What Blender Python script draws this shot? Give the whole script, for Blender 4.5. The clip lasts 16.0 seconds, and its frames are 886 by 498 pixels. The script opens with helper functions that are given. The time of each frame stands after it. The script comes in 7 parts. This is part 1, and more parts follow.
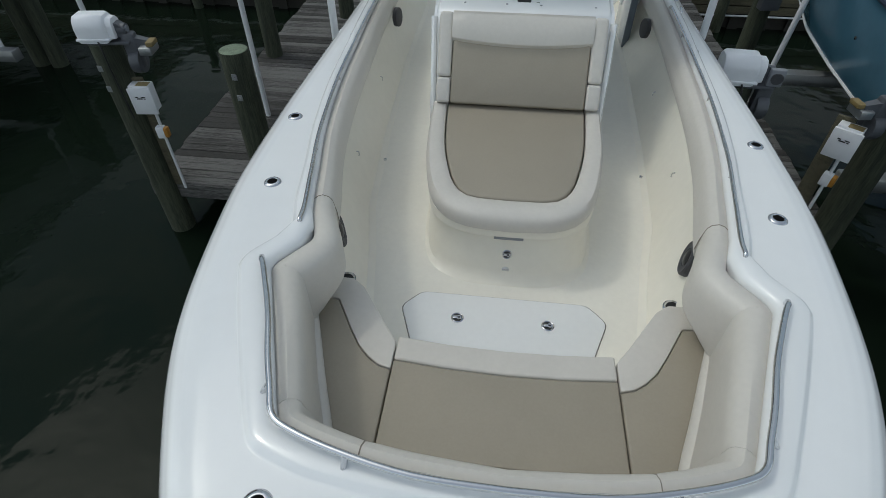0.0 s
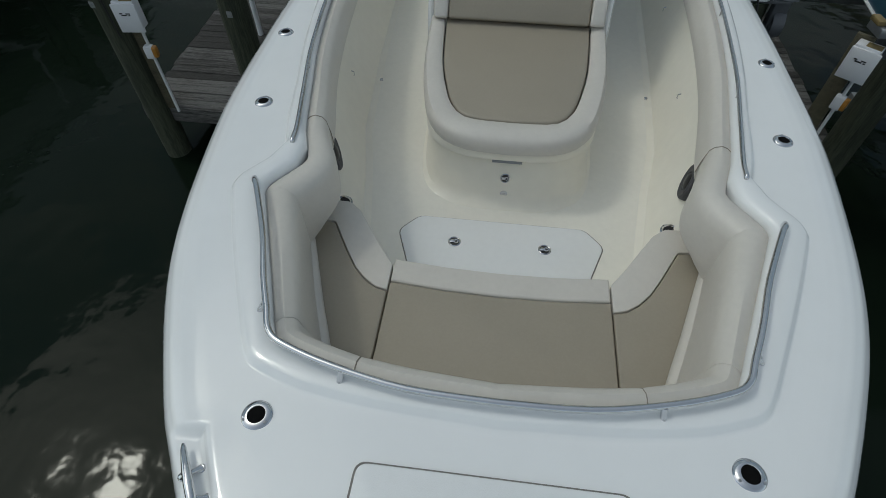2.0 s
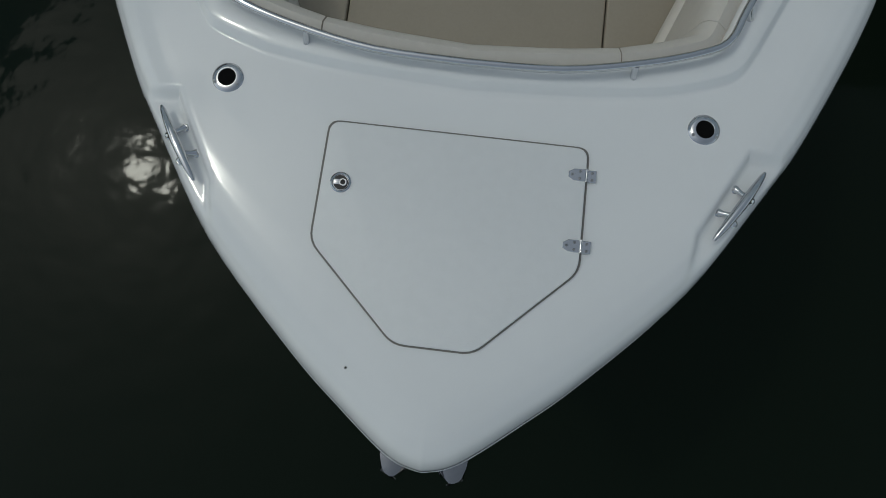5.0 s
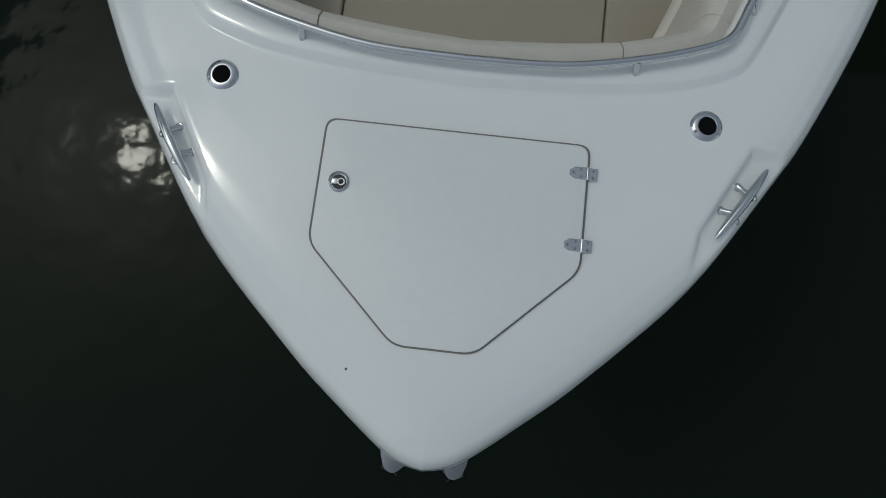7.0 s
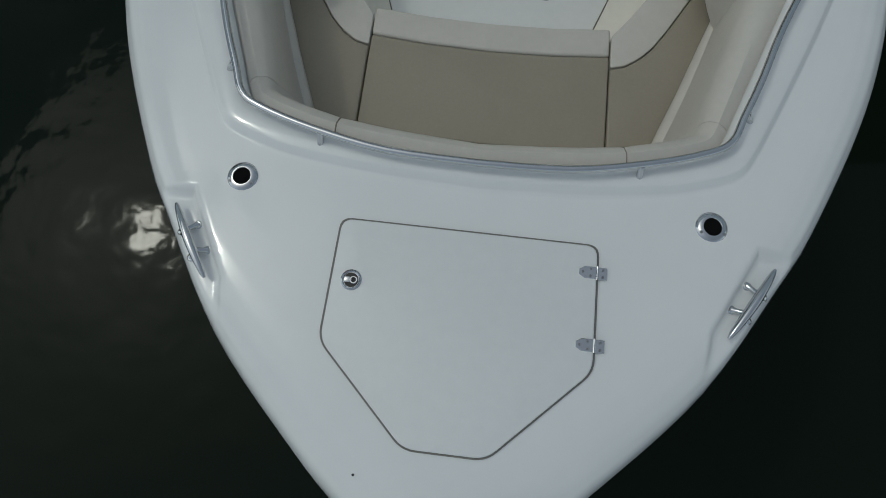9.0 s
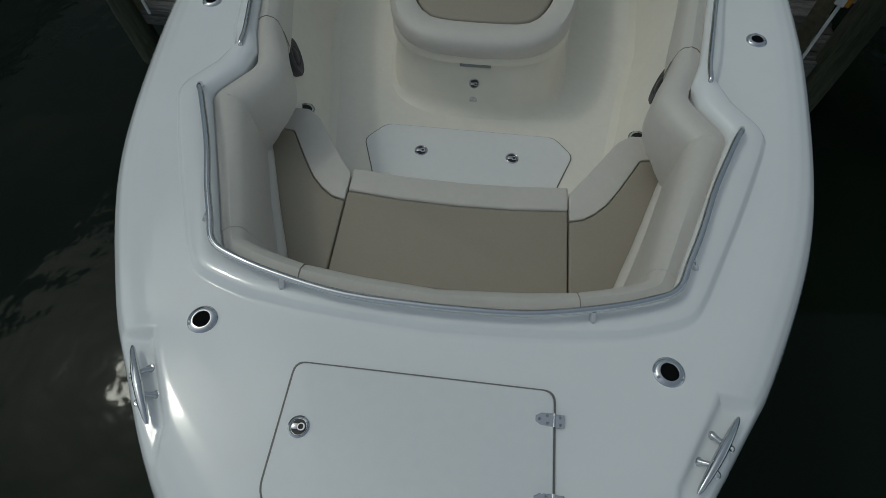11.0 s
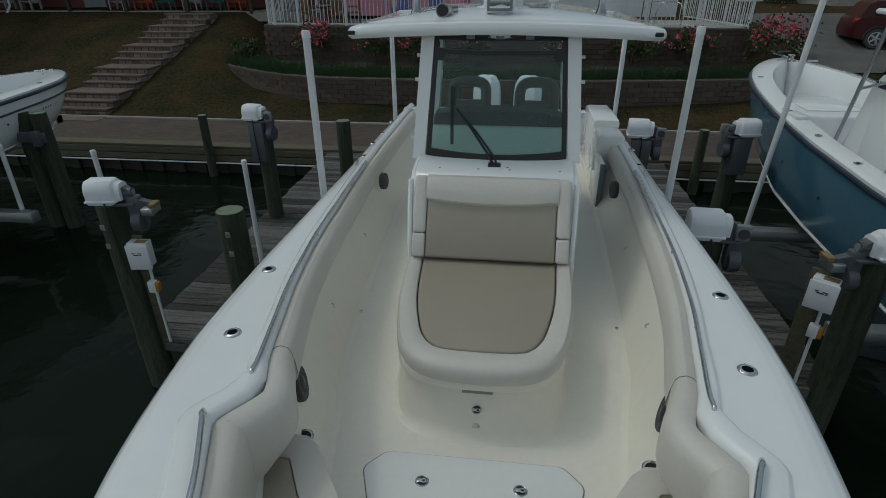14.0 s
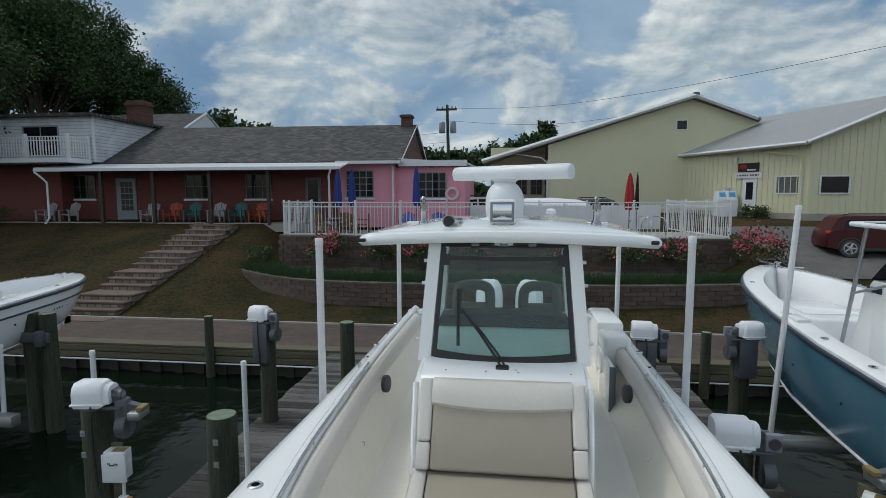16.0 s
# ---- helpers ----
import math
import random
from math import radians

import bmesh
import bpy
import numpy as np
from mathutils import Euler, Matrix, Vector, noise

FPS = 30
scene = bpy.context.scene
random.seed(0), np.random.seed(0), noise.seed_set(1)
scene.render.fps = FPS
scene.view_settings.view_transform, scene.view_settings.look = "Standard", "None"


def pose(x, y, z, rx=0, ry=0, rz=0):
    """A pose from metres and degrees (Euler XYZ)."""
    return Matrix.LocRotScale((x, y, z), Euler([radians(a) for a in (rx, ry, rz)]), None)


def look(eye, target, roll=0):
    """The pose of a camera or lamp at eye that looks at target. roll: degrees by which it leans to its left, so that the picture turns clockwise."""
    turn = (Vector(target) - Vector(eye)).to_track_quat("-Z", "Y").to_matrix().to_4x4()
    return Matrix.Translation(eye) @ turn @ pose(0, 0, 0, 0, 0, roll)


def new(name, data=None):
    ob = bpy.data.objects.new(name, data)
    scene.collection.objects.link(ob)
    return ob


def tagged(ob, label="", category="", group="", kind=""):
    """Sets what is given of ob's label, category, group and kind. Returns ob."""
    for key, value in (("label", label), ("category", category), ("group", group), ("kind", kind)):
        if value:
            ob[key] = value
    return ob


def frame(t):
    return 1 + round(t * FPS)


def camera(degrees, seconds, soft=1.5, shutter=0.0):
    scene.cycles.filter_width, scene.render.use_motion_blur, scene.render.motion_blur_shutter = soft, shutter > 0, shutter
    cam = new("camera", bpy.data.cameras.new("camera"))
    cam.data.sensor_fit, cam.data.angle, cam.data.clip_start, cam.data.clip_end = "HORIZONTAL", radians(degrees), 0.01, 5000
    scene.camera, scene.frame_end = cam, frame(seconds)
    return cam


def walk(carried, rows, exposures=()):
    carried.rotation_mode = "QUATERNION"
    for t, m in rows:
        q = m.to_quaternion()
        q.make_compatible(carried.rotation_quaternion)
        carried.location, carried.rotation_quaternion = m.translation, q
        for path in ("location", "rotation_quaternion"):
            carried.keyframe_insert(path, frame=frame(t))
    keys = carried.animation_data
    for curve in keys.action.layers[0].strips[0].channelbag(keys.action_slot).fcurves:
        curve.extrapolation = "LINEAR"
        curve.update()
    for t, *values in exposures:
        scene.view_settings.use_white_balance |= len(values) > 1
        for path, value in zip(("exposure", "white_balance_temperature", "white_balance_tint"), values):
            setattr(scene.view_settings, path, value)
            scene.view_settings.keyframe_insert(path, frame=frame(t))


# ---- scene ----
cam = camera(79.1, 16.0, soft=0.7)
PATH = [
    (0, (-0.109, 1.165, 2.973), (-0.278, 2.605, 1.596), 0.1),
    (0.5, (-0.131, 1.137, 2.968), (-0.3, 2.559, 1.571), 0.0),
    (1, (-0.128, 1.13, 2.964), (-0.297, 2.521, 1.537), -0.1),
    (1.5, (-0.107, 1.148, 2.95), (-0.27, 2.486, 1.472), -0.1),
    (2, (-0.083, 1.159, 2.942), (-0.235, 2.406, 1.385), -0.0),
    (2.5, (-0.068, 1.163, 2.938), (-0.206, 2.287, 1.29), -0.1),
    (3, (-0.059, 1.158, 2.944), (-0.18, 2.102, 1.185), -0.4),
    (3.5, (-0.061, 1.161, 2.947), (-0.157, 1.885, 1.085), -0.6),
    (4, (-0.049, 1.128, 2.937), (-0.124, 1.644, 1.006), -1.8),
    (4.5, (0.006, 1.066, 2.91), (-0.065, 1.418, 0.942), -4.9),
    (4.7, (0.024, 1.08, 2.918), (-0.028, 1.32, 0.933), -5.6),
    (6.8, (0.026, 1.135, 2.908), (-0.005, 1.315, 0.916), -2.9),
    (7, (0.011, 1.139, 2.908), (-0.016, 1.308, 0.915), -2.7),
    (7.5, (-0.016, 1.113, 2.907), (-0.056, 1.304, 0.917), -5.0),
    (8, (-0.034, 1.125, 2.92), (-0.089, 1.385, 0.938), -5.2),
    (8.5, (-0.04, 1.144, 2.922), (-0.107, 1.517, 0.959), -3.5),
    (9, (-0.015, 1.186, 2.925), (-0.089, 1.645, 0.98), -2.5),
    (9.2, (0.0, 1.172, 2.92), (-0.079, 1.708, 0.995), -1.7),
    (11.3, (0.122, 1.173, 2.938), (-0.016, 2.238, 1.251), -0.6),
    (11.5, (0.111, 1.162, 2.932), (-0.023, 2.297, 1.291), -0.1),
    (12, (0.121, 1.134, 2.929), (-0.035, 2.425, 1.409), -0.2),
    (12.5, (0.122, 1.117, 2.926), (-0.055, 2.545, 1.537), -0.4),
    (13, (0.11, 1.114, 2.916), (-0.086, 2.671, 1.677), -0.4),
    (13.5, (0.089, 1.146, 2.933), (-0.116, 2.815, 1.85), -0.2),
    (14, (0.099, 1.193, 2.944), (-0.122, 2.959, 2.033), -0.3),
    (14.5, (0.102, 1.233, 2.946), (-0.13, 3.079, 2.211), -0.3),
    (15, (0.094, 1.263, 2.946), (-0.144, 3.17, 2.393), -0.2),
    (15.5, (0.096, 1.281, 2.945), (-0.152, 3.231, 2.575), -0.3),
    (16, (0.049, 1.276, 2.921), (-0.199, 3.25, 2.717), -0.1),
]
EXPOSURES = [(0.0, 0.02, 6500, 2), (1.0, -0.09, 6500, 1), (2.0, -0.28, 6500, 0), (3.5, -0.58, 6500, -1), (4.5, -0.73, 6520, 0), (7.0, -0.60, 6520, 0), (9.0, -0.64, 6500, -1), (11.5, -0.88, 6480, -2), (12.5, -0.87, 6480, -2), (13.5, -0.65, 6480, -2), (14.5, -0.46, 6480, -1), (15.0, -0.41, 6480, 0), (15.5, -0.16, 6500, 2), (16.0, 0.27, 6520, 3)]
walk(cam, [(t, look(eye, target, roll)) for t, eye, target, roll in PATH], EXPOSURES)

# ---- world, sun ----
SUN_DIR = Vector((-0.60, 0.20, 0.98)).normalized()
world = bpy.data.worlds.new("world")
scene.world = world
world.use_nodes = True
wn = world.node_tree.nodes
sky = wn.new("ShaderNodeTexSky")
sky.sky_type = 'NISHITA'
sky.sun_disc = False
sky.sun_elevation = math.asin(SUN_DIR.z)
sky.sun_rotation = math.atan2(SUN_DIR.x, SUN_DIR.y)
sky.dust_density = 1.8
thin = wn.new("ShaderNodeHueSaturation")
thin.inputs["Saturation"].default_value = 0.49
world.node_tree.links.new(sky.outputs[0], thin.inputs["Color"])
world.node_tree.links.new(thin.outputs[0], wn["Background"].inputs[0])
wn["Background"].inputs[1].default_value = 0.174
sun = new("sun", bpy.data.lights.new("sun", 'SUN'))
sun.data.energy = 0.34
sun.data.angle = radians(3.6)
sun.data.color = (1.0, 0.96, 0.9)
sun.matrix_world = look(SUN_DIR * 60, (0, 0, 0))

# ---- materials ----


def lin(r, g, b):
    """A colour given in display values, 0 to 255."""
    return tuple(((c / 255 + 0.055) / 1.055) ** 2.4 if c > 10 else c / 255 / 12.92 for c in (r, g, b)) + (1.0,)


def mat(name, col, rough=0.5, metal=0.0, var=0.12, scale=6.0, fine=60.0, bump=0.0, bscale=80.0, col2=None, coat=0.0,
        stretch=(1, 1, 1), perob=0.0, spec=0.5, lo=0.32, hi=0.68):
    """A surface: a base colour that varies at two scales, with fine relief."""
    m = bpy.data.materials.new(name)
    m.use_nodes = True
    t = m.node_tree
    n, l = t.nodes, t.links
    b = n["Principled BSDF"]
    b.inputs["Roughness"].default_value = rough
    b.inputs["Metallic"].default_value = metal
    b.inputs["Coat Weight"].default_value = coat
    b.inputs["Coat Roughness"].default_value = 0.06
    b.inputs["Specular IOR Level"].default_value = spec
    tc = n.new("ShaderNodeTexCoord")
    mp = n.new("ShaderNodeMapping")
    mp.inputs["Scale"].default_value = stretch
    l.new(tc.outputs["Object"], mp.inputs["Vector"])
    a = n.new("ShaderNodeTexNoise")
    a.inputs["Scale"].default_value = scale
    a.inputs["Detail"].default_value = 5
    f = n.new("ShaderNodeTexNoise")
    f.inputs["Scale"].default_value = fine
    f.inputs["Detail"].default_value = 3
    l.new(mp.outputs[0], a.inputs["Vector"])
    l.new(mp.outputs[0], f.inputs["Vector"])
    add = n.new("ShaderNodeMath")
    add.operation = 'ADD'
    l.new(a.outputs[0], add.inputs[0])
    l.new(f.outputs[0], add.inputs[1])
    mul = n.new("ShaderNodeMath")
    mul.operation = 'MULTIPLY'
    mul.inputs[1].default_value = 0.5
    l.new(add.outputs[0], mul.inputs[0])
    src = mul.outputs[0]
    if perob:
        oi = n.new("ShaderNodeObjectInfo")
        mr = n.new("ShaderNodeMapRange")
        mr.inputs[3].default_value, mr.inputs[4].default_value = -perob, perob
        l.new(oi.outputs["Random"], mr.inputs[0])
        ad2 = n.new("ShaderNodeMath")
        l.new(src, ad2.inputs[0])
        l.new(mr.outputs[0], ad2.inputs[1])
        src = ad2.outputs[0]
    ramp = n.new("ShaderNodeValToRGB")
    c2 = col2 or tuple(min(1, c * (1 + var)) for c in col[:3]) + (1,)
    c1 = tuple(c * (1 - var) for c in col[:3]) + (1,)
    ramp.color_ramp.elements[0].position, ramp.color_ramp.elements[1].position = lo, hi
    ramp.color_ramp.elements[0].color, ramp.color_ramp.elements[1].color = (c1 if not col2 else col), c2
    l.new(src, ramp.inputs[0])
    l.new(ramp.outputs[0], b.inputs["Base Color"])
    rr = n.new("ShaderNodeMapRange")
    rr.inputs[3].default_value, rr.inputs[4].default_value = rough * 0.85, min(1, rough * 1.15)
    l.new(a.outputs[0], rr.inputs[0])
    l.new(rr.outputs[0], b.inputs["Roughness"])
    if bump:
        g = n.new("ShaderNodeTexNoise")
        g.inputs["Scale"].default_value = bscale
        g.inputs["Detail"].default_value = 4
        l.new(mp.outputs[0], g.inputs["Vector"])
        bp = n.new("ShaderNodeBump")
        bp.inputs["Strength"].default_value = bump
        bp.inputs["Distance"].default_value = 0.01
        l.new(g.outputs[0], bp.inputs["Height"])
        l.new(bp.outputs[0], b.inputs["Normal"])
    return m


def brick_mat(name, c1, c2, mortar, w, h, gap, rough=0.85, rot=(0, 0, 0), bump=0.5):
    """Courses too small to be pieces of their own."""
    m = bpy.data.materials.new(name)
    m.use_nodes = True
    n, l = m.node_tree.nodes, m.node_tree.links
    b = n["Principled BSDF"]
    b.inputs["Roughness"].default_value = rough
    tc = n.new("ShaderNodeTexCoord")
    mp = n.new("ShaderNodeMapping")
    mp.inputs["Rotation"].default_value = rot
    k = n.new("ShaderNodeTexBrick")
    k.inputs["Scale"].default_value = 1
    k.inputs["Brick Width"].default_value, k.inputs["Row Height"].default_value, k.inputs["Mortar Size"].default_value = w, h, gap
    k.inputs["Color1"].default_value, k.inputs["Color2"].default_value, k.inputs["Mortar"].default_value = c1, c2, mortar
    z = n.new("ShaderNodeTexNoise")
    z.inputs["Scale"].default_value = 1.3
    mix = n.new("ShaderNodeMix")
    mix.data_type, mix.blend_type = 'RGBA', 'OVERLAY'
    mix.inputs[0].default_value = 0.45
    l.new(tc.outputs["Object"], mp.inputs[0])
    l.new(mp.outputs[0], k.inputs["Vector"])
    l.new(mp.outputs[0], z.inputs["Vector"])
    l.new(k.outputs["Color"], mix.inputs[6])
    l.new(z.outputs[0], mix.inputs[7])
    l.new(mix.outputs[2], b.inputs["Base Color"])
    bp = n.new("ShaderNodeBump")
    bp.inputs["Strength"].default_value = bump
    bp.inputs["Distance"].default_value = 0.01
    bp.invert = True
    l.new(k.outputs["Fac"], bp.inputs["Height"])
    l.new(bp.outputs[0], b.inputs["Normal"])
    return m


def glass_mat(name, col, rough=0.0, alpha=1.0, ior=1.45):
    m = bpy.data.materials.new(name)
    m.use_nodes = True
    b = m.node_tree.nodes["Principled BSDF"]
    b.inputs["Base Color"].default_value = col
    b.inputs["Roughness"].default_value = rough
    b.inputs["Transmission Weight"].default_value = alpha
    b.inputs["IOR"].default_value = ior
    return m


GEL = mat("white_gelcoat", (0.80, 0.81, 0.81, 1), 0.16, var=0.015, scale=1.5, fine=9, coat=0.5)
NONSKID = mat("white_nonskid", (0.78, 0.79, 0.79, 1), 0.42, var=0.02, scale=2, fine=30, bump=0.12, bscale=420)
LINER = mat("cream_gelcoat", (0.82, 0.787, 0.695, 1), 0.38, var=0.03, scale=2.5, fine=14, coat=0.08)
SOLE = mat("cream_nonskid_sole", (0.80, 0.775, 0.70, 1), 0.5, var=0.03, scale=2, fine=30, bump=0.15, bscale=380)
CREAM = mat("cream_vinyl", (0.60, 0.57, 0.52, 1), 0.42, var=0.035, scale=4, fine=40, bump=0.1, bscale=520)
TAN = mat("tan_vinyl", (0.325, 0.288, 0.227, 1), 0.5, var=0.04, scale=5, fine=90, bump=0.16, bscale=650)
SEAM = mat("dark_seam", (0.24, 0.21, 0.17, 1), 0.7, var=0.1)
GROOVE = mat("hatch_gasket", (0.19, 0.18, 0.165, 1), 0.7, var=0.1)
# polished metal with dark reflections put into its base colour
CHROME = mat("chrome_dark_reflections", (0.32, 0.32, 0.33, 1), 0.08, 1.0, var=0.1, fine=30)
STEEL = mat("polished_stainless_steel", (0.60, 0.61, 0.63, 1), 0.09, 1.0, var=0.03, fine=80)
BLACK = mat("black_plastic", (0.012, 0.012, 0.013, 1), 0.4, var=0.2)
# near-black without gloss: the shade of a hole put into the colour
HOLE_SHADE = mat("hole_shade_black", (0.006, 0.006, 0.006, 1), 0.9, var=0.2, spec=0.05)
RUBBER = mat("dark_grey_rubber", (0.05, 0.05, 0.055, 1), 0.6, var=0.2)
GREY = mat("grey_plastic", (0.22, 0.23, 0.25, 1), 0.45, var=0.06)
DGREY = mat("dark_grey_painted_metal", (0.085, 0.09, 0.10, 1), 0.45, var=0.12, fine=40)
WPLAST = mat("white_plastic", (0.74, 0.75, 0.77, 1), 0.35, var=0.03, scale=3, fine=20)
PVC = mat("white_pvc", (0.70, 0.71, 0.72, 1), 0.38, var=0.06, scale=3, fine=20)
ALU = mat("weathered_aluminium", (0.42, 0.43, 0.44, 1), 0.4, 0.8, var=0.12, scale=8)
GLASS = glass_mat("tinted_windscreen_glass", (0.74, 0.90, 0.87, 1), ior=1.3)
PILE = mat("green_weathered_pile_wood", (0.020, 0.026, 0.015, 1), 0.85, var=0.5, scale=2.2, fine=18, lo=0.40, hi=0.62, bump=0.7, bscale=14,
           col2=(0.066, 0.073, 0.046, 1), stretch=(7, 7, 0.5))
PILETOP = mat("pale_green_pile_end", (0.16, 0.20, 0.14, 1), 0.9, var=0.4, scale=14, fine=60, bump=0.5, bscale=60)
PLANK = mat("weathered_grey_plank", (0.035, 0.033, 0.030, 1), 0.88, scale=2.8, fine=18, lo=0.42, hi=0.60, bump=1.0, bscale=26,
            col2=(0.15, 0.146, 0.138, 1), stretch=(0.7, 11, 9), perob=0.14)
BEAM = mat("damp_timber_beam", (0.055, 0.048, 0.030, 1), 0.85, scale=3, fine=22, bump=0.6, bscale=18,
           col2=(0.15, 0.135, 0.085, 1), stretch=(0.7, 6, 6))
YELLOWP = mat("yellow_bumper_block", (0.21, 0.155, 0.06, 1), 0.6, var=0.2, scale=20)
ORANGE = mat("orange_outlet_cover", (0.42, 0.19, 0.03, 1), 0.4, var=0.2, scale=20)
BLUEHULL = mat("light_blue_gelcoat", (0.075, 0.19, 0.27, 1), 0.15, var=0.05, scale=1.2, fine=8, coat=0.5)
NAVY = mat("navy_stripe", (0.02, 0.03, 0.055, 1), 0.3, var=0.1)

# ---- building helpers ----
ORG = {}


def thing(name, loc, label, category, group="", kind=""):
    """A top-level thing: an Empty at its base."""
    ob = new(name)
    ob.empty_display_size = 0.1
    ob.location = loc
    ORG[ob] = Vector(loc)
    return tagged(ob, label, category, group, kind)


def part(name, bm, material, parent, label="", smooth=True, kind=""):
    """Links a bmesh, given in world metres, as one mesh under a thing or a part."""
    o = ORG.get(parent, Vector())
    bmesh.ops.translate(bm, verts=bm.verts, vec=-o)
    bmesh.ops.recalc_face_normals(bm, faces=bm.faces)
    me = bpy.data.meshes.new(name)
    bm.to_mesh(me)
    bm.free()
    me.materials.append(material)
    ob = new(name, me)
    if smooth:
        me.polygons.foreach_set("use_smooth", [True] * len(me.polygons))
        me.set_sharp_from_angle(angle=radians(38))
    if parent is not None:
        ob.parent = parent
    ORG[ob] = o
    if label:
        tagged(ob, label)
    if kind:
        tagged(ob, kind=kind)
    return ob


def solid(name, bm, material, label, category="", group="", kind="", smooth=True):
    """A top-level thing of one mesh."""
    return tagged(part(name, bm, material, None, "", smooth), label, category, group, kind)


def B():
    return bmesh.new()


def bevel(bm, geom_edges, w, seg=2):
    bmesh.ops.bevel(bm, geom=list(geom_edges), offset=w, segments=seg, profile=0.5, affect='EDGES', clamp_overlap=True)


def box(bm, x0, x1, y0, y1, z0, z1, bev=0.0, seg=2, m=None):
    b = bmesh.new() if bev or m else bm
    r = bmesh.ops.create_cube(b, size=1)
    bmesh.ops.transform(b, verts=r["verts"], matrix=Matrix.LocRotScale(((x0 + x1) / 2, (y0 + y1) / 2, (z0 + z1) / 2), None,
                                                                      (abs(x1 - x0), abs(y1 - y0), abs(z1 - z0))))
    if b is not bm:
        if bev:
            bevel(b, b.edges, bev, seg)
        if m:
            bmesh.ops.transform(b, verts=b.verts, matrix=m)
        merge(bm, b)
    return bm


def merge(bm, b):
    t = bpy.data.meshes.new("t")
    b.to_mesh(t)
    b.free()
    bm.from_mesh(t)
    bpy.data.meshes.remove(t)


def prism(bm, pts, z0, z1, bev=0.0, seg=3, zf=None, only_top=True):
    """A polygon raised from z0 to z1; zf adds a height that depends on (x, y)."""
    b = bmesh.new()
    top = [b.verts.new((x, y, z1)) for x, y in pts]
    bot = [b.verts.new((x, y, z0)) for x, y in pts]
    ft = b.faces.new(top)
    b.faces.new(bot[::-1])
    n = len(pts)
    for i in range(n):
        b.faces.new((top[i - 1], bot[i - 1], bot[i], top[i]))
    bmesh.ops.recalc_face_normals(b, faces=b.faces)
    if bev:
        bevel(b, ft.edges if only_top else list(b.edges), bev, seg)
    if zf:
        for v in b.verts:
            v.co.z += zf(v.co.x, v.co.y)
    merge(bm, b)
    return bm


def roundpoly(pts, r, n=5):
    """A polygon with its corners rounded."""
    out = []
    k = len(pts)
    for i in range(k):
        p, a, b = Vector(pts[i]), Vector(pts[i - 1]), Vector(pts[(i + 1) % k])
        ra = min(r, (a - p).length * 0.45, (b - p).length * 0.45)
        s, e = p + (a - p).normalized() * ra, p + (b - p).normalized() * ra
        for j in range(n + 1):
            u = j / n
            out.append(tuple(s * (1 - u) ** 2 + p * 2 * u * (1 - u) + e * u * u))
    return out


def tube(bm, pts, r, n=10, closed=False, caps=True):
    pts = [Vector(p) for p in pts]
    k = len(pts)
    rad = r if isinstance(r, (list, tuple)) else [r] * k
    rings = []
    up = None
    for i in range(k):
        if closed:
            d = pts[(i + 1) % k] - pts[i - 1]
        else:
            d = pts[min(i + 1, k - 1)] - pts[max(i - 1, 0)]
        d.normalize()
        if up is None:
            up = Vector((0, 0, 1)) if abs(d.z) < 0.9 else Vector((1, 0, 0))
        s = d.cross(up).normalized()
        up = s.cross(d).normalized()
        rings.append([bm.verts.new(pts[i] + (s * math.cos(a) + up * math.sin(a)) * rad[i]) for a in (2 * math.pi * j / n for j in range(n))])
    skin(bm, rings, closed, caps and not closed)
    return bm


def skin(bm, rings, closed=False, caps=False, ringclosed=True):
    k = len(rings)
    n = len(rings[0])
    for i in range(k if closed else k - 1):
        a, b = rings[i], rings[(i + 1) % k]
        for j in range(n if ringclosed else n - 1):
            q = (a[j], a[(j + 1) % n], b[(j + 1) % n], b[j])
            u = []
            for v in q:
                if v not in u:
                    u.append(v)
            if len(u) > 2:
                try:
                    bm.faces.new(u)
                except ValueError:
                    pass
    if caps:
        bm.faces.new(rings[0][::-1])
        bm.faces.new(rings[-1])


def loft(bm, rings, closed=False, caps=False, ringclosed=True):
    skin(bm, [[bm.verts.new(p) for p in r] for r in rings], closed, caps, ringclosed)
    return bm


def cyl(bm, p, q, r, n=16):
    return tube(bm, [p, q], r, n)


def lathe(bm, c, prof, n=20, m=None):
    """A turned shape: (radius, height) pairs about the vertical through c, or through the pose m."""
    rings = []
    for r, z in prof:
        rings.append([bm.verts.new((m @ Vector((r * math.cos(a), r * math.sin(a), z))) if m else
                                   Vector(c) + Vector((r * math.cos(a), r * math.sin(a), z))) for a in (2 * math.pi * j / n for j in range(n))])
    skin(bm, rings, caps=True)
    return bm


def interp(x, table):
    if x <= table[0][0]:
        return table[0][1]
    for (a, u), (b, v) in zip(table, table[1:]):
        if x <= b:
            return u + (v - u) * (x - a) / (b - a)
    return table[-1][1]


def smoothline(pts, n):
    """Points on a Catmull-Rom curve through pts, n to a span."""
    P = [Vector(p) for p in pts]
    out = []
    for i in range(len(P) - 1):
        a, b, c, d = P[max(i - 1, 0)], P[i], P[i + 1], P[min(i + 2, len(P) - 1)]
        for j in range(n):
            t = j / n
            out.append(0.5 * ((2 * b) + (c - a) * t + (2 * a - 5 * b + 4 * c - d) * t * t + (3 * b - a - 3 * c + d) * t ** 3))
    return out + [P[-1]]


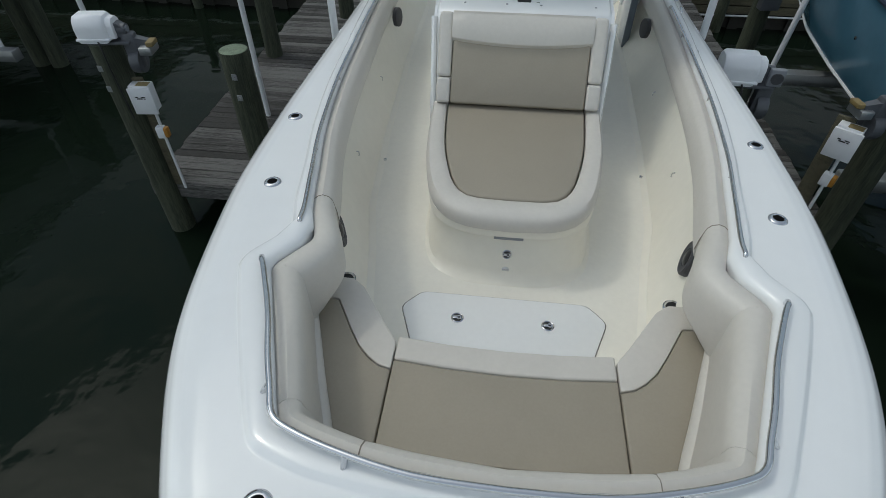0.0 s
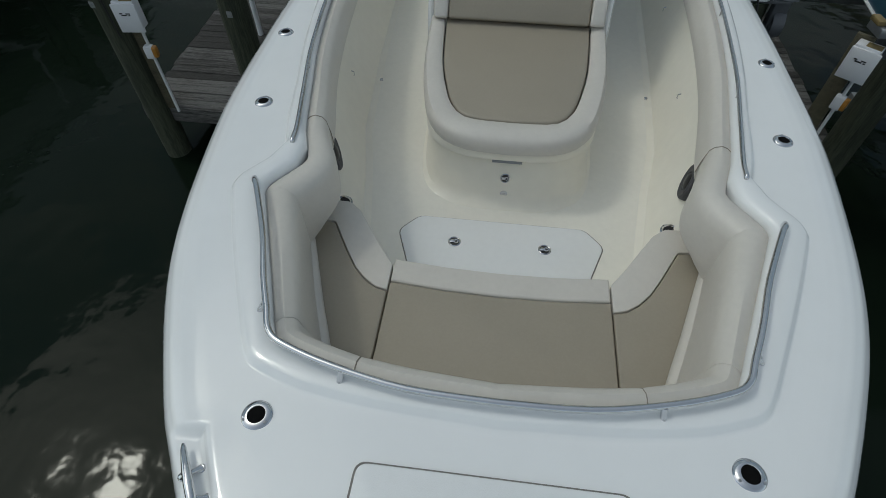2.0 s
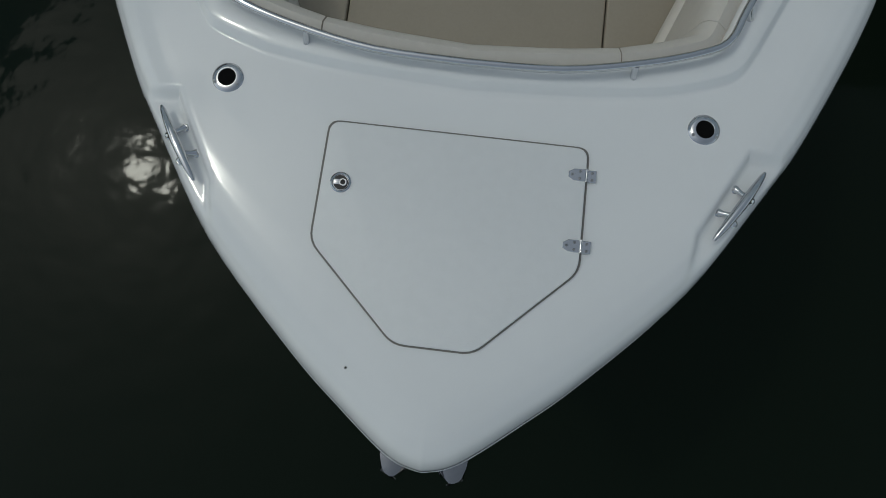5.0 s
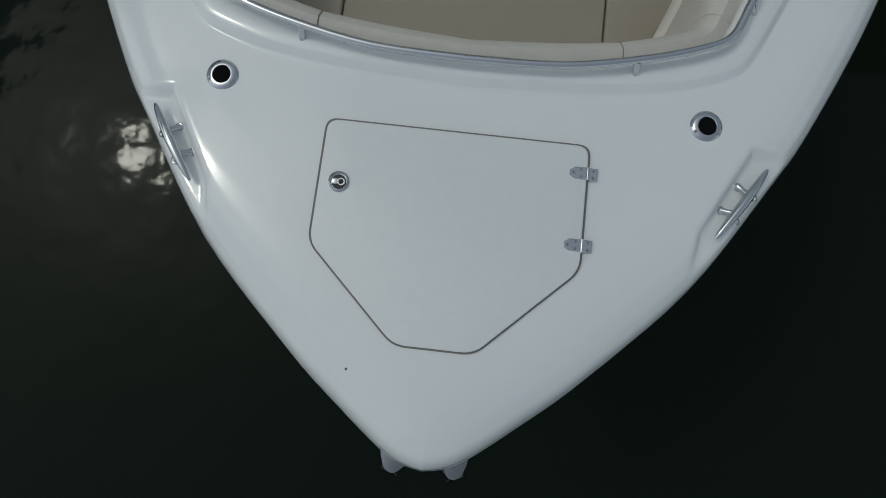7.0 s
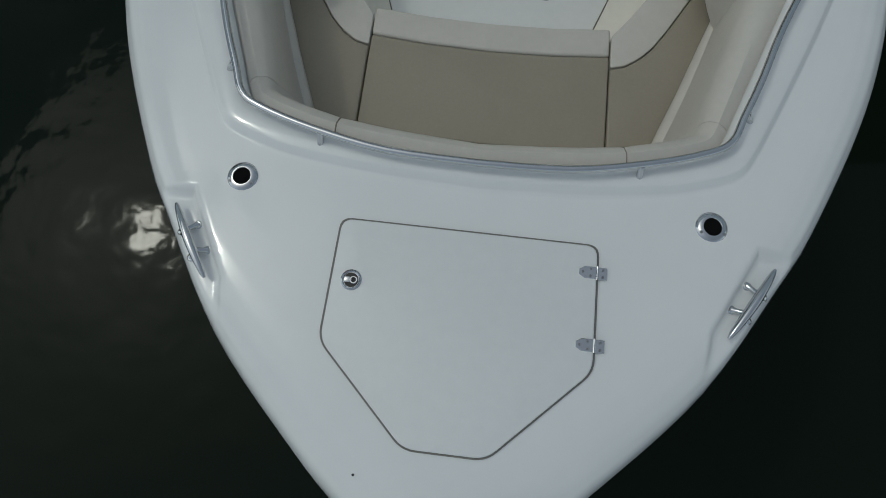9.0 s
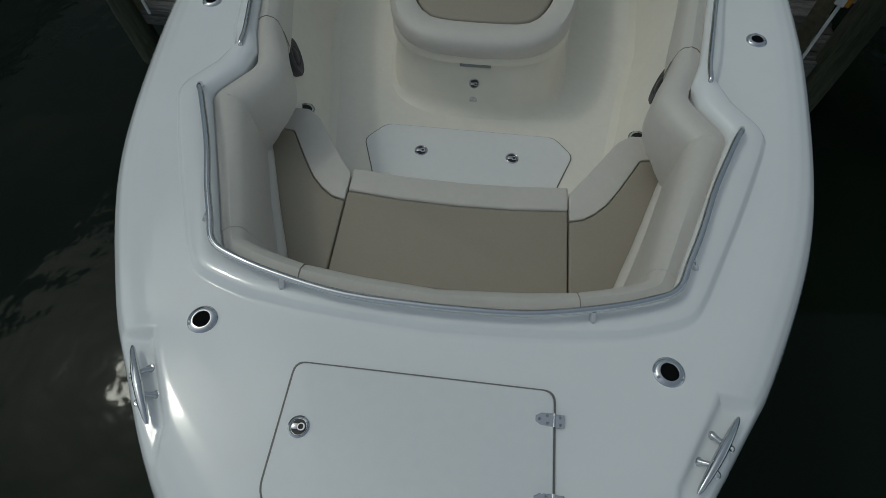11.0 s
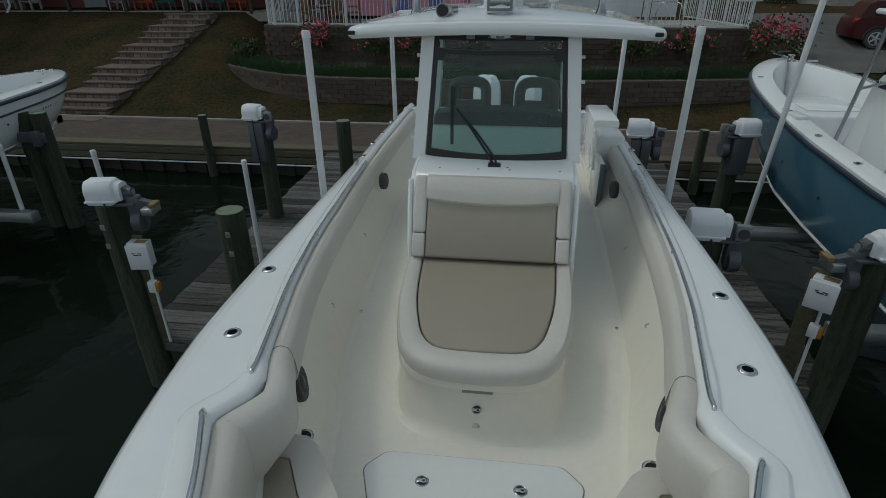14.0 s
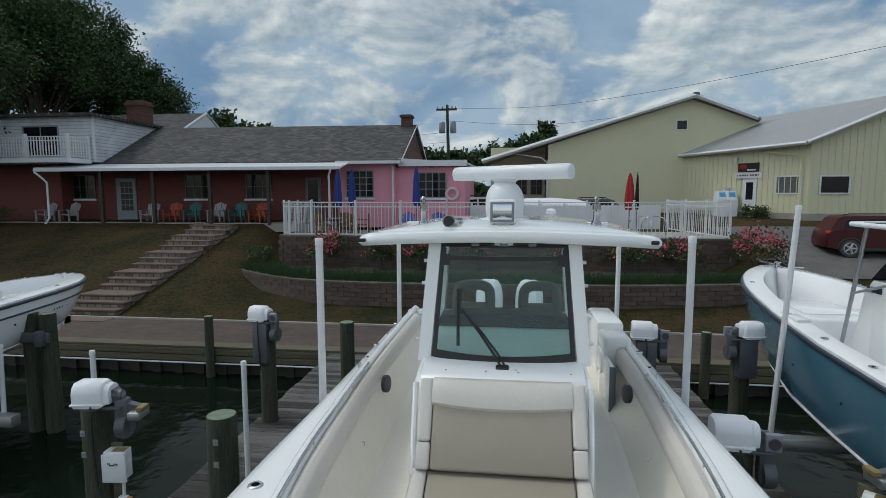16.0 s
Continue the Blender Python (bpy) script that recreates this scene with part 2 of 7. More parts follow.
def resample(pts, k):
    P = [Vector(p) for p in pts]
    L = [0]
    for a, b in zip(P, P[1:]):
        L.append(L[-1] + (b - a).length)
    out = []
    for i in range(k):
        s = L[-1] * i / (k - 1)
        j = 0
        while j < len(L) - 2 and L[j + 1] < s:
            j += 1
        out.append(P[j].lerp(P[j + 1], (s - L[j]) / max(L[j + 1] - L[j], 1e-9)))
    return out


def mirror(pts):
    return [(-p[0],) + tuple(p[1:]) for p in pts]


# ---- the boat: the sheer line and the two contours of the deck ----
SHEER = [(0.6, 1.44), (1.0, 1.43), (1.6, 1.41), (1.7, 1.40), (2.65, 1.375), (3.25, 1.35), (3.95, 1.31), (5.0, 1.27), (6.5, 1.235), (9.2, 1.21)]


def zs(y):
    return interp(y, SHEER)


OUTER = smoothline([(0.0, 0.62), (0.10, 0.652), (0.27, 0.782), (0.442, 0.93), (0.72, 1.215), (0.96, 1.57), (1.06, 1.73), (1.22, 2.07),
                    (1.32, 2.36), (1.395, 2.72), (1.475, 3.25), (1.515, 3.8), (1.535, 4.5), (1.535, 6.0), (1.53, 7.5), (1.50, 9.2)], 5)
FRONT = [(0.0, 1.835), (0.30, 1.855), (0.50, 1.885), (0.66, 1.93), (0.73, 1.965), (0.765, 2.03)]
SIDE = [(0.80, 2.12), (0.985, 2.585), (1.008, 2.648), (0.998, 2.70), (0.945, 2.785), (0.902, 2.858), (0.908, 2.92), (0.965, 3.09), (1.04, 3.45), (1.13, 3.9),
        (1.205, 4.5), (1.26, 5.3), (1.30, 6.0), (1.325, 7.0), (1.33, 9.2)]
INNER = smoothline(FRONT + SIDE, 4)


def pair_contours(k=90):
    """The outer and the inner contour, matched span by span."""
    def split(c, ys):
        out, i0 = [], 0
        for y in ys:
            i = next(j for j in range(len(c)) if c[j][1] >= y)
            out.append(c[i0:i + 1])
            i0 = i
        return out + [c[i0:]]
    a = split(OUTER, (1.75, 2.72))
    b = split(INNER, (2.05, 2.70))
    o, i = [], []
    for s, t, m in zip(a, b, (230, 24, 50)):
        so, to = resample(s, m), resample(t, m)
        o += so[:-1]
        i += to[:-1]
    return o + [a[-1][-1]], i + [b[-1][-1]]


CO, CI = pair_contours()
boat = thing("center_console_boat", (0, 4.8, -0.3), "white center console boat with cream and tan seats on lift", "boat")

# the deck: a rounded shoulder outside, a low raised lip round the cockpit opening
rows = []
for o, i in zip(CO, CI):
    o, i = Vector((o[0], o[1])), Vector((i[0], i[1]))
    d = i - o
    L = d.length
    d.normalize()
    k = min(1.9, max(1.0, L / 0.62))
    r = []
    for a, z in ((0, -0.19), (0.002, -0.14), (0.012, -0.095), (0.032, -0.058), (0.065, -0.028), (0.105, -0.010), (0.15, -0.002), (0.19, 0.0)):
        p = o + d * a * k
        r.append((p.x, p.y, zs(p.y) + z))
    e0 = interp(i.y, [(1.84, 0.095), (1.9, 0.115), (2.1, 0.12), (2.6, 0.14), (2.8, 0.135), (2.95, 0.10), (3.4, 0.085), (9, 0.085)])
    for f in (0.33, 0.66):
        p = o + d * (0.19 * k + (L - e0 - 0.19 * k) * f)
        r.append((p.x, p.y, zs(p.y)))
    for a, z in ((e0, 0.0), (e0 - 0.006, 0.004), (e0 - 0.020, 0.021), (e0 - 0.028, 0.025), (0.03, 0.026), (0.010, 0.013), (0.002, 0.002), (0.0, -0.02), (0.0, -0.10)):
        p = i - d * a
        r.append((p.x, p.y, zs(p.y) + z))
    rows.append(r)
POCKET = [(0.98, 1.655), (0.835, 1.66), (0.69, 1.395), (0.672, 1.235), (0.79, 1.235)]


def inside(p, poly):
    """Depth of a point inside a convex outline; negative outside."""
    m = 9.0
    n = len(poly)
    for i in range(n):
        a, b_ = poly[i], poly[(i + 1) % n]
        ex, ey = b_[0] - a[0], b_[1] - a[1]
        m = min(m, ((p[0] - a[0]) * ey - (p[1] - a[1]) * ex) / math.hypot(ex, ey))
    return m


PSIGN = 1 if inside((0.82, 1.5), POCKET) > 0 else -1
def pocketed(p):
    x, y, z = p
    if 1.1 < y < 1.8 and 0.6 < x < 1.1:
        w = max(0.0, min(1.0, inside((x, y), POCKET if PSIGN > 0 else POCKET[::-1]) / 0.036))
        w = w * w * (3 - 2 * w)
        floor = zs(y) - 0.036 - 0.12 * max(0.0, x - 0.84)
        z = z + (min(z, floor) - z) * w
    return (x, y, z)


def finer(r):
    """The section r with the same number of points added to each of its spans."""
    out = []
    for a, c, m in zip(r, r[1:], (1, 1, 2, 3, 4, 4, 4, 12, 12, 12, 1, 1, 1, 1, 1, 1, 1, 1)):
        out += [tuple(u + (v - u) * j / m for u, v in zip(a, c)) for j in range(m)]
    return out + [r[-1]]


rows = [[pocketed(p) for p in finer(r)] for r in rows]
full = [[(-x, y, z) for x, y, z in r] for r in rows[:0:-1]] + rows
deck = part("deck", loft(B(), full, ringclosed=False), GEL, boat, "glossy white gelcoat deck")

# hull sides below the deck edge
rings = []
for x, y in [(p[0], p[1]) for p in CO]:
    f = max(0.0, 1 - (y - 0.6) / 4.0)
    z = zs(y) - 0.19
    rings.append([(x, y, z), (x + 0.002, y, z - 0.05), (x * 0.93, y + 0.22 * f, 0.75), (x * 0.84, y + 0.62 * f, 0.3), (x * 0.78, y + 0.9 * f, 0.05), (0, y + 1.3 * f, -0.32)])
part("hull", loft(B(), [[(-a, b, c) for a, b, c in r] for r in rings[:0:-1]] + rings, ringclosed=False), GEL, boat, "white hull")
part("rub_rail", tube(B(), [(-p[0], p[1], zs(p[1]) - 0.195) for p in CO[:0:-1]] + [(p[0], p[1], zs(p[1]) - 0.195) for p in CO], 0.014, 6), WPLAST, boat)

# cockpit liner: from the lip down to the sole
FOOT = [(1.8, 0.62), (2.4, 0.70), (3.0, 0.80), (3.2, 0.83), (3.6, 0.90), (4.0, 0.99), (4.9, 1.06), (6.4, 1.13), (9.2, 1.15)]
rings = []
for p in CI:
    x, y = p[0], p[1]
    fx = min(x, interp(y, FOOT))
    yy = y if y > 2.2 else y + 0.1
    rings.append([(x, y, zs(y) - 0.09), (x, y, zs(y) - 0.22), (x - (x - fx) * 0.25, yy, 1.0), (x - (x - fx) * 0.6, yy, 0.82), (fx, yy, 0.68), (fx - 0.03 * (x > 0), yy, 0.625), (max(fx - 0.09, 0), yy, 0.612)])
part("cockpit_liner", loft(B(), [[(-a, b, c) for a, b, c in r] for r in rings[:0:-1]] + rings, ringclosed=False), LINER, boat, "glossy cream cockpit liner")
sole_pts = [(interp(y, FOOT) - 0.07, y) for y in (1.95, 2.4, 3.0, 3.2, 3.6, 4.0, 4.9, 6.4, 9.1)]
part("sole", prism(B(), sole_pts + mirror(sole_pts)[::-1], 0.55, 0.615), SOLE, boat, "cream non-skid cockpit sole")
part("transom", box(B(), -1.46, 1.46, 9.0, 9.2, 0.0, 1.2, 0.03), GEL, boat)

# sole hatch
hp = roundpoly([(-0.575, 3.13), (-0.47, 3.25), (0.47, 3.25), (0.575, 3.13), (0.49, 2.90), (0.42, 2.62), (-0.42, 2.62), (-0.49, 2.90)], 0.04)
part("sole_hatch_gasket", prism(B(), [(x * 1.012, 2.95 + (y - 2.95) * 1.02) for x, y in hp], 0.60, 0.618), GROOVE, boat)
sh = part("sole_hatch", prism(B(), hp, 0.60, 0.626, 0.004, 2), NONSKID, boat, "white cockpit floor hatch with two latches")


def latch(x, y, z, parent, r=0.036, pose_m=None):
    m = pose_m or pose(x, y, z)
    la = part("latch", lathe(B(), None, [(r, 0), (r, 0.003), (r * 0.86, 0.006), (r * 0.76, 0.004), (r * 0.74, 0.001), (0.001, 0.001)], 24, m), STEEL, parent, "polished steel flush latch")
    part("latch_well", lathe(B(), None, [(r * 0.70, 0.0015), (r * 0.70, 0.0025), (0.001, 0.0025)], 20, m), BLACK, la)
    b = B()
    box(b, -r * 0.66, r * 0.1, -r * 0.28, r * 0.28, 0.002, 0.007, 0.002)
    tube(b, [(r * 0.25 + r * 0.3 * math.cos(a), r * 0.3 * math.sin(a), 0.006) for a in (2 * math.pi * k / 14 for k in range(14))], r * 0.1, 6, closed=True)
    bmesh.ops.transform(b, verts=b.verts, matrix=m)
    part("pull", b, STEEL, la)
    return la


latch(-0.252, 3.075, 0.626, sh)
latch(0.25, 3.075, 0.626, sh)

# fore hatch
fh = [(-0.375, 1.60), (0.37, 1.60), (0.37, 1.245), (0.105, 0.99), (-0.115, 0.99), (-0.38, 1.245)]
fhr = roundpoly(fh, 0.035)
zf = lambda x, y: zs(y)
part("fore_hatch_gasket", prism(B(), [(x * 1.018, 1.3 + (y - 1.3) * 1.018) for x, y in fhr], -0.01, 0.0035, zf=zf), GROOVE, boat)
fhatch = part("fore_hatch", prism(B(), fhr, -0.01, 0.012, 0.005, 3, zf=zf), NONSKID, boat, "white anchor locker hatch with steel hinges")
latch(0, 0, 0, fhatch, 0.03, pose(-0.32, 1.42, zs(1.42) + 0.012, 0, 0, 0))


def hinge(y):
    z = zs(y) + 0.012
    h = part("hinge", box(B(), 0.372, 0.40, y - 0.018, y + 0.018, z - 0.008, z - 0.004, 0.001, 1), STEEL, fhatch, "steel butt hinge")
    b = B()
    prism(b, [(0.368, y - 0.018), (0.368, y + 0.018), (0.335, y + 0.017), (0.32, y + 0.008), (0.32, y - 0.008), (0.335, y - 0.017)], z, z + 0.003, 0.001, 1)
    cyl(b, (0.3705, y - 0.019, z + 0.002), (0.3705, y + 0.019, z + 0.002), 0.0045, 10)
    part("hinge_leaf", b, STEEL, h)
    for dx, dy, dz in ((-0.04, 0, 0.003), (-0.018, 0.01, 0.003), (-0.018, -0.01, 0.003), (0.018, 0.01, -0.004), (0.018, -0.01, -0.004)):
        part("screw", lathe(B(), (0.37 + dx, y + dy, z + dz), [(0.0042, 0), (0.0042, 0.001), (0.003, 0.0018), (0.0005, 0.0008)], 10), GREY, h)


hinge(1.52)
hinge(1.315)


def cup_ring(name, x, y, z, r, parent, label, lean=0.0, spin=0.0):
    """A flush steel rod holder with three screws."""
    m = pose(x, y, z, 0, lean, spin)
    c = part(name, lathe(B(), None, [(r, -0.002), (r, 0.002), (r * 0.93, 0.006), (r * 0.72, 0.011), (r * 0.58, 0.011), (r * 0.50, 0.006), (r * 0.47, 0.0), (r * 0.45, 0.0)], 28, m), STEEL, parent, label)
    # flat disc painted as the shade inside the tube; the deck is not cut
    part("socket", lathe(B(), None, [(r * 0.53, 0.0075), (r * 0.53, 0.0095), (0.001, 0.0095)], 22, m), HOLE_SHADE, c)
    for k in range(3):
        a = 2 * math.pi * (k / 3 + 0.25)
        part("screw", lathe(B(), None, [(r * 0.1, 0.0), (r * 0.1, 0.0105), (0.0005, 0.011)], 8, m @ pose(r * 0.80 * math.cos(a), r * 0.80 * math.sin(a), 0)), GREY, c)
    return c


for sx in (-1, 1):
    cup_ring("rod_holder", sx * 0.702, 1.70, zs(1.7), 0.047, boat, "polished steel rod holder with a black disc as shaded socket")
    cup_ring("rod_holder", sx * 1.22, 3.245, zs(3.245), 0.044, boat, "polished steel rod holder with a black disc as shaded socket")
    cup_ring("rod_holder", sx * 1.34, 3.955, zs(3.955), 0.044, boat, "polished steel rod holder with a black disc as shaded socket")
    cup_ring("rod_holder", sx * 1.40, 6.55, zs(6.55), 0.042, boat, "polished steel rod holder with a black disc as shaded socket")
    cup_ring("rod_holder", sx * 1.41, 7.5, zs(7.5), 0.042, boat, "polished steel rod holder with a black disc as shaded socket")


def cleat(xa, ya, xf, yf, sx):
    """A horned cleat on four short legs, set in a shallow pocket of the deck."""
    a, f = Vector((sx * xa, ya, zs(ya) - 0.012)), Vector((sx * xf, yf, zs(yf) - 0.012))
    c, d = (a + f) / 2, (a - f)
    L = d.length
    d.normalize()
    n = Vector((-d.y, d.x, 0)) * (1 if sx < 0 else -1)
    n = n if n.x * sx < 0 else -n
    bodyp = [f + d * L * u + Vector((0, 0, 0.012 * math.sin(math.pi * u))) for u in (0, 0.06, 0.2, 0.35, 0.5, 0.65, 0.8, 0.94, 1)]
    cl = part("deck_cleat", tube(B(), bodyp, [0.004, 0.008, 0.011, 0.013, 0.014, 0.013, 0.011, 0.008, 0.004], 12), STEEL, boat, "polished steel mooring cleat")
    for s in (-0.035, 0.035):
        for k, q in ((1, 0.030), (-1, 0.022)):
            b = B()
            p0, p1 = c + d * s, c + d * s * 1.25 + n * k * q + Vector((0, 0, -0.021))
            tube(b, [p0, p0.lerp(p1, 0.6), p1], [0.008, 0.0075, 0.011], 10)
            lathe(b, p1 + Vector((0, 0, -0.006)), [(0.013, 0), (0.013, 0.006), (0.009, 0.010), (0.001, 0.010)], 12)
            part("cleat_foot", b, STEEL, cl)


for sx in (-1, 1):
    cleat(0.885, 1.595, 0.748, 1.381, sx)
    cleat(1.435, 6.42, 1.40, 6.20, sx)

# bow rail and side rails
RAILZ = 0.062
rail = [(sx, sy) for sx, sy in smoothline([(0.0, 1.80), (0.27, 1.81), (0.50, 1.855), (0.66, 1.905), (0.735, 1.95), (0.775, 2.04), (0.83, 2.17), (0.90, 2.36), (1.0, 2.58), (1.025, 2.625)], 4)]
half = [(x, y, zs(y) + RAILZ) for x, y in rail] + [(1.04, 2.655, zs(2.65) + 0.045), (1.048, 2.668, zs(2.66) + 0.014)]
br = part("bow_rail", tube(B(), mirror(half)[:0:-1] + half, 0.0115, 12), STEEL, boat, "polished steel bow grab rail")
for x, y in ((0.48, 1.845), (0.79, 2.06)):
    for sx in (-1, 1):
        fx, fy = (x + 0.002, y - 0.022) if y < 2 else (x + 0.024, y - 0.016)
        b = cyl(B(), (sx * fx, fy, zs(y) + 0.014), (sx * (x - 0.005), y, zs(y) + RAILZ), 0.0105, 12)
        lathe(b, (sx * fx, fy, zs(y) + 0.012), [(0.019, 0), (0.019, 0.006), (0.011, 0.011)], 14)
        part("stanchion", b, STEEL, br)
for sx in (-1, 1):
    pts = [(0.972, 2.93), (0.974, 2.95), (0.985, 3.05), (1.045, 3.35), (1.135, 3.82), (1.215, 4.5), (1.262, 5.2), (1.30, 6.0), (1.312, 6.3)]
    pts = smoothline(pts, 4)
    p3 = [(sx * x, y, zs(y) + (0.012 if i in (0, len(pts) - 1) else 0.034)) for i, (x, y) in enumerate(pts)]
    sr = part("side_rail", tube(B(), p3, 0.0105, 10), STEEL, boat, "polished steel side grab rail")
    for i in (14, 20, 26):
        part("stanchion", cyl(B(), (p3[i][0], p3[i][1], p3[i][2] - 0.036), p3[i], 0.01, 10), STEEL, sr)

# coaming bolsters along the opening


def bolster(pts, w, ztop, zbot, lean, label, name="bolster", seam=SEAM):
    """A padded roll along pts (x, y, inward normal given by the path); w, zbot and lean are functions of y."""
    rings = []
    k = len(pts)
    for i, p in enumerate(pts):
        a, b = Vector(pts[max(i - 1, 0)][:2]), Vector(pts[min(i + 1, k - 1)][:2])
        d = (b - a).normalized()
        nrm = Vector((-d.y, d.x))
        if nrm.dot(Vector((0, 3.4)) - Vector(p[:2])) < 0 and p[1] < 3.4:
            nrm = -nrm
        if p[1] >= 3.4:
            nrm = Vector((-1 if p[0] > 0 else 1, 0))
        W, zt, zb, le = w(p[1]), ztop(p[1]), zbot(p[1]), lean(p[1])
        q = Vector(p[:2])
        e = 0.96 if i in (0, k - 1) else 1.0
        sec = [(0.0, zb), (0.0, zt - 0.012), (0.02, zt + 0.004 * e), (W * 0.45, zt + 0.010 * e), (W * 0.74, zt - 0.004), (W * 0.92 * e, zt - 0.026), (W * e, zt - 0.07), (W * e + le * 0.5, (zt * 1.2 + zb) / 2.2), (W * e + le * 0.9, zb + 0.05), (W * e + le - 0.01, zb + 0.012), (W * 0.7 + le, zb)]
        rings.append([(q.x + nrm.x * u, q.y + nrm.y * u, z) for u, z in sec])
    pad_ob = part(name, loft(B(), rings, caps=True), CREAM, boat, label)
    part("seam", tube(B(), [(x, y, z + 0.001) for x, y, z in rings[0][1:9]], 0.0022, 6), seam, pad_ob)
    return pad_ob


ic = [(p[0], p[1]) for p in INNER]
ia = next(i for i, p in enumerate(ic) if p[0] >= 0.44)
ib = next(i for i, p in enumerate(ic) if p[1] >= 2.02)
iC = next(i for i, p in enumerate(ic) if p[1] >= 3.14)
iD = next(i for i, p in enumerate(ic) if p[1] >= 8.2)
iE = next(i for i, p in enumerate(ic) if p[1] >= 7.3)
wrap = lambda y: interp(y, [(1.8, 0.075), (2.1, 0.09), (2.5, 0.115), (2.66, 0.128), (2.78, 0.132), (2.95, 0.114), (3.15, 0.097), (3.6, 0.090), (4.5, 0.098), (9, 0.105)])
seat_top = 0.985
for sx in (-1, 1):
    hal = [(sx * x, y) for x, y in ic]
    bolster(hal[ia:ib + 1], wrap, lambda y: zs(y) - 0.012, lambda y: seat_top - 0.03, lambda y: 0.06, "cream vinyl corner backrest pad")
    bolster(hal[ib:iC + 1], wrap, lambda y: zs(y) - 0.012, lambda y: interp(y, [(2.64, seat_top - 0.03), (2.74, 1.02), (2.86, 1.09), (3.0, 1.13), (9, 1.13)]), lambda y: interp(y, [(2.05, 0.03), (2.3, 0.008), (2.6, 0.0), (2.75, 0.0)]), "cream vinyl side backrest pad", seam=CREAM)
    bolster(hal[iC:(iE if sx > 0 else iD) + 1], wrap, lambda y: zs(y) - 0.012, lambda y: interp(y, [(3.0, 1.13), (3.5, 1.12), (9, zs(9) - 0.21)]), lambda y: 0.01, "cream vinyl coaming bolster")
    lo = [(sx * x, y) for x, y in ((0.665, 2.06), (0.715, 2.19), (0.785, 2.36), (0.884, 2.62), (0.945, 2.775), (0.955, 2.83), (0.925, 2.90), (0.875, 2.975))]
    part("backrest_roll", tube(B(), [(x, y, seat_top + 0.018) for x, y in smoothline(lo, 4)], 0.036, 14), CREAM, boat, "cream vinyl seat roll")
q = mirror(ic[1:ia + 1])[::-1] + ic[:ia + 1]
bolster(q, wrap, lambda y: zs(y) - 0.010, lambda y: seat_top - 0.03, lambda y: 0.10, "cream vinyl front backrest pad")

# bow seats: bases and cushions
part("seat_base", prism(B(), [(-0.60, 1.96), (0.60, 1.96), (0.47, 2.585), (0.3, 2.60), (-0.3, 2.60), (-0.47, 2.585)], 0.60, 0.875, 0.02), LINER, boat, "moulded cream bow seat base")
for sx in (-1, 1):
    part("seat_base", prism(B(), [(sx * x, y) for x, y in ((0.62, 2.02), (0.46, 2.02), (0.465, 2.60), (0.60, 2.78), (0.71, 2.92), (0.87, 2.94), (0.97, 2.76), (0.82, 2.2))], 0.60, 0.875, 0.02), LINER, boat, "moulded cream bow seat base")
cc = part("seat_cushion", prism(B(), roundpoly([(-0.487, 2.08), (0.487, 2.08), (0.487, 2.515), (0.25, 2.495), (0, 2.488), (-0.25, 2.495), (-0.487, 2.515)], 0.008, 2), 0.88, seat_top, 0.014), TAN, boat, "tan vinyl bow seat cushion with cream front edge")
part("cushion_edge", prism(B(), roundpoly([(-0.487, 2.518), (-0.25, 2.498), (0, 2.491), (0.25, 2.498), (0.487, 2.518), (0.487, 2.645), (0.25, 2.625), (0, 2.618), (-0.25, 2.625), (-0.487, 2.645)], 0.012, 2), 0.87, seat_top + 0.003, 0.022, 4), CREAM, cc, "cream vinyl cushion border")
for sx in (-1, 1):
    tanp = [(0.492, 2.08), (0.665, 2.10), (0.945, 2.82), (0.92, 2.845), (0.815, 2.832), (0.765, 2.745), (0.715, 2.66), (0.66, 2.575), (0.605, 2.517), (0.55, 2.478), (0.492, 2.463)]
    crm = [(0.492, 2.466), (0.55, 2.481), (0.605, 2.520), (0.66, 2.578), (0.715, 2.663), (0.765, 2.748), (0.815, 2.835), (0.92, 2.848), (0.945, 2.84), (0.915, 2.93), (0.87, 2.978), (0.775, 2.975), (0.712, 2.925), (0.64, 2.82), (0.56, 2.70), (0.492, 2.61)]
    sc = part("seat_cushion", prism(B(), [(sx * x, y) for x, y in tanp], 0.88, seat_top, 0.012), TAN, boat, "tan vinyl side seat cushion with cream border")
    part("cushion_edge", prism(B(), roundpoly([(sx * x, y) for x, y in crm], 0.01, 2), 0.87, seat_top + 0.003, 0.02, 4), CREAM, sc, "cream vinyl cushion border")

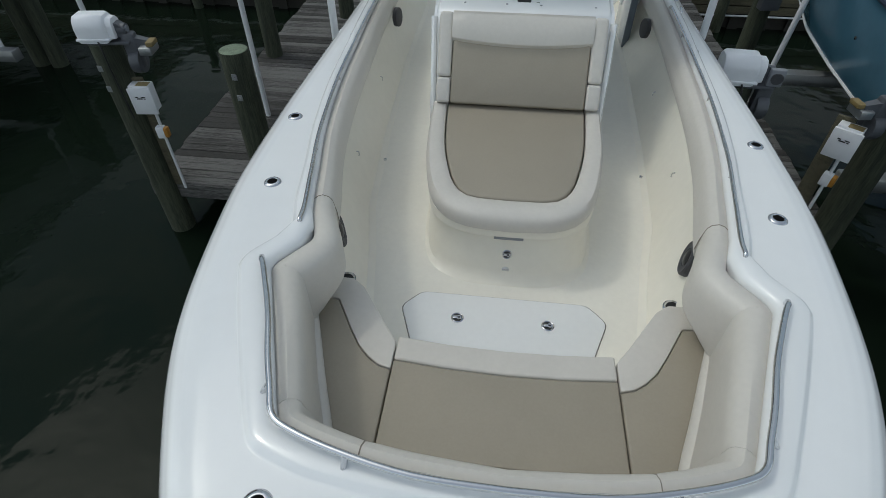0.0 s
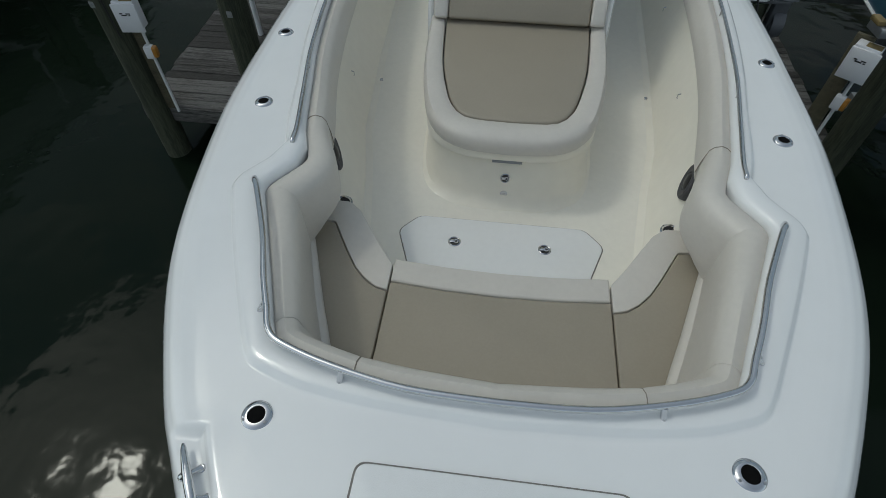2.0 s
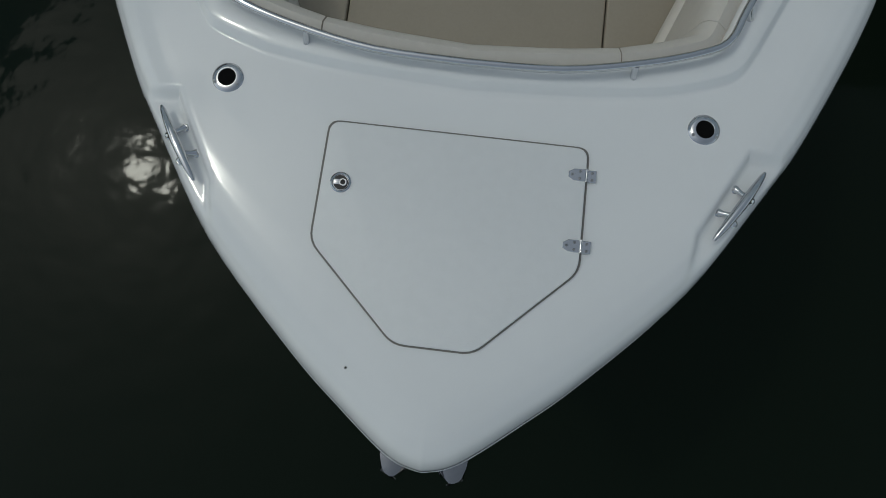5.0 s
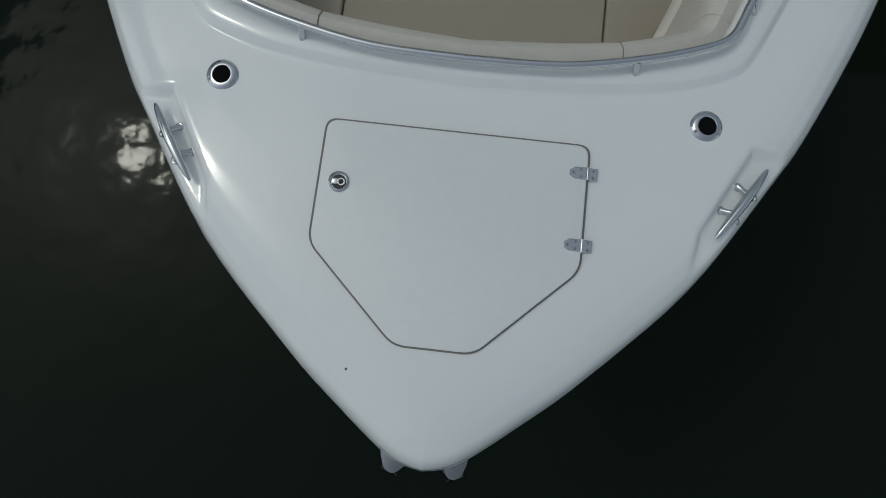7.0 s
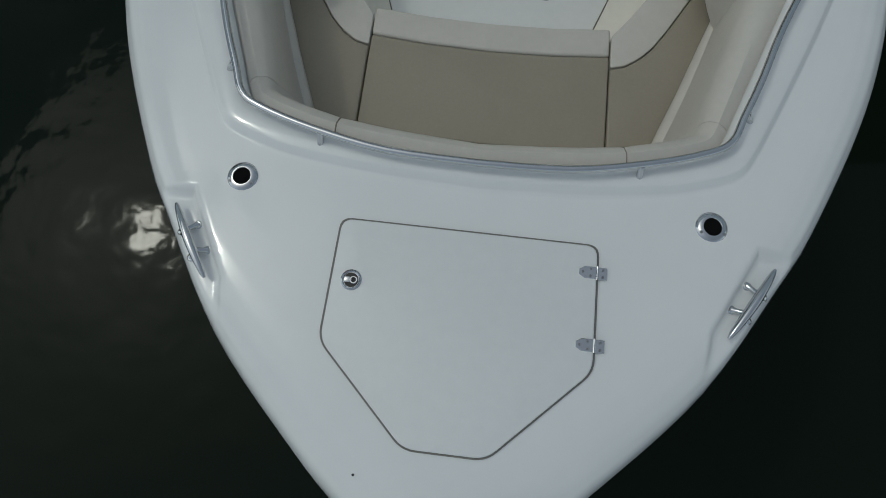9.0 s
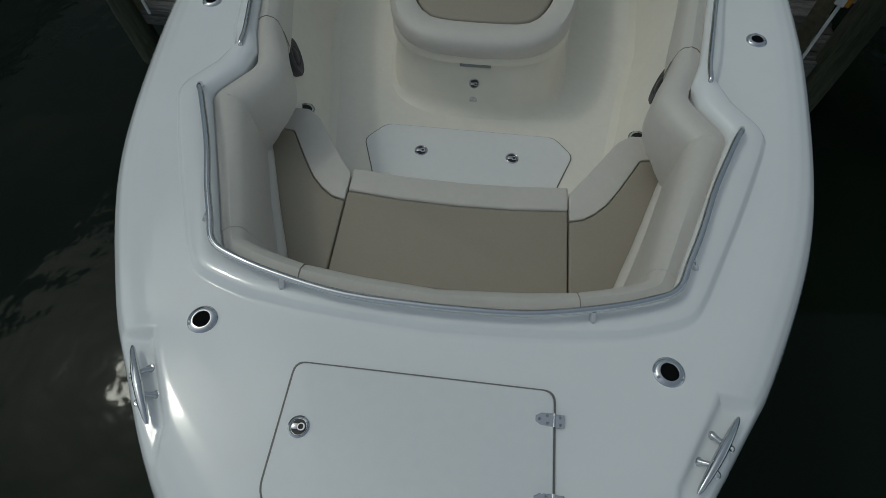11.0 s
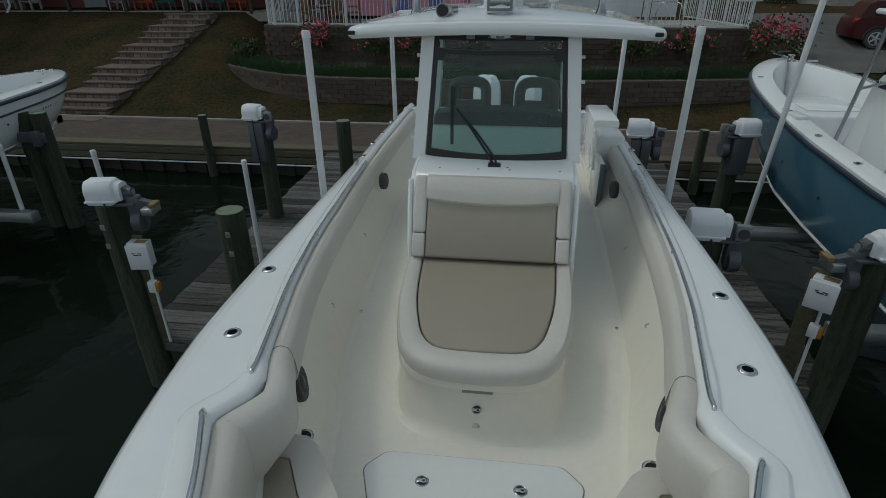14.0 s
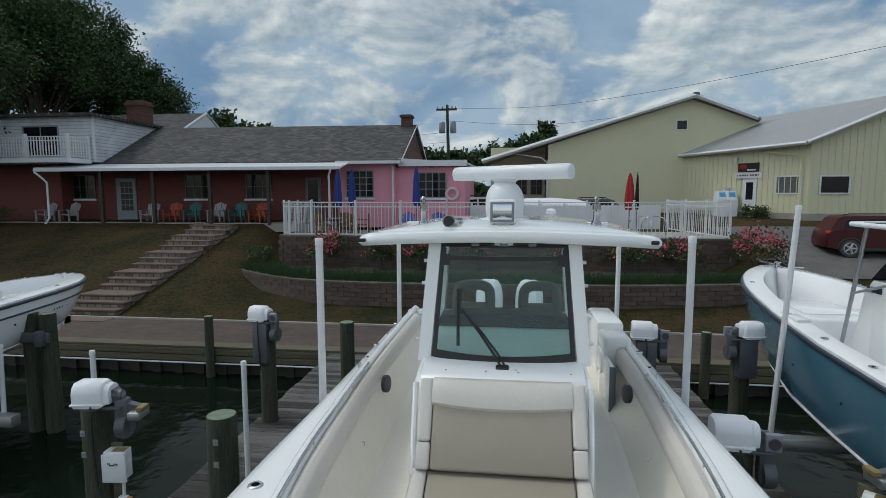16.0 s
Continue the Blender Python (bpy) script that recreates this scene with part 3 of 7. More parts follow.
# speakers and cup holders in the liner
for sx in (-1, 1):
    m = look((sx * 0.945, 3.33, 0.985), (sx * 3, 2.75, 0.6))
    sp = part("speaker", lathe(B(), None, [(0.10, -0.03), (0.10, 0.006), (0.09, 0.016), (0.07, 0.010), (0.055, 0.012), (0.05, 0.006), (0.02, 0.014), (0.001, 0.015)], 28, m), RUBBER, boat, "dark round cockpit speaker")
    part("cone", lathe(B(), None, [(0.045, 0.008), (0.045, 0.011), (0.03, 0.018), (0.001, 0.02)], 20, m), BLACK, sp)
    b = lathe(B(), (sx * 0.865, 3.10, 0.83), [(0.052, 0), (0.052, 0.01), (0.045, 0.014), (0.038, 0.01), (0.036, -0.02)], 22)
    ch = part("cup_holder", b, STEEL, boat, "steel cup holder with dark well")
    part("well", lathe(B(), (sx * 0.865, 3.10, 0.832), [(0.037, 0), (0.037, 0.006), (0.001, 0.006)], 18), BLACK, ch)
    b = lathe(B(), None, [(0.085, -0.03), (0.085, 0.006), (0.075, 0.01), (0.001, 0.008)], 20, look((sx * 1.15, 6.35, 1.04), (sx * 3.0, 6.7, 0.9)))
    part("speaker", b, RUBBER, boat, "dark round cockpit speaker")
    part("drain", lathe(B(), (sx * 0.93, 4.45, 0.70), [(0.012, 0), (0.012, 0.01), (0.001, 0.012)], 10), STEEL, boat)

for x, y in ((-1.43, 7.05), (-1.43, 8.1), (1.43, 7.1)):
    cup_ring("deck_cup", x, y, zs(y), 0.042, boat, "steel deck cup with a black disc as shaded well")
for sx in (-1, 1):
    for y, z in ((4.3, 0.86), (5.5, 0.84)):
        xx = sx * (interp(y, FOOT) + 0.085)
        part("hook", tube(B(), [(xx, y, z), (xx - sx * 0.02, y, z - 0.005), (xx - sx * 0.022, y, z - 0.03), (xx - sx * 0.008, y, z - 0.04)], 0.004, 6), STEEL, boat)

# ---- console with its lounge seat ----
base_low = smoothline([(0.0, 3.40), (0.22, 3.41), (0.38, 3.48), (0.47, 3.60), (0.515, 3.85), (0.53, 4.3), (0.54, 4.8)], 3)
rings = []
for z, g, dy in ((0.612, 1.05, -0.015), (0.63, 1.01, 0.01), (0.67, 0.995, 0.03), (0.77, 0.985, 0.06), (0.875, 0.98, 0.09), (0.892, 0.985, 0.085), (0.902, 1.0, 0.070), (0.915, 1.005, 0.066), (0.950, 1.005, 0.066), (0.968, 1.0, 0.07), (0.972, 0.9, 0.12)):
    hlf = [(x * g, 4.2 + (y - 4.2 + dy) * g if y < 4.2 else y, z) for x, y in base_low]
    rings.append(mirror(hlf)[:0:-1] + hlf)
console = part("console", loft(B(), rings, ringclosed=False), LINER, boat, "cream moulded console base")
part("console_latch_plate", box(B(), -0.085, 0.085, 3.468, 3.53, 0.882, 0.903, 0.004), GREY, console, "pale grip plate")
latch(0, 0, 0, console, 0.03, look((0.0, 3.466, 0.772), (0, 9, -0.6)))
part("keyhole", lathe(B(), None, [(0.022, -0.02), (0.022, 0.003), (0.015, 0.004), (0.001, 0.003)], 16, look((0.0, 3.436, 0.672), (0, 9, -0.6))), STEEL, console)

ZC = 1.05
ring_o = smoothline([(0.0, 3.438), (0.22, 3.456), (0.34, 3.505), (0.43, 3.592), (0.505, 3.77), (0.575, 4.2), (0.60, 4.74)], 4)
ring_i = smoothline([(0.0, 3.625), (0.19, 3.632), (0.28, 3.662), (0.347, 3.752), (0.398, 3.91), (0.458, 4.22), (0.498, 4.74)], 4)
ring_o, ring_i = resample(ring_o, 22), resample(ring_i, 22)
rings = []
for o, i in zip(ring_o, ring_i):
    o, i = Vector((o[0], o[1])), Vector((i[0], i[1]))
    sec = [(0.03, 0.965), (0.0, 0.98), (-0.01, 1.005), (0.03, 1.04), (0.16, 1.062), (0.5, 1.070), (0.86, 1.060), (0.97, 1.050), (1.0, 1.035), (1.0, 0.94)]
    rings.append([((o + (i - o) * u).x, (o + (i - o) * u).y, z) for u, z in sec])
full = [[(-x, y, z) for x, y, z in r] for r in rings[:0:-1]] + rings
ls = part("lounge_cushion_rim", loft(B(), full, caps=True), CREAM, boat, "cream vinyl rim of the console lounge seat")
pi = [(p[0] * 0.985, p[1] + 0.006) for p in ring_i]
part("lounge_cushion", prism(B(), mirror(pi)[:0:-1] + pi, 0.94, ZC + 0.003, 0.016), TAN, ls, "tan vinyl lounge cushion")
# backrest, leaning aft
BK = Matrix.Translation((0, 4.70, 1.06)) @ Matrix.Rotation(radians(-30), 4, 'X')


def pad(name, x0, x1, z0, z1, th, material, parent, label="", bev=0.03, extra=0.0):
    b = box(B(), x0, x1, -th - extra, 0.05, z0, z1, bev, 4)
    bmesh.ops.transform(b, verts=b.verts, matrix=BK)
    return part(name, b, material, parent, label)


bk = pad("backrest", -0.475, 0.475, 0.0, 0.44, 0.055, TAN, boat, "tan vinyl lounge backrest with cream headrest", 0.02)
rings = []
for k in range(17):
    u = k / 8 - 1
    z0, e = 0.418 - 0.032 * (1 - u * u), 1.0 if abs(u) < 0.99 else 0.8
    rings.append([BK @ Vector((u * 0.484, y, z)) for y, z in ((0.04, z0), (-0.045 * e, z0), (-0.078 * e, z0 + 0.022), (-0.092 * e, z0 + 0.075), (-0.088 * e, 0.545), (-0.065 * e, 0.598), (-0.02, 0.622), (0.04, 0.625))])
hr = part("headrest", loft(B(), rings, caps=True), CREAM, bk, "cream vinyl headrest roll")
part("seam", tube(B(), [r[1] + Vector((0, -0.004, -0.002)) for r in rings], 0.0025, 6), SEAM, hr)
for sx in (-1, 1):
    pad("side_pad", sx * 0.478, sx * 0.575, 0.0, 0.175, 0.065, CREAM, bk, "cream vinyl side pad", 0.02)
    pad("side_pad", sx * 0.478, sx * 0.575, 0.178, 0.61, 0.065, CREAM, bk, "cream vinyl side pad", 0.025)
# console tower
tw = []
for y, x, z in ((4.79, 0.61, 1.0), (4.93, 0.615, 1.28), (5.08, 0.625, 1.55), (5.16, 0.63, 1.595), (5.40, 0.635, 1.63), (5.48, 0.635, 1.64)):
    tw.append([(-x, y + 0.02, 0.61), (-x, y, z - 0.03), (-x + 0.03, y - 0.01, z), (x - 0.03, y - 0.01, z), (x, y, z - 0.03), (x, y + 0.02, 0.61)])
tower = part("console_tower", loft(B(), tw, ringclosed=False, caps=False), GEL, boat, "white console tower")
for sx in (-1, 1):
    prof = [(4.78, 0.612), (6.2, 0.612), (6.2, 1.625), (5.42, 1.62), (5.16, 1.58), (5.07, 1.53), (4.93, 1.27), (4.79, 0.99)]
    part("console_side", loft(B(), [[(sx * 0.60, y, z) for y, z in prof], [(sx * 0.635, y, z) for y, z in prof]], caps=True), GEL, boat, smooth=False)
    part("console_corner_trim", tube(B(), [(sx * 0.60, 4.74, 0.99), (sx * 0.612, 4.86, 1.25), (sx * 0.625, 5.03, 1.55)], 0.022, 8), GEL, boat)
part("dash", loft(B(), [[(-0.6, 5.46, 1.60), (0.6, 5.46, 1.60)], [(-0.6, 5.80, 1.70), (0.6, 5.80, 1.70)], [(-0.6, 5.95, 1.775), (0.6, 5.95, 1.775)]], ringclosed=False), mat("pale_green_white_dash", (0.66, 0.76, 0.73, 1), 0.4, var=0.04), boat, "pale dashboard behind the windscreen", smooth=False)
hood = [(-0.57, 1.76), (0.57, 1.76), (0.56, 1.84), (0.40, 1.87), (0, 1.885), (-0.40, 1.87), (-0.56, 1.84)]
b = B()
loft(b, [[(x, 5.90, z) for x, z in hood], [(x, 6.15, z) for x, z in hood]], caps=True)
part("instrument_hood", b, RUBBER, boat, "dark grey instrument hood", smooth=False)
# windscreen
WB, WT = (5.40, 1.645), (5.575, 2.53)


def ws(x, u, off=0.0):
    bow = -0.05 * (1 - (x / 0.55) ** 2)
    return (x * (1.0 - 0.11 * u), WB[0] + (WT[0] - WB[0]) * u + bow - off, WB[1] + (WT[1] - WB[1]) * u - 0.035 * (1 - (x / 0.55) ** 2) * (1 - u))


xs = [0.55 * (i / 10 - 1) for i in range(21)]
g = loft(B(), [[ws(x, u) for x in xs] for u in (0, 0.5, 1)] + [[ws(x, u, -0.006) for x in xs] for u in (1, 0.5, 0)], closed=True, ringclosed=False)
wsg = part("windscreen", g, GLASS, boat, "tinted curved windscreen with black frame")
wsg.visible_shadow = False


def wstrip(u0, u1, x0, x1, name="windscreen_frame"):
    xx = [x0 + (x1 - x0) * i / 12 for i in range(13)]
    b = loft(B(), [[ws(x, u, 0.008) for x in xx] for u in (u0, u1)] + [[ws(x, u, -0.012) for x in xx] for u in (u1, u0)], closed=True, ringclosed=False)
    part(name, b, BLACK, wsg)


wstrip(-0.01, 0.055, -0.56, 0.56)
wstrip(0.965, 1.03, -0.56, 0.56)
wstrip(0.855, 0.89, -0.47, 0.47, "visor")
for sx in (-1, 1):
    wstrip(0.80, 0.90, sx * 0.47, sx * 0.56, "visor")
    wstrip(0.86, 0.95, sx * 0.515, sx * 0.585, "visor")
    wstrip(-0.01, 1.04, sx * 0.562, sx * 0.524)
b = tube(B(), [(-0.01, 5.27, 1.60), (-0.04, 5.30, 1.66), (-0.19, 5.37, 1.86), (-0.32, 5.42, 2.01)], 0.010, 8)
tube(b, [(0.025, 5.27, 1.60), (-0.005, 5.30, 1.66), (-0.155, 5.37, 1.84), (-0.32, 5.42, 2.01)], 0.008, 8)
box(b, -0.05, 0.05, 5.22, 5.29, 1.585, 1.625, 0.01)
tube(b, [(0.04, 5.25, 1.60), (0.11, 5.22, 1.605)], 0.004, 6)
wip = part("windscreen_wiper", b, BLACK, boat, "black windscreen wiper")
part("wiper_blade", box(B(), -0.365, -0.34, 5.415, 5.43, 1.72, 2.18, 0.004), BLACK, wip)
for x in (-0.42, -0.12, 0.12, 0.5):
    part("deck_screw", lathe(B(), (x, 5.16, 1.607), [(0.008, 0), (0.008, 0.004), (0.001, 0.006)], 8), GREY, boat)

# hard top on its legs
for sx in (-1, 1):
    b = B()
    for y0, y1 in ((5.46, 5.62), (6.25, 6.2)):
        loft(b, [[(sx * 0.575, y0 - 0.06, 1.60), (sx * 0.675, y0 - 0.06, 1.60), (sx * 0.675, y0 + 0.07, 1.60), (sx * 0.575, y0 + 0.07, 1.60)],
                 [(sx * 0.50, y1 - 0.06, 2.56), (sx * 0.60, y1 - 0.06, 2.56), (sx * 0.60, y1 + 0.07, 2.56), (sx * 0.50, y1 + 0.07, 2.56)]], caps=True)
    leg = part("hard_top_leg", b, GEL, boat, "white hard top support")
    for z in (1.75, 1.95, 2.2, 2.38):
        part("rod_clip", cyl(B(), (sx * (0.66 - (z - 1.6) * 0.08), 5.46 + (z - 1.6) * 0.167, z), (sx * (0.71 - (z - 1.6) * 0.08), 5.46 + (z - 1.6) * 0.167, z), 0.014, 8), WPLAST, leg)
top_out = roundpoly([(-1.20, 5.52), (-0.95, 5.445), (-0.65, 5.40), (-0.3, 5.375), (0.0, 5.37), (0.3, 5.375), (0.67, 5.40), (0.97, 5.445), (1.22, 5.52), (1.22, 7.5), (0.98, 7.75), (-0.96, 7.75), (-1.20, 7.5)], 0.10)
rings = []
for s, z in ((0.93, -0.085), (0.985, -0.09), (1.0, -0.065), (1.0, -0.035), (0.985, -0.008), (0.94, 0.008), (0.90, 0.004), (0.88, 0.012), (0.5, 0.05), (0.02, 0.06)):
    rings.append([(x * s, 6.5 + (y - 6.5) * s, 2.585 + z + 0.055 * (1 - (x * s / 1.22) ** 2)) for x, y in top_out])
ht = part("hard_top", loft(B(), rings, caps=True), GEL, boat, "white fibreglass hard top")
part("spreader_light_bar", box(B(), -0.30, 0.32, 5.47, 5.52, 2.525, 2.555, 0.006), BLACK, ht)
for x in (-0.22, 0.0, 0.22):
    part("spreader_lamp", box(B(), x - 0.03, x + 0.03, 5.44, 5.47, 2.515, 2.55, 0.005), GREY, ht)
part("underside_mount", lathe(B(), (0, 5.55, 2.52), [(0.10, 0), (0.12, 0.03), (0.02, 0.03)], 20), WPLAST, ht)
for sx in (-1, 1):
    part("marker_light", box(B(), sx * 1.11, sx * 1.17, 5.475, 5.50, 2.535, 2.565, 0.008), BLACK, ht)
# radar
rad = part("radar_pedestal", lathe(B(), (-0.005, 6.3, 2.63), [(0.30, 0), (0.27, 0.055), (0.165, 0.075), (0.172, 0.13), (0.178, 0.20), (0.174, 0.26), (0.155, 0.32), (0.125, 0.365), (0.10, 0.385), (0.10, 0.40), (0.14, 0.43), (0.14, 0.44), (0.02, 0.445)], 32), WPLAST, boat, "white domed radar pedestal with open array")
sec = [(0.085, 0.0), (0.08, 0.03), (0.05, 0.055), (0.0, 0.062), (-0.05, 0.055), (-0.08, 0.03), (-0.085, 0.0), (-0.06, -0.045), (0.06, -0.045)]
arr = [[(x, u * k, w * k * 1.25) for u, w in sec] for x, k in ((-0.60, 0.6), (-0.59, 0.88), (-0.57, 1.0), (0.57, 1.0), (0.605, 0.94), (0.615, 0.85))]
b = loft(B(), arr, caps=True)
bmesh.ops.transform(b, verts=b.verts, matrix=pose(0.03, 6.3, 3.105, 0, 0, -30))
part("radar_antenna", b, WPLAST, rad, "white open array radar antenna")
sl = part("searchlight", box(B(), -0.13, 0.095, 5.68, 5.86, 2.675, 2.875, 0.03, 4), WPLAST, boat, "white remote searchlight with clear lens")
part("lens_frame", box(B(), -0.115, 0.08, 5.665, 5.68, 2.692, 2.858, 0.012), GREY, sl)
part("lens", box(B(), -0.095, 0.06, 5.656, 5.664, 2.712, 2.838, 0.006), STEEL, sl)
part("light_base", lathe(B(), (-0.007, 5.79, 2.64), [(0.10, 0), (0.095, 0.03), (0.08, 0.06)], 20), WPLAST, sl)
hn = part("horn", tube(B(), [(-0.45, 5.62, 2.70), (-0.44, 5.66, 2.70), (-0.42, 5.75, 2.70), (-0.39, 5.95, 2.70)], [0.055, 0.05, 0.04, 0.03], 18), CHROME, boat, "chromed trumpet horn")
part("horn_mouth", tube(B(), [(-0.452, 5.61, 2.70), (-0.449, 5.622, 2.70)], 0.043, 16), BLACK, hn)
part("horn_bracket", box(B(), -0.46, -0.38, 5.74, 5.80, 2.62, 2.68, 0.01), WPLAST, hn)
for sx in (-1, 1):
    am = part("antenna_mount", lathe(B(), (sx * 0.78 + 0.03, 6.2, 2.63), [(0.05, 0), (0.045, 0.03), (0.028, 0.06), (0.026, 0.14), (0.035, 0.15), (0.035, 0.2), (0.02, 0.21), (0.02, 0.24), (0.03, 0.25), (0.01, 0.27)], 16), CHROME, boat, "chromed ratchet antenna mount")
    part("outrigger_base", box(B(), sx * 0.60, sx * 0.95, 6.4, 6.45, 2.63, 2.655, 0.008), WPLAST, boat)
gp = part("antenna_puck", lathe(B(), (0.44, 6.6, 2.65), [(0.015, 0), (0.015, 0.06), (0.045, 0.075), (0.045, 0.11), (0.03, 0.125), (0.001, 0.13)], 18), WPLAST, boat, "white mushroom antenna")
part("antenna_rod", tube(B(), [(-0.85, 6.1, 2.63), (-0.55, 6.4, 2.68)], 0.008, 6), WPLAST, boat)

# helm seats, dive door, outboards
for x in (-0.33, 0.37):
    b = box(B(), x - 0.23, x + 0.23, 6.90, 6.98, 1.0, 1.77, 0.03)
    tube(b, smoothline([(x - 0.175, 6.94, 1.70), (x - 0.17, 6.94, 1.88), (x - 0.11, 6.94, 1.945), (x, 6.94, 1.955), (x + 0.11, 6.94, 1.945), (x + 0.17, 6.94, 1.88), (x + 0.175, 6.94, 1.70)], 4), 0.056, 10)
    hs = part("helm_seat_back", b, mat("grey_taupe_vinyl", (0.115, 0.112, 0.10, 1), 0.5, var=0.05), boat, "grey padded helm seat back with oval opening")
part("helm_seat_box", box(B(), -0.62, 0.56, 6.6, 7.3, 0.612, 1.45, 0.04), GEL, boat, "white helm seat box")
dd = part("dive_door", box(B(), 1.095, 1.15, 6.92, 7.5, 0.62, 1.12, 0.01), GEL, boat, "white open dive door with dark edge")
part("door_edge", box(B(), 1.095, 1.16, 6.885, 6.918, 0.63, 1.12, 0.008), mat("blue_grey_panel", (0.14, 0.17, 0.20, 1), 0.35, var=0.06), dd, "blue-grey door edge")
part("rear_bulwark", box(B(), 1.13, 1.46, 8.0, 8.9, 0.62, 1.34, 0.05), GEL, boat, "white rear corner block")
part("bulwark_cap", box(B(), 1.09, 1.40, 7.28, 7.72, 0.92, 1.335, 0.05, 4), GEL, boat, "white moulded end of the side deck")
part("bulwark_step", box(B(), 1.075, 1.20, 7.32, 7.68, 0.90, 1.16, 0.03), GEL, boat)
for x in (-0.27, 0.36):
    rings = []
    for z, k in ((0.9, 0.8), (1.05, 0.9), (1.28, 0.9), (1.43, 0.82), (1.50, 0.62), (1.52, 0.3)):
        rings.append([(x + a * k, 9.65 + c * k, z + 0.08 * (c < 0)) for a, c in ((-0.10, -0.30), (0.10, -0.30), (0.22, -0.12), (0.24, 0.2), (0.1, 0.38), (-0.1, 0.38), (-0.24, 0.2), (-0.22, -0.12))])
    ob = thing("outboard_motor", (x, 9.65, -0.2), "white outboard motor on the boat's transom", "outboard motor", "outboards")
    part("cowling", loft(B(), rings, caps=True), WPLAST, ob, "white cowling", smooth=False)
    part("midsection", box(B(), x - 0.09, x + 0.09, 9.5, 9.8, -0.2, 0.92, 0.03), GREY, ob)
    part("bracket", box(B(), x - 0.12, x + 0.12, 9.2, 9.52, 0.5, 1.0, 0.03), GREY, ob)

# anchor on the bow roller
b = B()
for sx in (-1, 1):
    loft(b, [[(sx * 0.02, 0.60, 1.06), (sx * 0.03, 0.60, 1.03)], [(sx * 0.09, 0.50, 1.00), (sx * 0.085, 0.50, 0.985)], [(sx * 0.145, 0.52, 0.98), (sx * 0.14, 0.53, 0.965)], [(sx * 0.155, 0.60, 1.0), (sx * 0.15, 0.62, 0.985)], [(sx * 0.10, 0.74, 1.02), (sx * 0.10, 0.75, 1.0)]], ringclosed=True)
    prism(b, roundpoly([(sx * 0.035, 0.62), (sx * 0.06, 0.54), (sx * 0.10, 0.505), (sx * 0.135, 0.52), (sx * 0.155, 0.58), (sx * 0.14, 0.70), (sx * 0.06, 0.74)], 0.02), 0.985, 1.0, 0.004, 2)
tube(b, [(-0.05, 0.556, 1.01), (0.05, 0.556, 1.01)], 0.008, 8)
an = part("bow_anchor", b, CHROME, boat, "polished steel plough anchor under the bow")
part("anchor_roller", box(B(), -0.03, 0.03, 0.56, 0.9, 0.93, 0.975, 0.008), STEEL, an)
# seams of the foredeck moulding
part("drain_fitting", lathe(B(), (-0.235, 0.91, zs(0.91) - 0.006), [(0.0035, 0), (0.0035, 0.004), (0.001, 0.004)], 8), BLACK, boat)

# ---- water, docks, lifts ----
WZ, DZ = -1.8, -1.1


def water_mat():
    m = bpy.data.materials.new("dark_green_water")
    m.use_nodes = True
    n, l = m.node_tree.nodes, m.node_tree.links
    b = n["Principled BSDF"]
    b.inputs["Base Color"].default_value = (0.006, 0.0105, 0.0065, 1)
    b.inputs["Roughness"].default_value = 0.07
    b.inputs["IOR"].default_value = 1.33
    b.inputs["Specular IOR Level"].default_value = 0.14
    tc = n.new("ShaderNodeTexCoord")
    hs = []
    for sc, d, w in ((0.55, 2, 0.9), (1.7, 2, 0.35), (4.2, 2, 0.11)):
        t = n.new("ShaderNodeTexNoise")
        t.inputs["Scale"].default_value = sc
        t.inputs["Detail"].default_value = d
        mm = n.new("ShaderNodeMath")
        mm.operation = 'MULTIPLY'
        mm.inputs[1].default_value = w
        l.new(tc.outputs["Object"], t.inputs["Vector"])
        l.new(t.outputs[0], mm.inputs[0])
        hs.append(mm)
    a1, a2 = n.new("ShaderNodeMath"), n.new("ShaderNodeMath")
    l.new(hs[0].outputs[0], a1.inputs[0])
    l.new(hs[1].outputs[0], a1.inputs[1])
    l.new(a1.outputs[0], a2.inputs[0])
    l.new(hs[2].outputs[0], a2.inputs[1])
    bp = n.new("ShaderNodeBump")
    bp.inputs["Strength"].default_value = 0.8
    bp.inputs["Distance"].default_value = 0.04
    l.new(a2.outputs[0], bp.inputs["Height"])
    l.new(bp.outputs[0], b.inputs["Normal"])
    return m


b = B()
box(b, -600, 600, -600, 14.25, WZ - 0.5, WZ)
solid("water", b, water_mat(), "dark green marina water with slow ripples", kind="structure", smooth=False)


def pile(x, y, top, r=0.145, label="green weathered timber pile standing in the water", capm=None):
    t = thing("timber_pile", (x, y, WZ - 1), label, "pile", "dock piles")
    n = 22
    rings = []
    ph = random.uniform(0, 6)
    for z, k in ((WZ - 1, 1.02), (WZ + 0.4, 1.02), (-0.6, 1.0), (top - 0.25, 0.985), (top - 0.02, 0.98), (top, 0.95)):
        rings.append([(x + r * k * math.cos(a) * (1 + 0.025 * math.sin(3 * a + ph)), y + r * k * math.sin(a) * (1 + 0.02 * math.cos(2 * a + ph + z)), z) for a in (2 * math.pi * j / n for j in range(n))])
    part("shaft", loft(B(), rings), PILE, t)
    part("end_grain", lathe(B(), (x, y, top - 0.004), [(r * 0.945, 0), (r * 0.9, 0.006), (r * 0.1, 0.009), (0.001, 0.004)], n), PILETOP, t, "pale green sawn pile end")
    return t


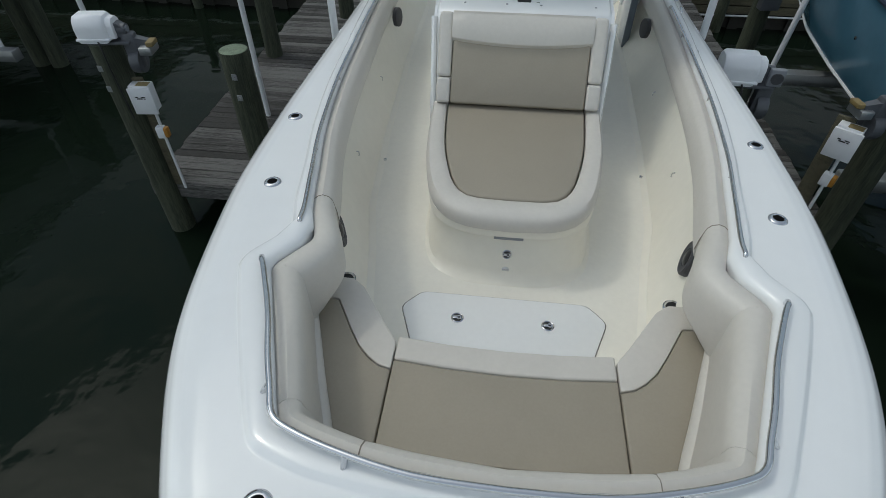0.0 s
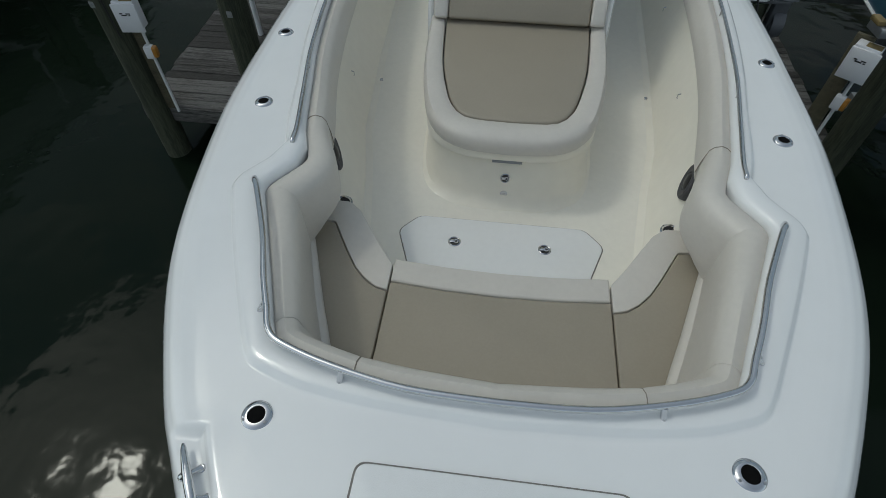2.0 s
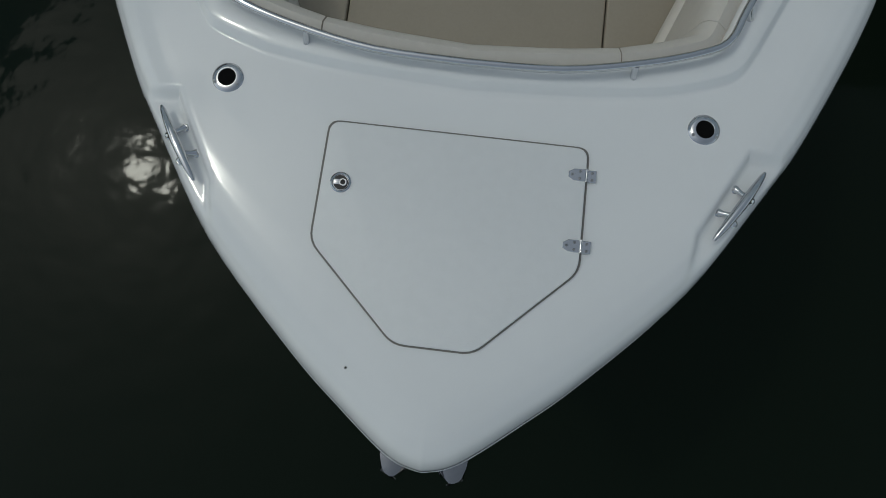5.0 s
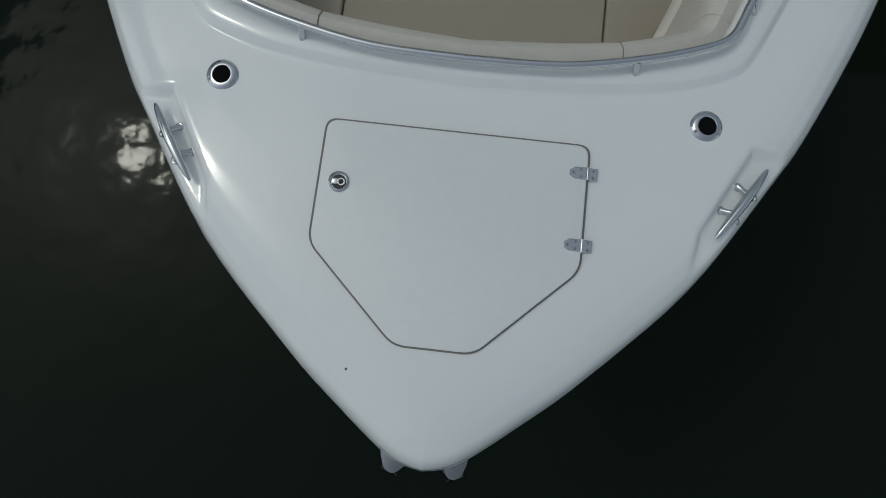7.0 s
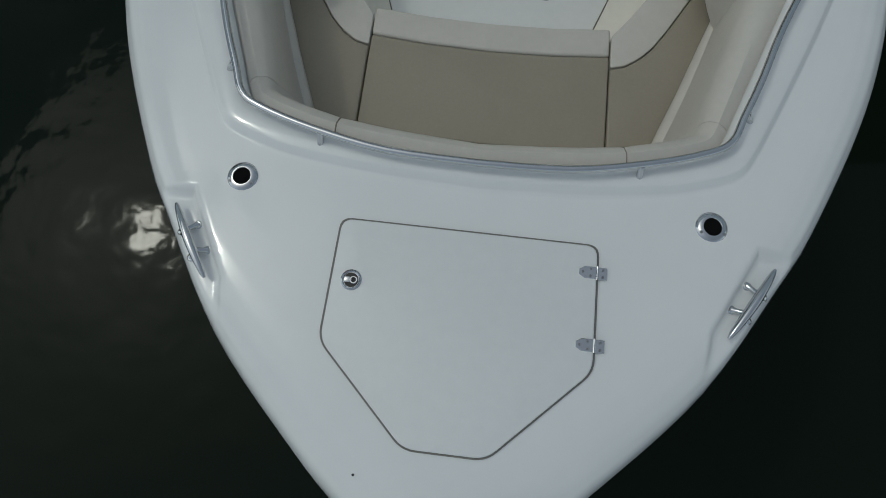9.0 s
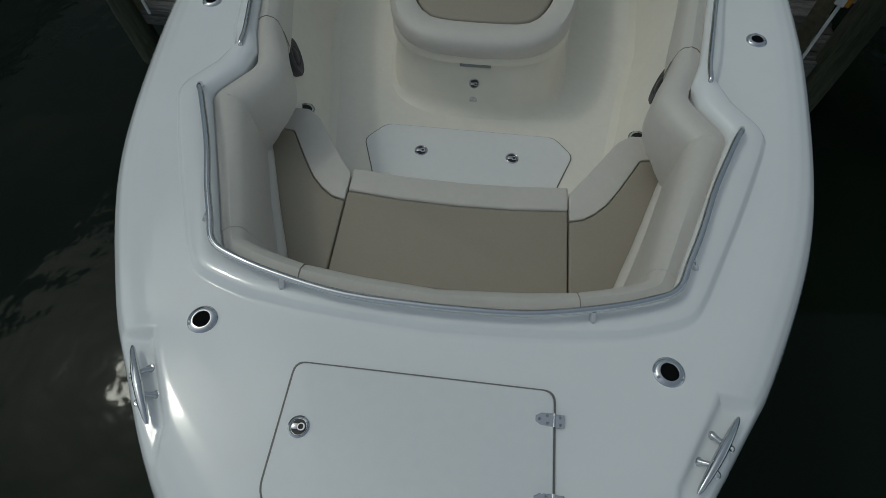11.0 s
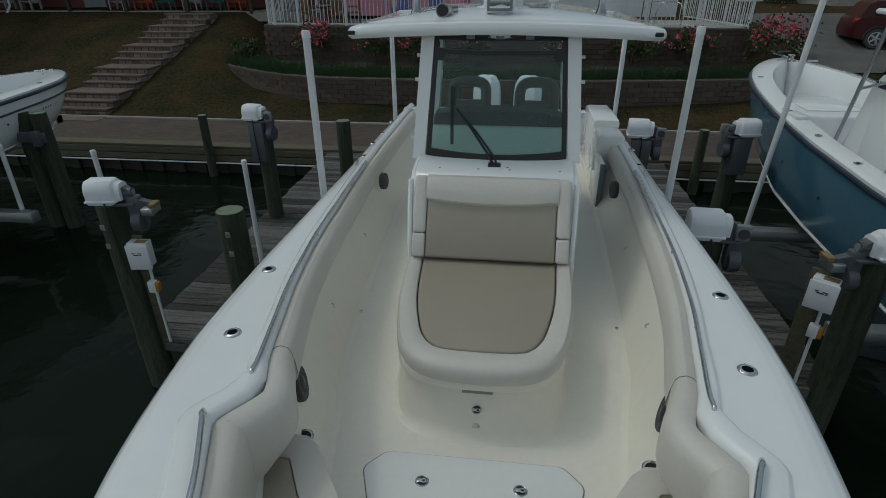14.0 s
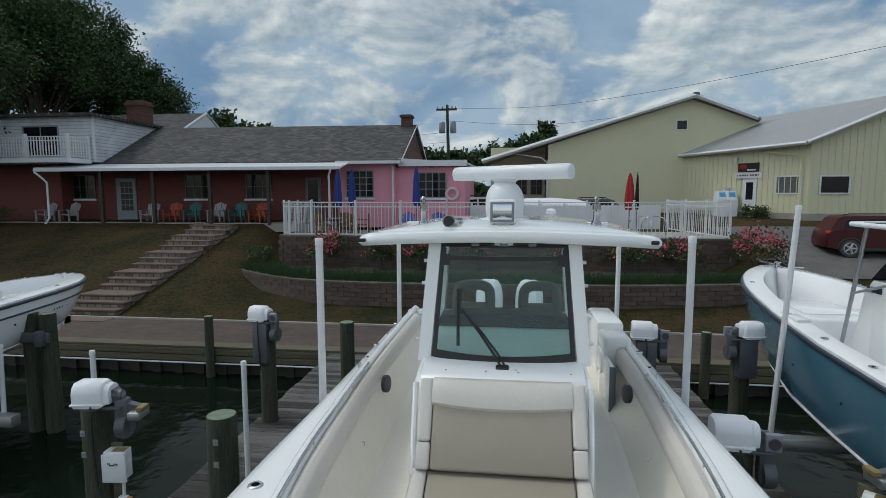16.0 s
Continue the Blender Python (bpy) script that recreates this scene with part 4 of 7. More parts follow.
def bolt_plate(t, x, y, z, m):
    b = box(B(), -0.028, 0.028, -0.004, 0.004, -0.032, 0.032, 0.002, 1)
    lathe(b, None, [(0.012, 0), (0.012, 0.01), (0.001, 0.01)], 8, pose(0, -0.004, 0, 90, 0, 0))
    bmesh.ops.transform(b, verts=b.verts, matrix=m)
    part("bolt_plate", b, ALU, t, "galvanised bolt plate")


def lift_motor(x, y, z, spin, label="white-capped boat lift motor with grey gearbox on a pile", body=0.0, arm=True):
    """The drive of a boat lift: motor under a white cover, gearbox, pulley arm and beam end."""
    t = thing("boat_lift_motor", (x, y, z), label, "boat lift motor", "boat lift motors")
    M = pose(x, y, z, 0, 0, spin)

    def P(name, b, m, label="", parent=None):
        bmesh.ops.transform(b, verts=b.verts, matrix=M)
        return part(name, b, m, parent or t, label)
    rings = []
    for u, k in ((-0.24, 0.6), (-0.235, 0.9), (-0.21, 1.0), (0.06, 1.0), (0.085, 0.93), (0.10, 0.75), (0.16, 0.72), (0.165, 0.5)):
        rings.append([(u * 0.92, a * k * 1.05, 0.15 + c * k * 1.22) for a, c in ((-0.12, -0.10), (-0.125, 0.02), (-0.105, 0.075), (-0.06, 0.11), (0.06, 0.11), (0.105, 0.075), (0.125, 0.02), (0.12, -0.10))])
    cov = P("motor_cover", loft(B(), rings, caps=True), WPLAST, "white plastic motor cover")
    P("cover_rim", box(B(), -0.23, 0.105, -0.14, 0.14, 0.05, 0.075, 0.01), WPLAST, parent=cov)
    if body:
        P("mount_body", box(B(), -0.14, 0.14, -0.13, 0.10, -body, 0.0, 0.015), DGREY, "dark steel mount")
    P("mount_plate", box(B(), -0.16, 0.26, -0.10, 0.10, 0.0, 0.03, 0.006), DGREY)
    b = cyl(B(), (0.15, -0.05, 0.13), (0.15, 0.05, 0.13), 0.07, 18)
    cyl(b, (0.12, 0, 0.13), (0.24, 0, 0.13), 0.055, 16)
    g = P("gearbox", b, DGREY, "grey gearbox")
    P("gear_cap", cyl(B(), (0.235, 0, 0.13), (0.25, 0, 0.13), 0.035, 14), GREY, parent=g)
    b = box(B(), 0.16, 0.30, -0.055, 0.055, -0.28, 0.10, 0.03)
    lathe(b, None, [(0.12, -0.05), (0.13, 0), (0.12, 0.05)], 20, pose(0.24, 0, -0.20, 90, 0, 90))
    P("pulley_housing", b, DGREY)
    if arm:
        P("bumper", box(B(), 0.42, 0.49, -0.11, 0.03, -0.016, 0.03, 0.008), YELLOWP, "yellow bumper block")
        P("arm", loft(B(), [[(0.22, -0.05, 0.07), (0.22, 0.05, 0.07), (0.22, 0.05, -0.07), (0.22, -0.05, -0.07)], [(0.42, -0.035, 0.02), (0.42, 0.035, 0.02), (0.42, 0.035, -0.06), (0.42, -0.035, -0.06)]], caps=True), DGREY)
        P("beam_end", box(B(), 0.34, 0.46, -0.13, 0.08, -0.10, -0.02, 0.006), ALU)
    else:
        P("gear_plate", box(B(), 0.19, 0.32, -0.10, -0.04, 0.03, 0.19, 0.015), GREY, "grey gearbox face plate", g)
        P("gear_cap", cyl(B(), (0.255, -0.115, 0.11), (0.255, -0.099, 0.11), 0.05, 18), RUBBER, parent=g)
    
    b = tube(B(), smoothline([(-0.02, -0.13, 0.05), (0.0, -0.16, -0.06), (0.0, -0.155, -0.3), (0.02, -0.15, -0.8)], 4), 0.009, 8)
    P("cable", b, BLACK)
    return t


def control_box(x, y, z, spin, zdock):
    t = thing("power_control_box", (x, y, z), "white lift control box with conduit and outlet on a pile board", "control box", "lift control boxes")
    M = pose(x, y, z, 0, 0, spin)

    def P(name, b, m, label="", parent=None):
        bmesh.ops.transform(b, verts=b.verts, matrix=M)
        return part(name, b, m, parent or t, label)
    P("back_board", box(B(), -0.17, -0.01, 0.03, 0.07, zdock - z, 0.18, 0.006), BEAM, "weathered backing board")
    P("housing", box(B(), -0.12, 0.10, -0.10, 0.03, -0.15, 0.15, 0.008), WPLAST)
    lid = P("door", box(B(), -0.13, 0.12, -0.125, -0.10, -0.17, 0.13, 0.006), WPLAST, "white hinged box door")
    for i, (u, w, hh) in enumerate(((-0.05, 0.03, 0.012), (0.02, 0.045, 0.01), (-0.02, 0.06, 0.012), (0.03, 0.02, 0.01))):
        P("emblem_bar", box(B(), u - w / 2, u + w / 2, -0.128, -0.1255, 0.03 - 0.018 * (i // 2), 0.03 - 0.018 * (i // 2) + hh), BLACK, parent=lid)
    P("warning_label", box(B(), -0.04, 0.09, -0.09, 0.0, 0.1505, 0.1535), YELLOWP, "yellow warning label")
    P("conduit", cyl(B(), (0.03, -0.03, -0.15), (0.03, -0.03, zdock - z), 0.017, 10), PVC, "white pvc conduit")
    o = P("outlet", box(B(), -0.02, 0.07, -0.09, -0.01, -0.50, -0.36, 0.01), WPLAST)
    P("outlet_cover", box(B(), 0.05, 0.11, -0.085, -0.015, -0.49, -0.37, 0.012), ORANGE, "rusty orange outlet cover", o)
    return t


def guide_post(x, y, top, bot=-0.65, r=0.033, lean=0.0):
    t = thing("guide_post", (x, y, bot), "white plastic boat lift guide post", "guide post", "guide posts")
    part("pipe", cyl(B(), (x - lean * (top - bot), y, bot), (x, y, top - 0.05), r, 16), PVC, t)
    part("cap", lathe(B(), (x, y, top - 0.06), [(r * 1.12, 0), (r * 1.12, 0.045), (r * 0.95, 0.06), (0.001, 0.062)], 16), WPLAST, t)
    return t


for p in ((-1.65, 5.89, 2.53), (1.678, 6.33, 2.54), (-1.62, 9.2, 2.43), (1.60, 9.2, 2.42)):
    guide_post(*p)
for y in (5.2, 8.0):
    lb = thing("lift_beam", (0, y, -0.75), "aluminium boat lift cradle beam under the hull", "lift beam", "lift beams")
    part("beam", box(B(), -2.2, 2.2, y - 0.06, y + 0.06, -0.75, -0.55, 0.008), ALU, lb)
    for sx in (-1, 1):
        part("bunk", box(B(), sx * 0.75 - 0.07, sx * 0.75 + 0.07, y - 0.3, y + 0.3, -0.55, 0.02, 0.02), RUBBER, lb)

for spec in ((-4.24, 6.22, 0.71, 0.155), (-2.84, 6.2, 0.70, 0.15), (-4.17, 10.05, 0.45, 0.14), (-3.34, 12.0, 0.25, 0.15), (2.06, 6.15, 0.66, 0.15), (2.10, 9.55, 0.5, 0.14),
             (3.70, 10.1, 0.5, 0.14), (3.66, 6.2, 0.50, 0.16)):
    pile(spec[0], spec[1], spec[2], spec[3])
lift_motor(-4.14, 6.15, 0.735, 8)
lift_motor(2.04, 6.05, 0.70, -4, arm=False)
lift_motor(3.60, 6.08, 0.55, 186)
lift_motor(-4.22, 10.0, 0.70, -8, body=0.7, arm=False)
lift_motor(2.10, 9.5, 0.72, -8, body=0.5, arm=False)
lift_motor(3.73, 10.0, 0.65, 186, body=0.6, arm=False)
control_box(-3.97, 6.18, 0.14, 6, DZ)
control_box(3.22, 6.05, 0.20, -38, DZ)
for z in (0.47, 0.24):
    bolt_plate(bpy.data.objects["timber_pile.001"], 0, 0, 0, pose(-2.83, 6.052, z))
    bolt_plate(bpy.data.objects["timber_pile"], 0, 0, 0, pose(-4.30, 6.075, z))
for p in ((-3.54, 8.0, 0.66), (-5.8, 8.0, 0.73)):
    guide_post(p[0], p[1], p[2], -1.9, 0.035)
guide_post(3.97, 9.2, 2.76, -0.7, 0.038, 0.055)

PLANK_ME = {}


def dock(x0, x1, y0, y1, label):
    d = thing("finger_pier", (x0, y0, DZ - 0.3), label, "pier", "finger piers")
    part("stringer", box(B(), x0 + 0.05, x0 + 0.12, y0 + 0.02, y1, DZ - 0.28, DZ - 0.045), BEAM, d, smooth=False)
    part("stringer", box(B(), x1 - 0.12, x1 - 0.05, y0 + 0.02, y1, DZ - 0.28, DZ - 0.045), BEAM, d, smooth=False)
    part("end_board", box(B(), x0, x1, y0 - 0.045, y0 + 0.0, DZ - 0.20, DZ - 0.005, 0.006), PLANK, d, "weathered end board", smooth=False)
    mes = []
    for k in range(5):
        b = box(B(), 0, x1 - x0, 0, 0.138, -0.04, 0, 0.006, 1)
        for v in b.verts:
            v.co.z += 0.003 * math.sin(v.co.x * 3 + k * 2)
            v.co.y += 0.002 * math.sin(v.co.x * 2 + k)
        me = bpy.data.meshes.new("plank")
        b.to_mesh(me)
        b.free()
        me.materials.append(PLANK)
        mes.append(me)
    y = y0
    while y < y1 - 0.1:
        p = new("plank", random.choice(mes))
        p.parent = d
        p.location = (random.uniform(-0.018, 0.018), y - y0, 0.3 + random.uniform(-0.003, 0.003))
        p.rotation_euler = (0, 0, random.uniform(-0.003, 0.003))
        y += 0.146
    return d


# ---- shore: walkway, lawn, walls ----
GRASS = mat("dry_patchy_lawn", (0.014, 0.019, 0.007, 1), 0.95, scale=0.7, fine=9, lo=0.38, hi=0.60, bump=1.0, bscale=40, col2=(0.060, 0.040, 0.018, 1), spec=0.1)
PAVER = brick_mat("red_brown_brick_pavers", (0.062, 0.044, 0.035, 1), (0.085, 0.060, 0.048, 1), (0.045, 0.036, 0.03, 1), 0.2, 0.1, 0.006)
CONC = mat("aged_concrete", (0.30, 0.28, 0.25, 1), 0.85, var=0.2, scale=3, fine=40, bump=0.3, bscale=60)
BLOCK = mat("brown_retaining_block", (0.060, 0.043, 0.033, 1), 0.92, scale=5, fine=40, bump=0.9, bscale=35, col2=(0.115, 0.085, 0.066, 1), perob=0.12)
GRAVEL = mat("grey_gravel_drive", (0.075, 0.072, 0.068, 1), 0.95, scale=2, fine=60, bump=0.8, bscale=60, col2=(0.15, 0.143, 0.135, 1))
ASPH = mat("grey_road", (0.10, 0.10, 0.10, 1), 0.9, var=0.2, scale=1, fine=50)


def gz(x, y):
    """Height of the natural ground."""
    left = interp(y, [(16.8, -1.04), (17.2, -1.0), (24.6, 1.55), (26.5, 1.62), (60, 2.0), (400, 2.2)])
    low = interp(y, [(16.8, -1.04), (19.4, -0.62), (24, -0.3), (26, 0.6), (30, 1.1), (60, 1.6), (400, 2.2)])
    right = interp(y, [(16.8, -1.04), (19.4, -0.62), (20.6, 0.2), (22, 0.62), (28, 1.62), (35, 1.8), (60, 1.9), (400, 2.2)])
    if x < -4:
        f = max(0, min(1, (x + 11.2) / 2.2))
        return left * (1 - f) + low * f
    f = max(0, min(1, (x - 7.5) / 1.5))
    return low * (1 - f) + right * f


xs = [-400, -150, -60, -40] + [-30 + 0.75 * i for i in range(80)] + [32, 40, 60, 150, 400]
ys = [16.8 + 0.4 * i for i in range(42)] + [34, 36, 40, 50, 80, 150, 400, 1500]
solid("ground", loft(B(), [[(x, y, gz(x, y) + (0.03 * noise.noise((x * 0.7, y * 0.7, 0)) if 17 < y < 40 else 0)) for x in xs] for y in ys], ringclosed=False), GRASS, "patchy dry lawn rising from the seawall", kind="structure")
b = B()
box(b, -400, 400, 14.45, 16.85, -1.4, -1.05)
solid("pavement", b, PAVER, "red-brown brick paver walk along the seawall", kind="structure", smooth=False)
part("edging", box(B(), -60, 60, 16.80, 16.90, -1.2, -1.0, 0.01), CONC, bpy.data.objects["pavement"], smooth=False)
sw = thing("seawall", (0, 14.2, -2.5), "timber seawall with cap boards and sheet piles", "", kind="structure")
part("cap", box(B(), -60, 60, 14.10, 14.50, -1.09, -1.03, 0.01), BEAM, sw, smooth=False)
for z in (-1.18, -1.36):
    part("waler", box(B(), -60, 60, 14.08, 14.2, z - 0.08, z + 0.08, 0.015), BEAM, sw, smooth=False)
part("pipe", cyl(B(), (-60, 14.05, -1.47), (60, 14.05, -1.47), 0.02, 8), PVC, sw, "white pvc water pipe")
DARKW = mat("dark_wet_sheet_pile", (0.03, 0.027, 0.022, 1), 0.8, var=0.4, scale=4)
b = B()
box(b, -60, 60, 14.24, 14.4, -2.6, -1.1)
part("backing", b, DARKW, sw, smooth=False)
for i in range(90):
    x = -28 + i * 0.62
    part("sheet_pile", box(B(), x, x + 0.22, 14.16, 14.26, -2.6, -1.1), DARKW, sw, smooth=False)
for x, top in ((-7.65, -0.2), (4.55, -0.25), (-15, -0.2)):
    pile(x, 14.0, top, 0.11, "short timber mooring post at the seawall")

# ---- garden: retaining walls, patio, steps, planting ----
PZ = 1.17
LOWW = [tuple(p) for p in smoothline([(10.6, 20.9), (9.2, 20.0), (7.6, 19.4), (4.5, 18.8), (0.5, 18.4), (-3.7, 18.35), (-6.5, 18.6), (-8.2, 19.3), (-9.8, 20.4), (-11.2, 21.7)], 6)]
UPW = [tuple(p) for p in smoothline([(8.5, 26.9), (8.45, 24.5), (8.4, 22.62), (8.0, 22.55), (4.0, 22.6), (-2.0, 22.65), (-8.2, 22.68), (-9.3, 22.8), (-9.75, 23.2), (-9.85, 24.5), (-9.85, 26.9)], 6)]
b = B()
prism(b, [(p[0] * 0.99, p[1] + 0.12) for p in LOWW] + [(-10.5, 25), (10, 25)], -0.8, -0.04)
solid("planting_bed", b, mat("dark_mulch", (0.045, 0.035, 0.025, 1), 0.95, var=0.4, scale=6, fine=60, bump=1.0, bscale=50), "dark mulched planting bed between two walls", kind="structure", smooth=False)
b = B()
prism(b, [(p[0], p[1] + 0.1) for p in UPW], -0.3, PZ)
solid("patio", b, mat("pale_patio_concrete", (0.34, 0.32, 0.29, 1), 0.85, var=0.15, scale=2, fine=30), "pale concrete pool terrace", kind="structure", smooth=False)
DARKCOPE = mat("weathered_coping", (0.10, 0.085, 0.07, 1), 0.95, var=0.3, scale=4, fine=40, bump=0.6, bscale=40)
lw = thing("retaining_wall", (0, 18.4, -0.8), "low retaining wall of brown concrete blocks", "wall", "retaining walls")
uw = thing("retaining_wall", (0, 22.6, -0.2), "tall terrace wall of brown concrete blocks", "wall", "retaining walls")


def block_wall(t, path, z0, z1, rows, w=0.40):
    """Courses of rough blocks along a line, with a backing behind the joints."""
    o = ORG[t]
    h = (z1 - z0) / rows
    mes = []
    for k in range(4):
        b = box(B(), -w / 2 + 0.004, w / 2 - 0.004, -0.04, 0.10, 0.003, h - 0.003, 0.008, 1)
        for v in b.verts:
            if v.co.y < 0:
                v.co.y += 0.012 * noise.noise((v.co.x * 9 + k * 7, v.co.z * 11, k))
        me = bpy.data.meshes.new("block")
        b.to_mesh(me)
        b.free()
        me.materials.append(BLOCK)
        mes.append(me)
    P = [Vector(p) for p in path]
    back = loft(B(), [[(p.x, p.y + 0.02, z0), (p.x, p.y + 0.02, z1 - 0.01), (p.x, p.y + 0.14, z1 - 0.01)] for p in P], ringclosed=False)
    part("backing", back, DARKW, t, smooth=False)
    L = sum((q - p).length for p, q in zip(P, P[1:]))
    n = int(L / w)
    for r in range(rows):
        pts = resample(P, n * 2 + 1)
        for i in range(n - 1):
            c, d = pts[2 * i + 1 + (r % 2)], pts[min(2 * i + 2 + (r % 2), 2 * n)] - pts[2 * i + (r % 2)]
            ob = new("block", random.choice(mes))
            ob.parent = t
            ob.location = (c.x - o.x, c.y - o.y + random.uniform(-0.006, 0.006), z0 + r * h - o.z)
            ob.rotation_euler = (0, 0, math.atan2(d.y, d.x) + math.pi)
    cap = loft(B(), [[(p.x, p.y - 0.06, z1), (p.x, p.y - 0.06, z1 + 0.06), (p.x, p.y + 0.28, z1 + 0.06), (p.x, p.y + 0.28, z1)] for p in P], caps=True)
    part("coping", cap, DARKCOPE, t, "weathered coping stones", smooth=False)


block_wall(lw, LOWW, -0.78, -0.04, 5, 0.42)
block_wall(uw, UPW, -0.06, PZ - 0.02, 7, 0.44)

# stepped path up the lawn
stp = thing("garden_steps", (-13.6, 17, -1.1), "brick-faced garden steps with wide paved landings", "steps")
TREAD = brick_mat("brown_paved_treads", (0.12, 0.08, 0.062, 1), (0.16, 0.11, 0.09, 1), (0.09, 0.065, 0.055, 1), 0.2, 0.1, 0.006)
RISER = brick_mat("stone_risers", (0.10, 0.075, 0.06, 1), (0.24, 0.20, 0.17, 1), (0.06, 0.05, 0.04, 1), 0.28, 0.19, 0.02, rot=(radians(90), 0, 0))
y, z = 17.05, -1.02
for i in range(14):
    run = 0.85 if i % 3 == 2 else 0.34
    rise = 0.185
    sx = (y - 17) * 0.085
    z += rise
    part("riser", box(B(), -14.62 + sx, -12.72 + sx, y, y + run + 0.3, z - rise - 0.25, z - 0.045, 0.0), RISER, stp, smooth=False)
    part("tread", box(B(), -14.66 + sx, -12.68 + sx, y - 0.04, y + run + 0.05, z - 0.05, z + 0.006, 0.008, 1), TREAD, stp, smooth=False)
    y += run
part("landing", box(B(), -14.7, -12.6, 16.3, 17.1, -1.12, -1.03, 0.01), TREAD, stp, smooth=False)

LEAF = mat("dark_green_leaves", (0.018, 0.034, 0.012, 1), 0.6, scale=3, fine=30, col2=(0.06, 0.09, 0.03, 1), spec=0.3)
LEAF2 = mat("tree_leaves", (0.018, 0.036, 0.012, 1), 0.6, scale=0.45, fine=4, col2=(0.062, 0.105, 0.034, 1), spec=0.2)
STRAP = mat("bright_green_strap_leaves", (0.016, 0.038, 0.011, 1), 0.55, scale=2, fine=20, col2=(0.042, 0.085, 0.026, 1), spec=0.3)
FLOWER = mat("pink_red_blooms", (0.42, 0.035, 0.07, 1), 0.6, scale=5, fine=30, col2=(0.62, 0.13, 0.19, 1))
BARK = mat("brown_bark", (0.06, 0.045, 0.035, 1), 0.9, var=0.4, scale=4, fine=30, bump=0.8, bscale=20)
rng = np.random.default_rng(5)


def leaf_mesh(name, cen, size, material, parent, label="", flat=0.0):
    """Many small leaves: a bent pair of triangles at each centre, turned at random."""
    n = len(cen)
    o = ORG.get(parent, Vector())
    cen = np.asarray(cen) - np.array(o)
    a = rng.normal(size=(n, 3))
    a[:, 2] *= 1 - flat
    a /= np.linalg.norm(a, axis=1)[:, None]
    c = np.cross(a, rng.normal(size=(n, 3)))
    c /= np.linalg.norm(c, axis=1)[:, None]
    s = (size * rng.uniform(0.6, 1.4, n))[:, None]
    v = np.stack([cen - a * s, cen + c * s * 0.55, cen + a * s, cen - c * s * 0.55 + np.cross(a, c) * s * 0.2], 1).reshape(-1, 3)
    f = np.arange(n * 4).reshape(-1, 4)
    me = bpy.data.meshes.new(name)
    me.from_pydata(v.tolist(), [], np.concatenate([f[:, [0, 1, 2]], f[:, [0, 2, 3]]]).tolist())
    me.materials.append(material)
    ob = new(name, me)
    if parent is not None:
        ob.parent = parent
    ORG[ob] = o
    if label:
        tagged(ob, label)
    return ob


def clumps(c, r, k, n, spread, zsq=0.8):
    """Leaf centres gathered in k clumps on and in an uneven crown."""
    d = rng.normal(size=(k, 3))
    d /= np.linalg.norm(d, axis=1)[:, None]
    d[:, 2] = np.abs(d[:, 2]) * 1.1 - 0.25
    rad = rng.uniform(0.45, 1.0, k)[:, None]
    cc = np.array(c) + d * rad * r * np.array([1, 1, zsq])
    i = rng.integers(0, k, n)
    p = cc[i] + rng.normal(size=(n, 3)) * spread * rng.uniform(0.5, 1.2, k)[i][:, None]
    return p, cc


def bush(x, y, z, r, h, bloom=0, label="dark green rose bush with pink-red blooms beside the terrace wall", group="rose bushes", leafm=None):
    t = thing("rose_bush" if bloom else "shrub", (x, y, z), label, "bush", group)
    p, cc = clumps((x, y, z + h * 0.55), r, 26, 1100, r * 0.2, h / (2 * r) * 1.1)
    p[:, 2] = np.maximum(p[:, 2], z + 0.02)
    tagged(leaf_mesh("foliage", p, 0.055, leafm or LEAF, t), kind="stuff")
    b = B()
    for q in cc[:6]:
        tube(b, [(x, y, z), ((x + q[0]) / 2, (y + q[1]) / 2, z + h * 0.35), tuple(q)], [0.02, 0.014, 0.005], 5)
    part("stem", b, BARK, t)
    if bloom:
        q, _ = clumps((x, y - r * 0.15, z + h * 0.68), r * 1.02, 24, bloom, r * 0.13, h / (2 * r))
        q = q[q[:, 2] > z + h * 0.42]
        tagged(leaf_mesh("blooms", q, 0.05, FLOWER, t, "pink-red blooms"), kind="stuff")
    return t


for x, y, z, r, h, k in ((-7.2, 21.9, -0.05, 0.85, 1.35, 420), (-5.0, 21.9, -0.05, 0.72, 1.15, 90), (-3.4, 21.9, -0.05, 0.7, 1.2, 260), (-1.2, 21.9, -0.05, 0.6, 1.1, 120), (1.8, 21.9, -0.05, 0.7, 1.1, 160),
                         (4.3, 21.9, -0.05, 0.85, 1.15, 60), (6.3, 21.9, -0.05, 0.75, 1.25, 230), (8.75, 21.4, 0.05, 1.0, 1.55, 650)):
    bush(x, y, z, r, h, k)
bush(-9.85, 21.6, -0.05, 0.55, 0.95, 6, "small dark green rose bush at the end of the bed")
# strap-leaved ground cover along the low wall
n = 15000
path = np.array([tuple(p) for p in resample(LOWW, 400)])
i = rng.integers(0, 399, n)
base = path[i] + np.stack([rng.normal(0, 0.1, n), 0.12 + np.abs(rng.normal(0, 0.75, n))], 1)
lean = rng.normal(0, 0.13, (n, 2))
hh = rng.uniform(0.16, 0.42, n)
w = 0.012
v = np.zeros((n, 3, 3))
v[:, 0] = np.c_[base[:, 0] - w, base[:, 1], np.full(n, -0.06)]
v[:, 1] = np.c_[base[:, 0] + w, base[:, 1] + 0.01, np.full(n, -0.06)]
v[:, 2] = np.c_[base + lean, -0.06 + hh]
me = bpy.data.meshes.new("ground_cover")
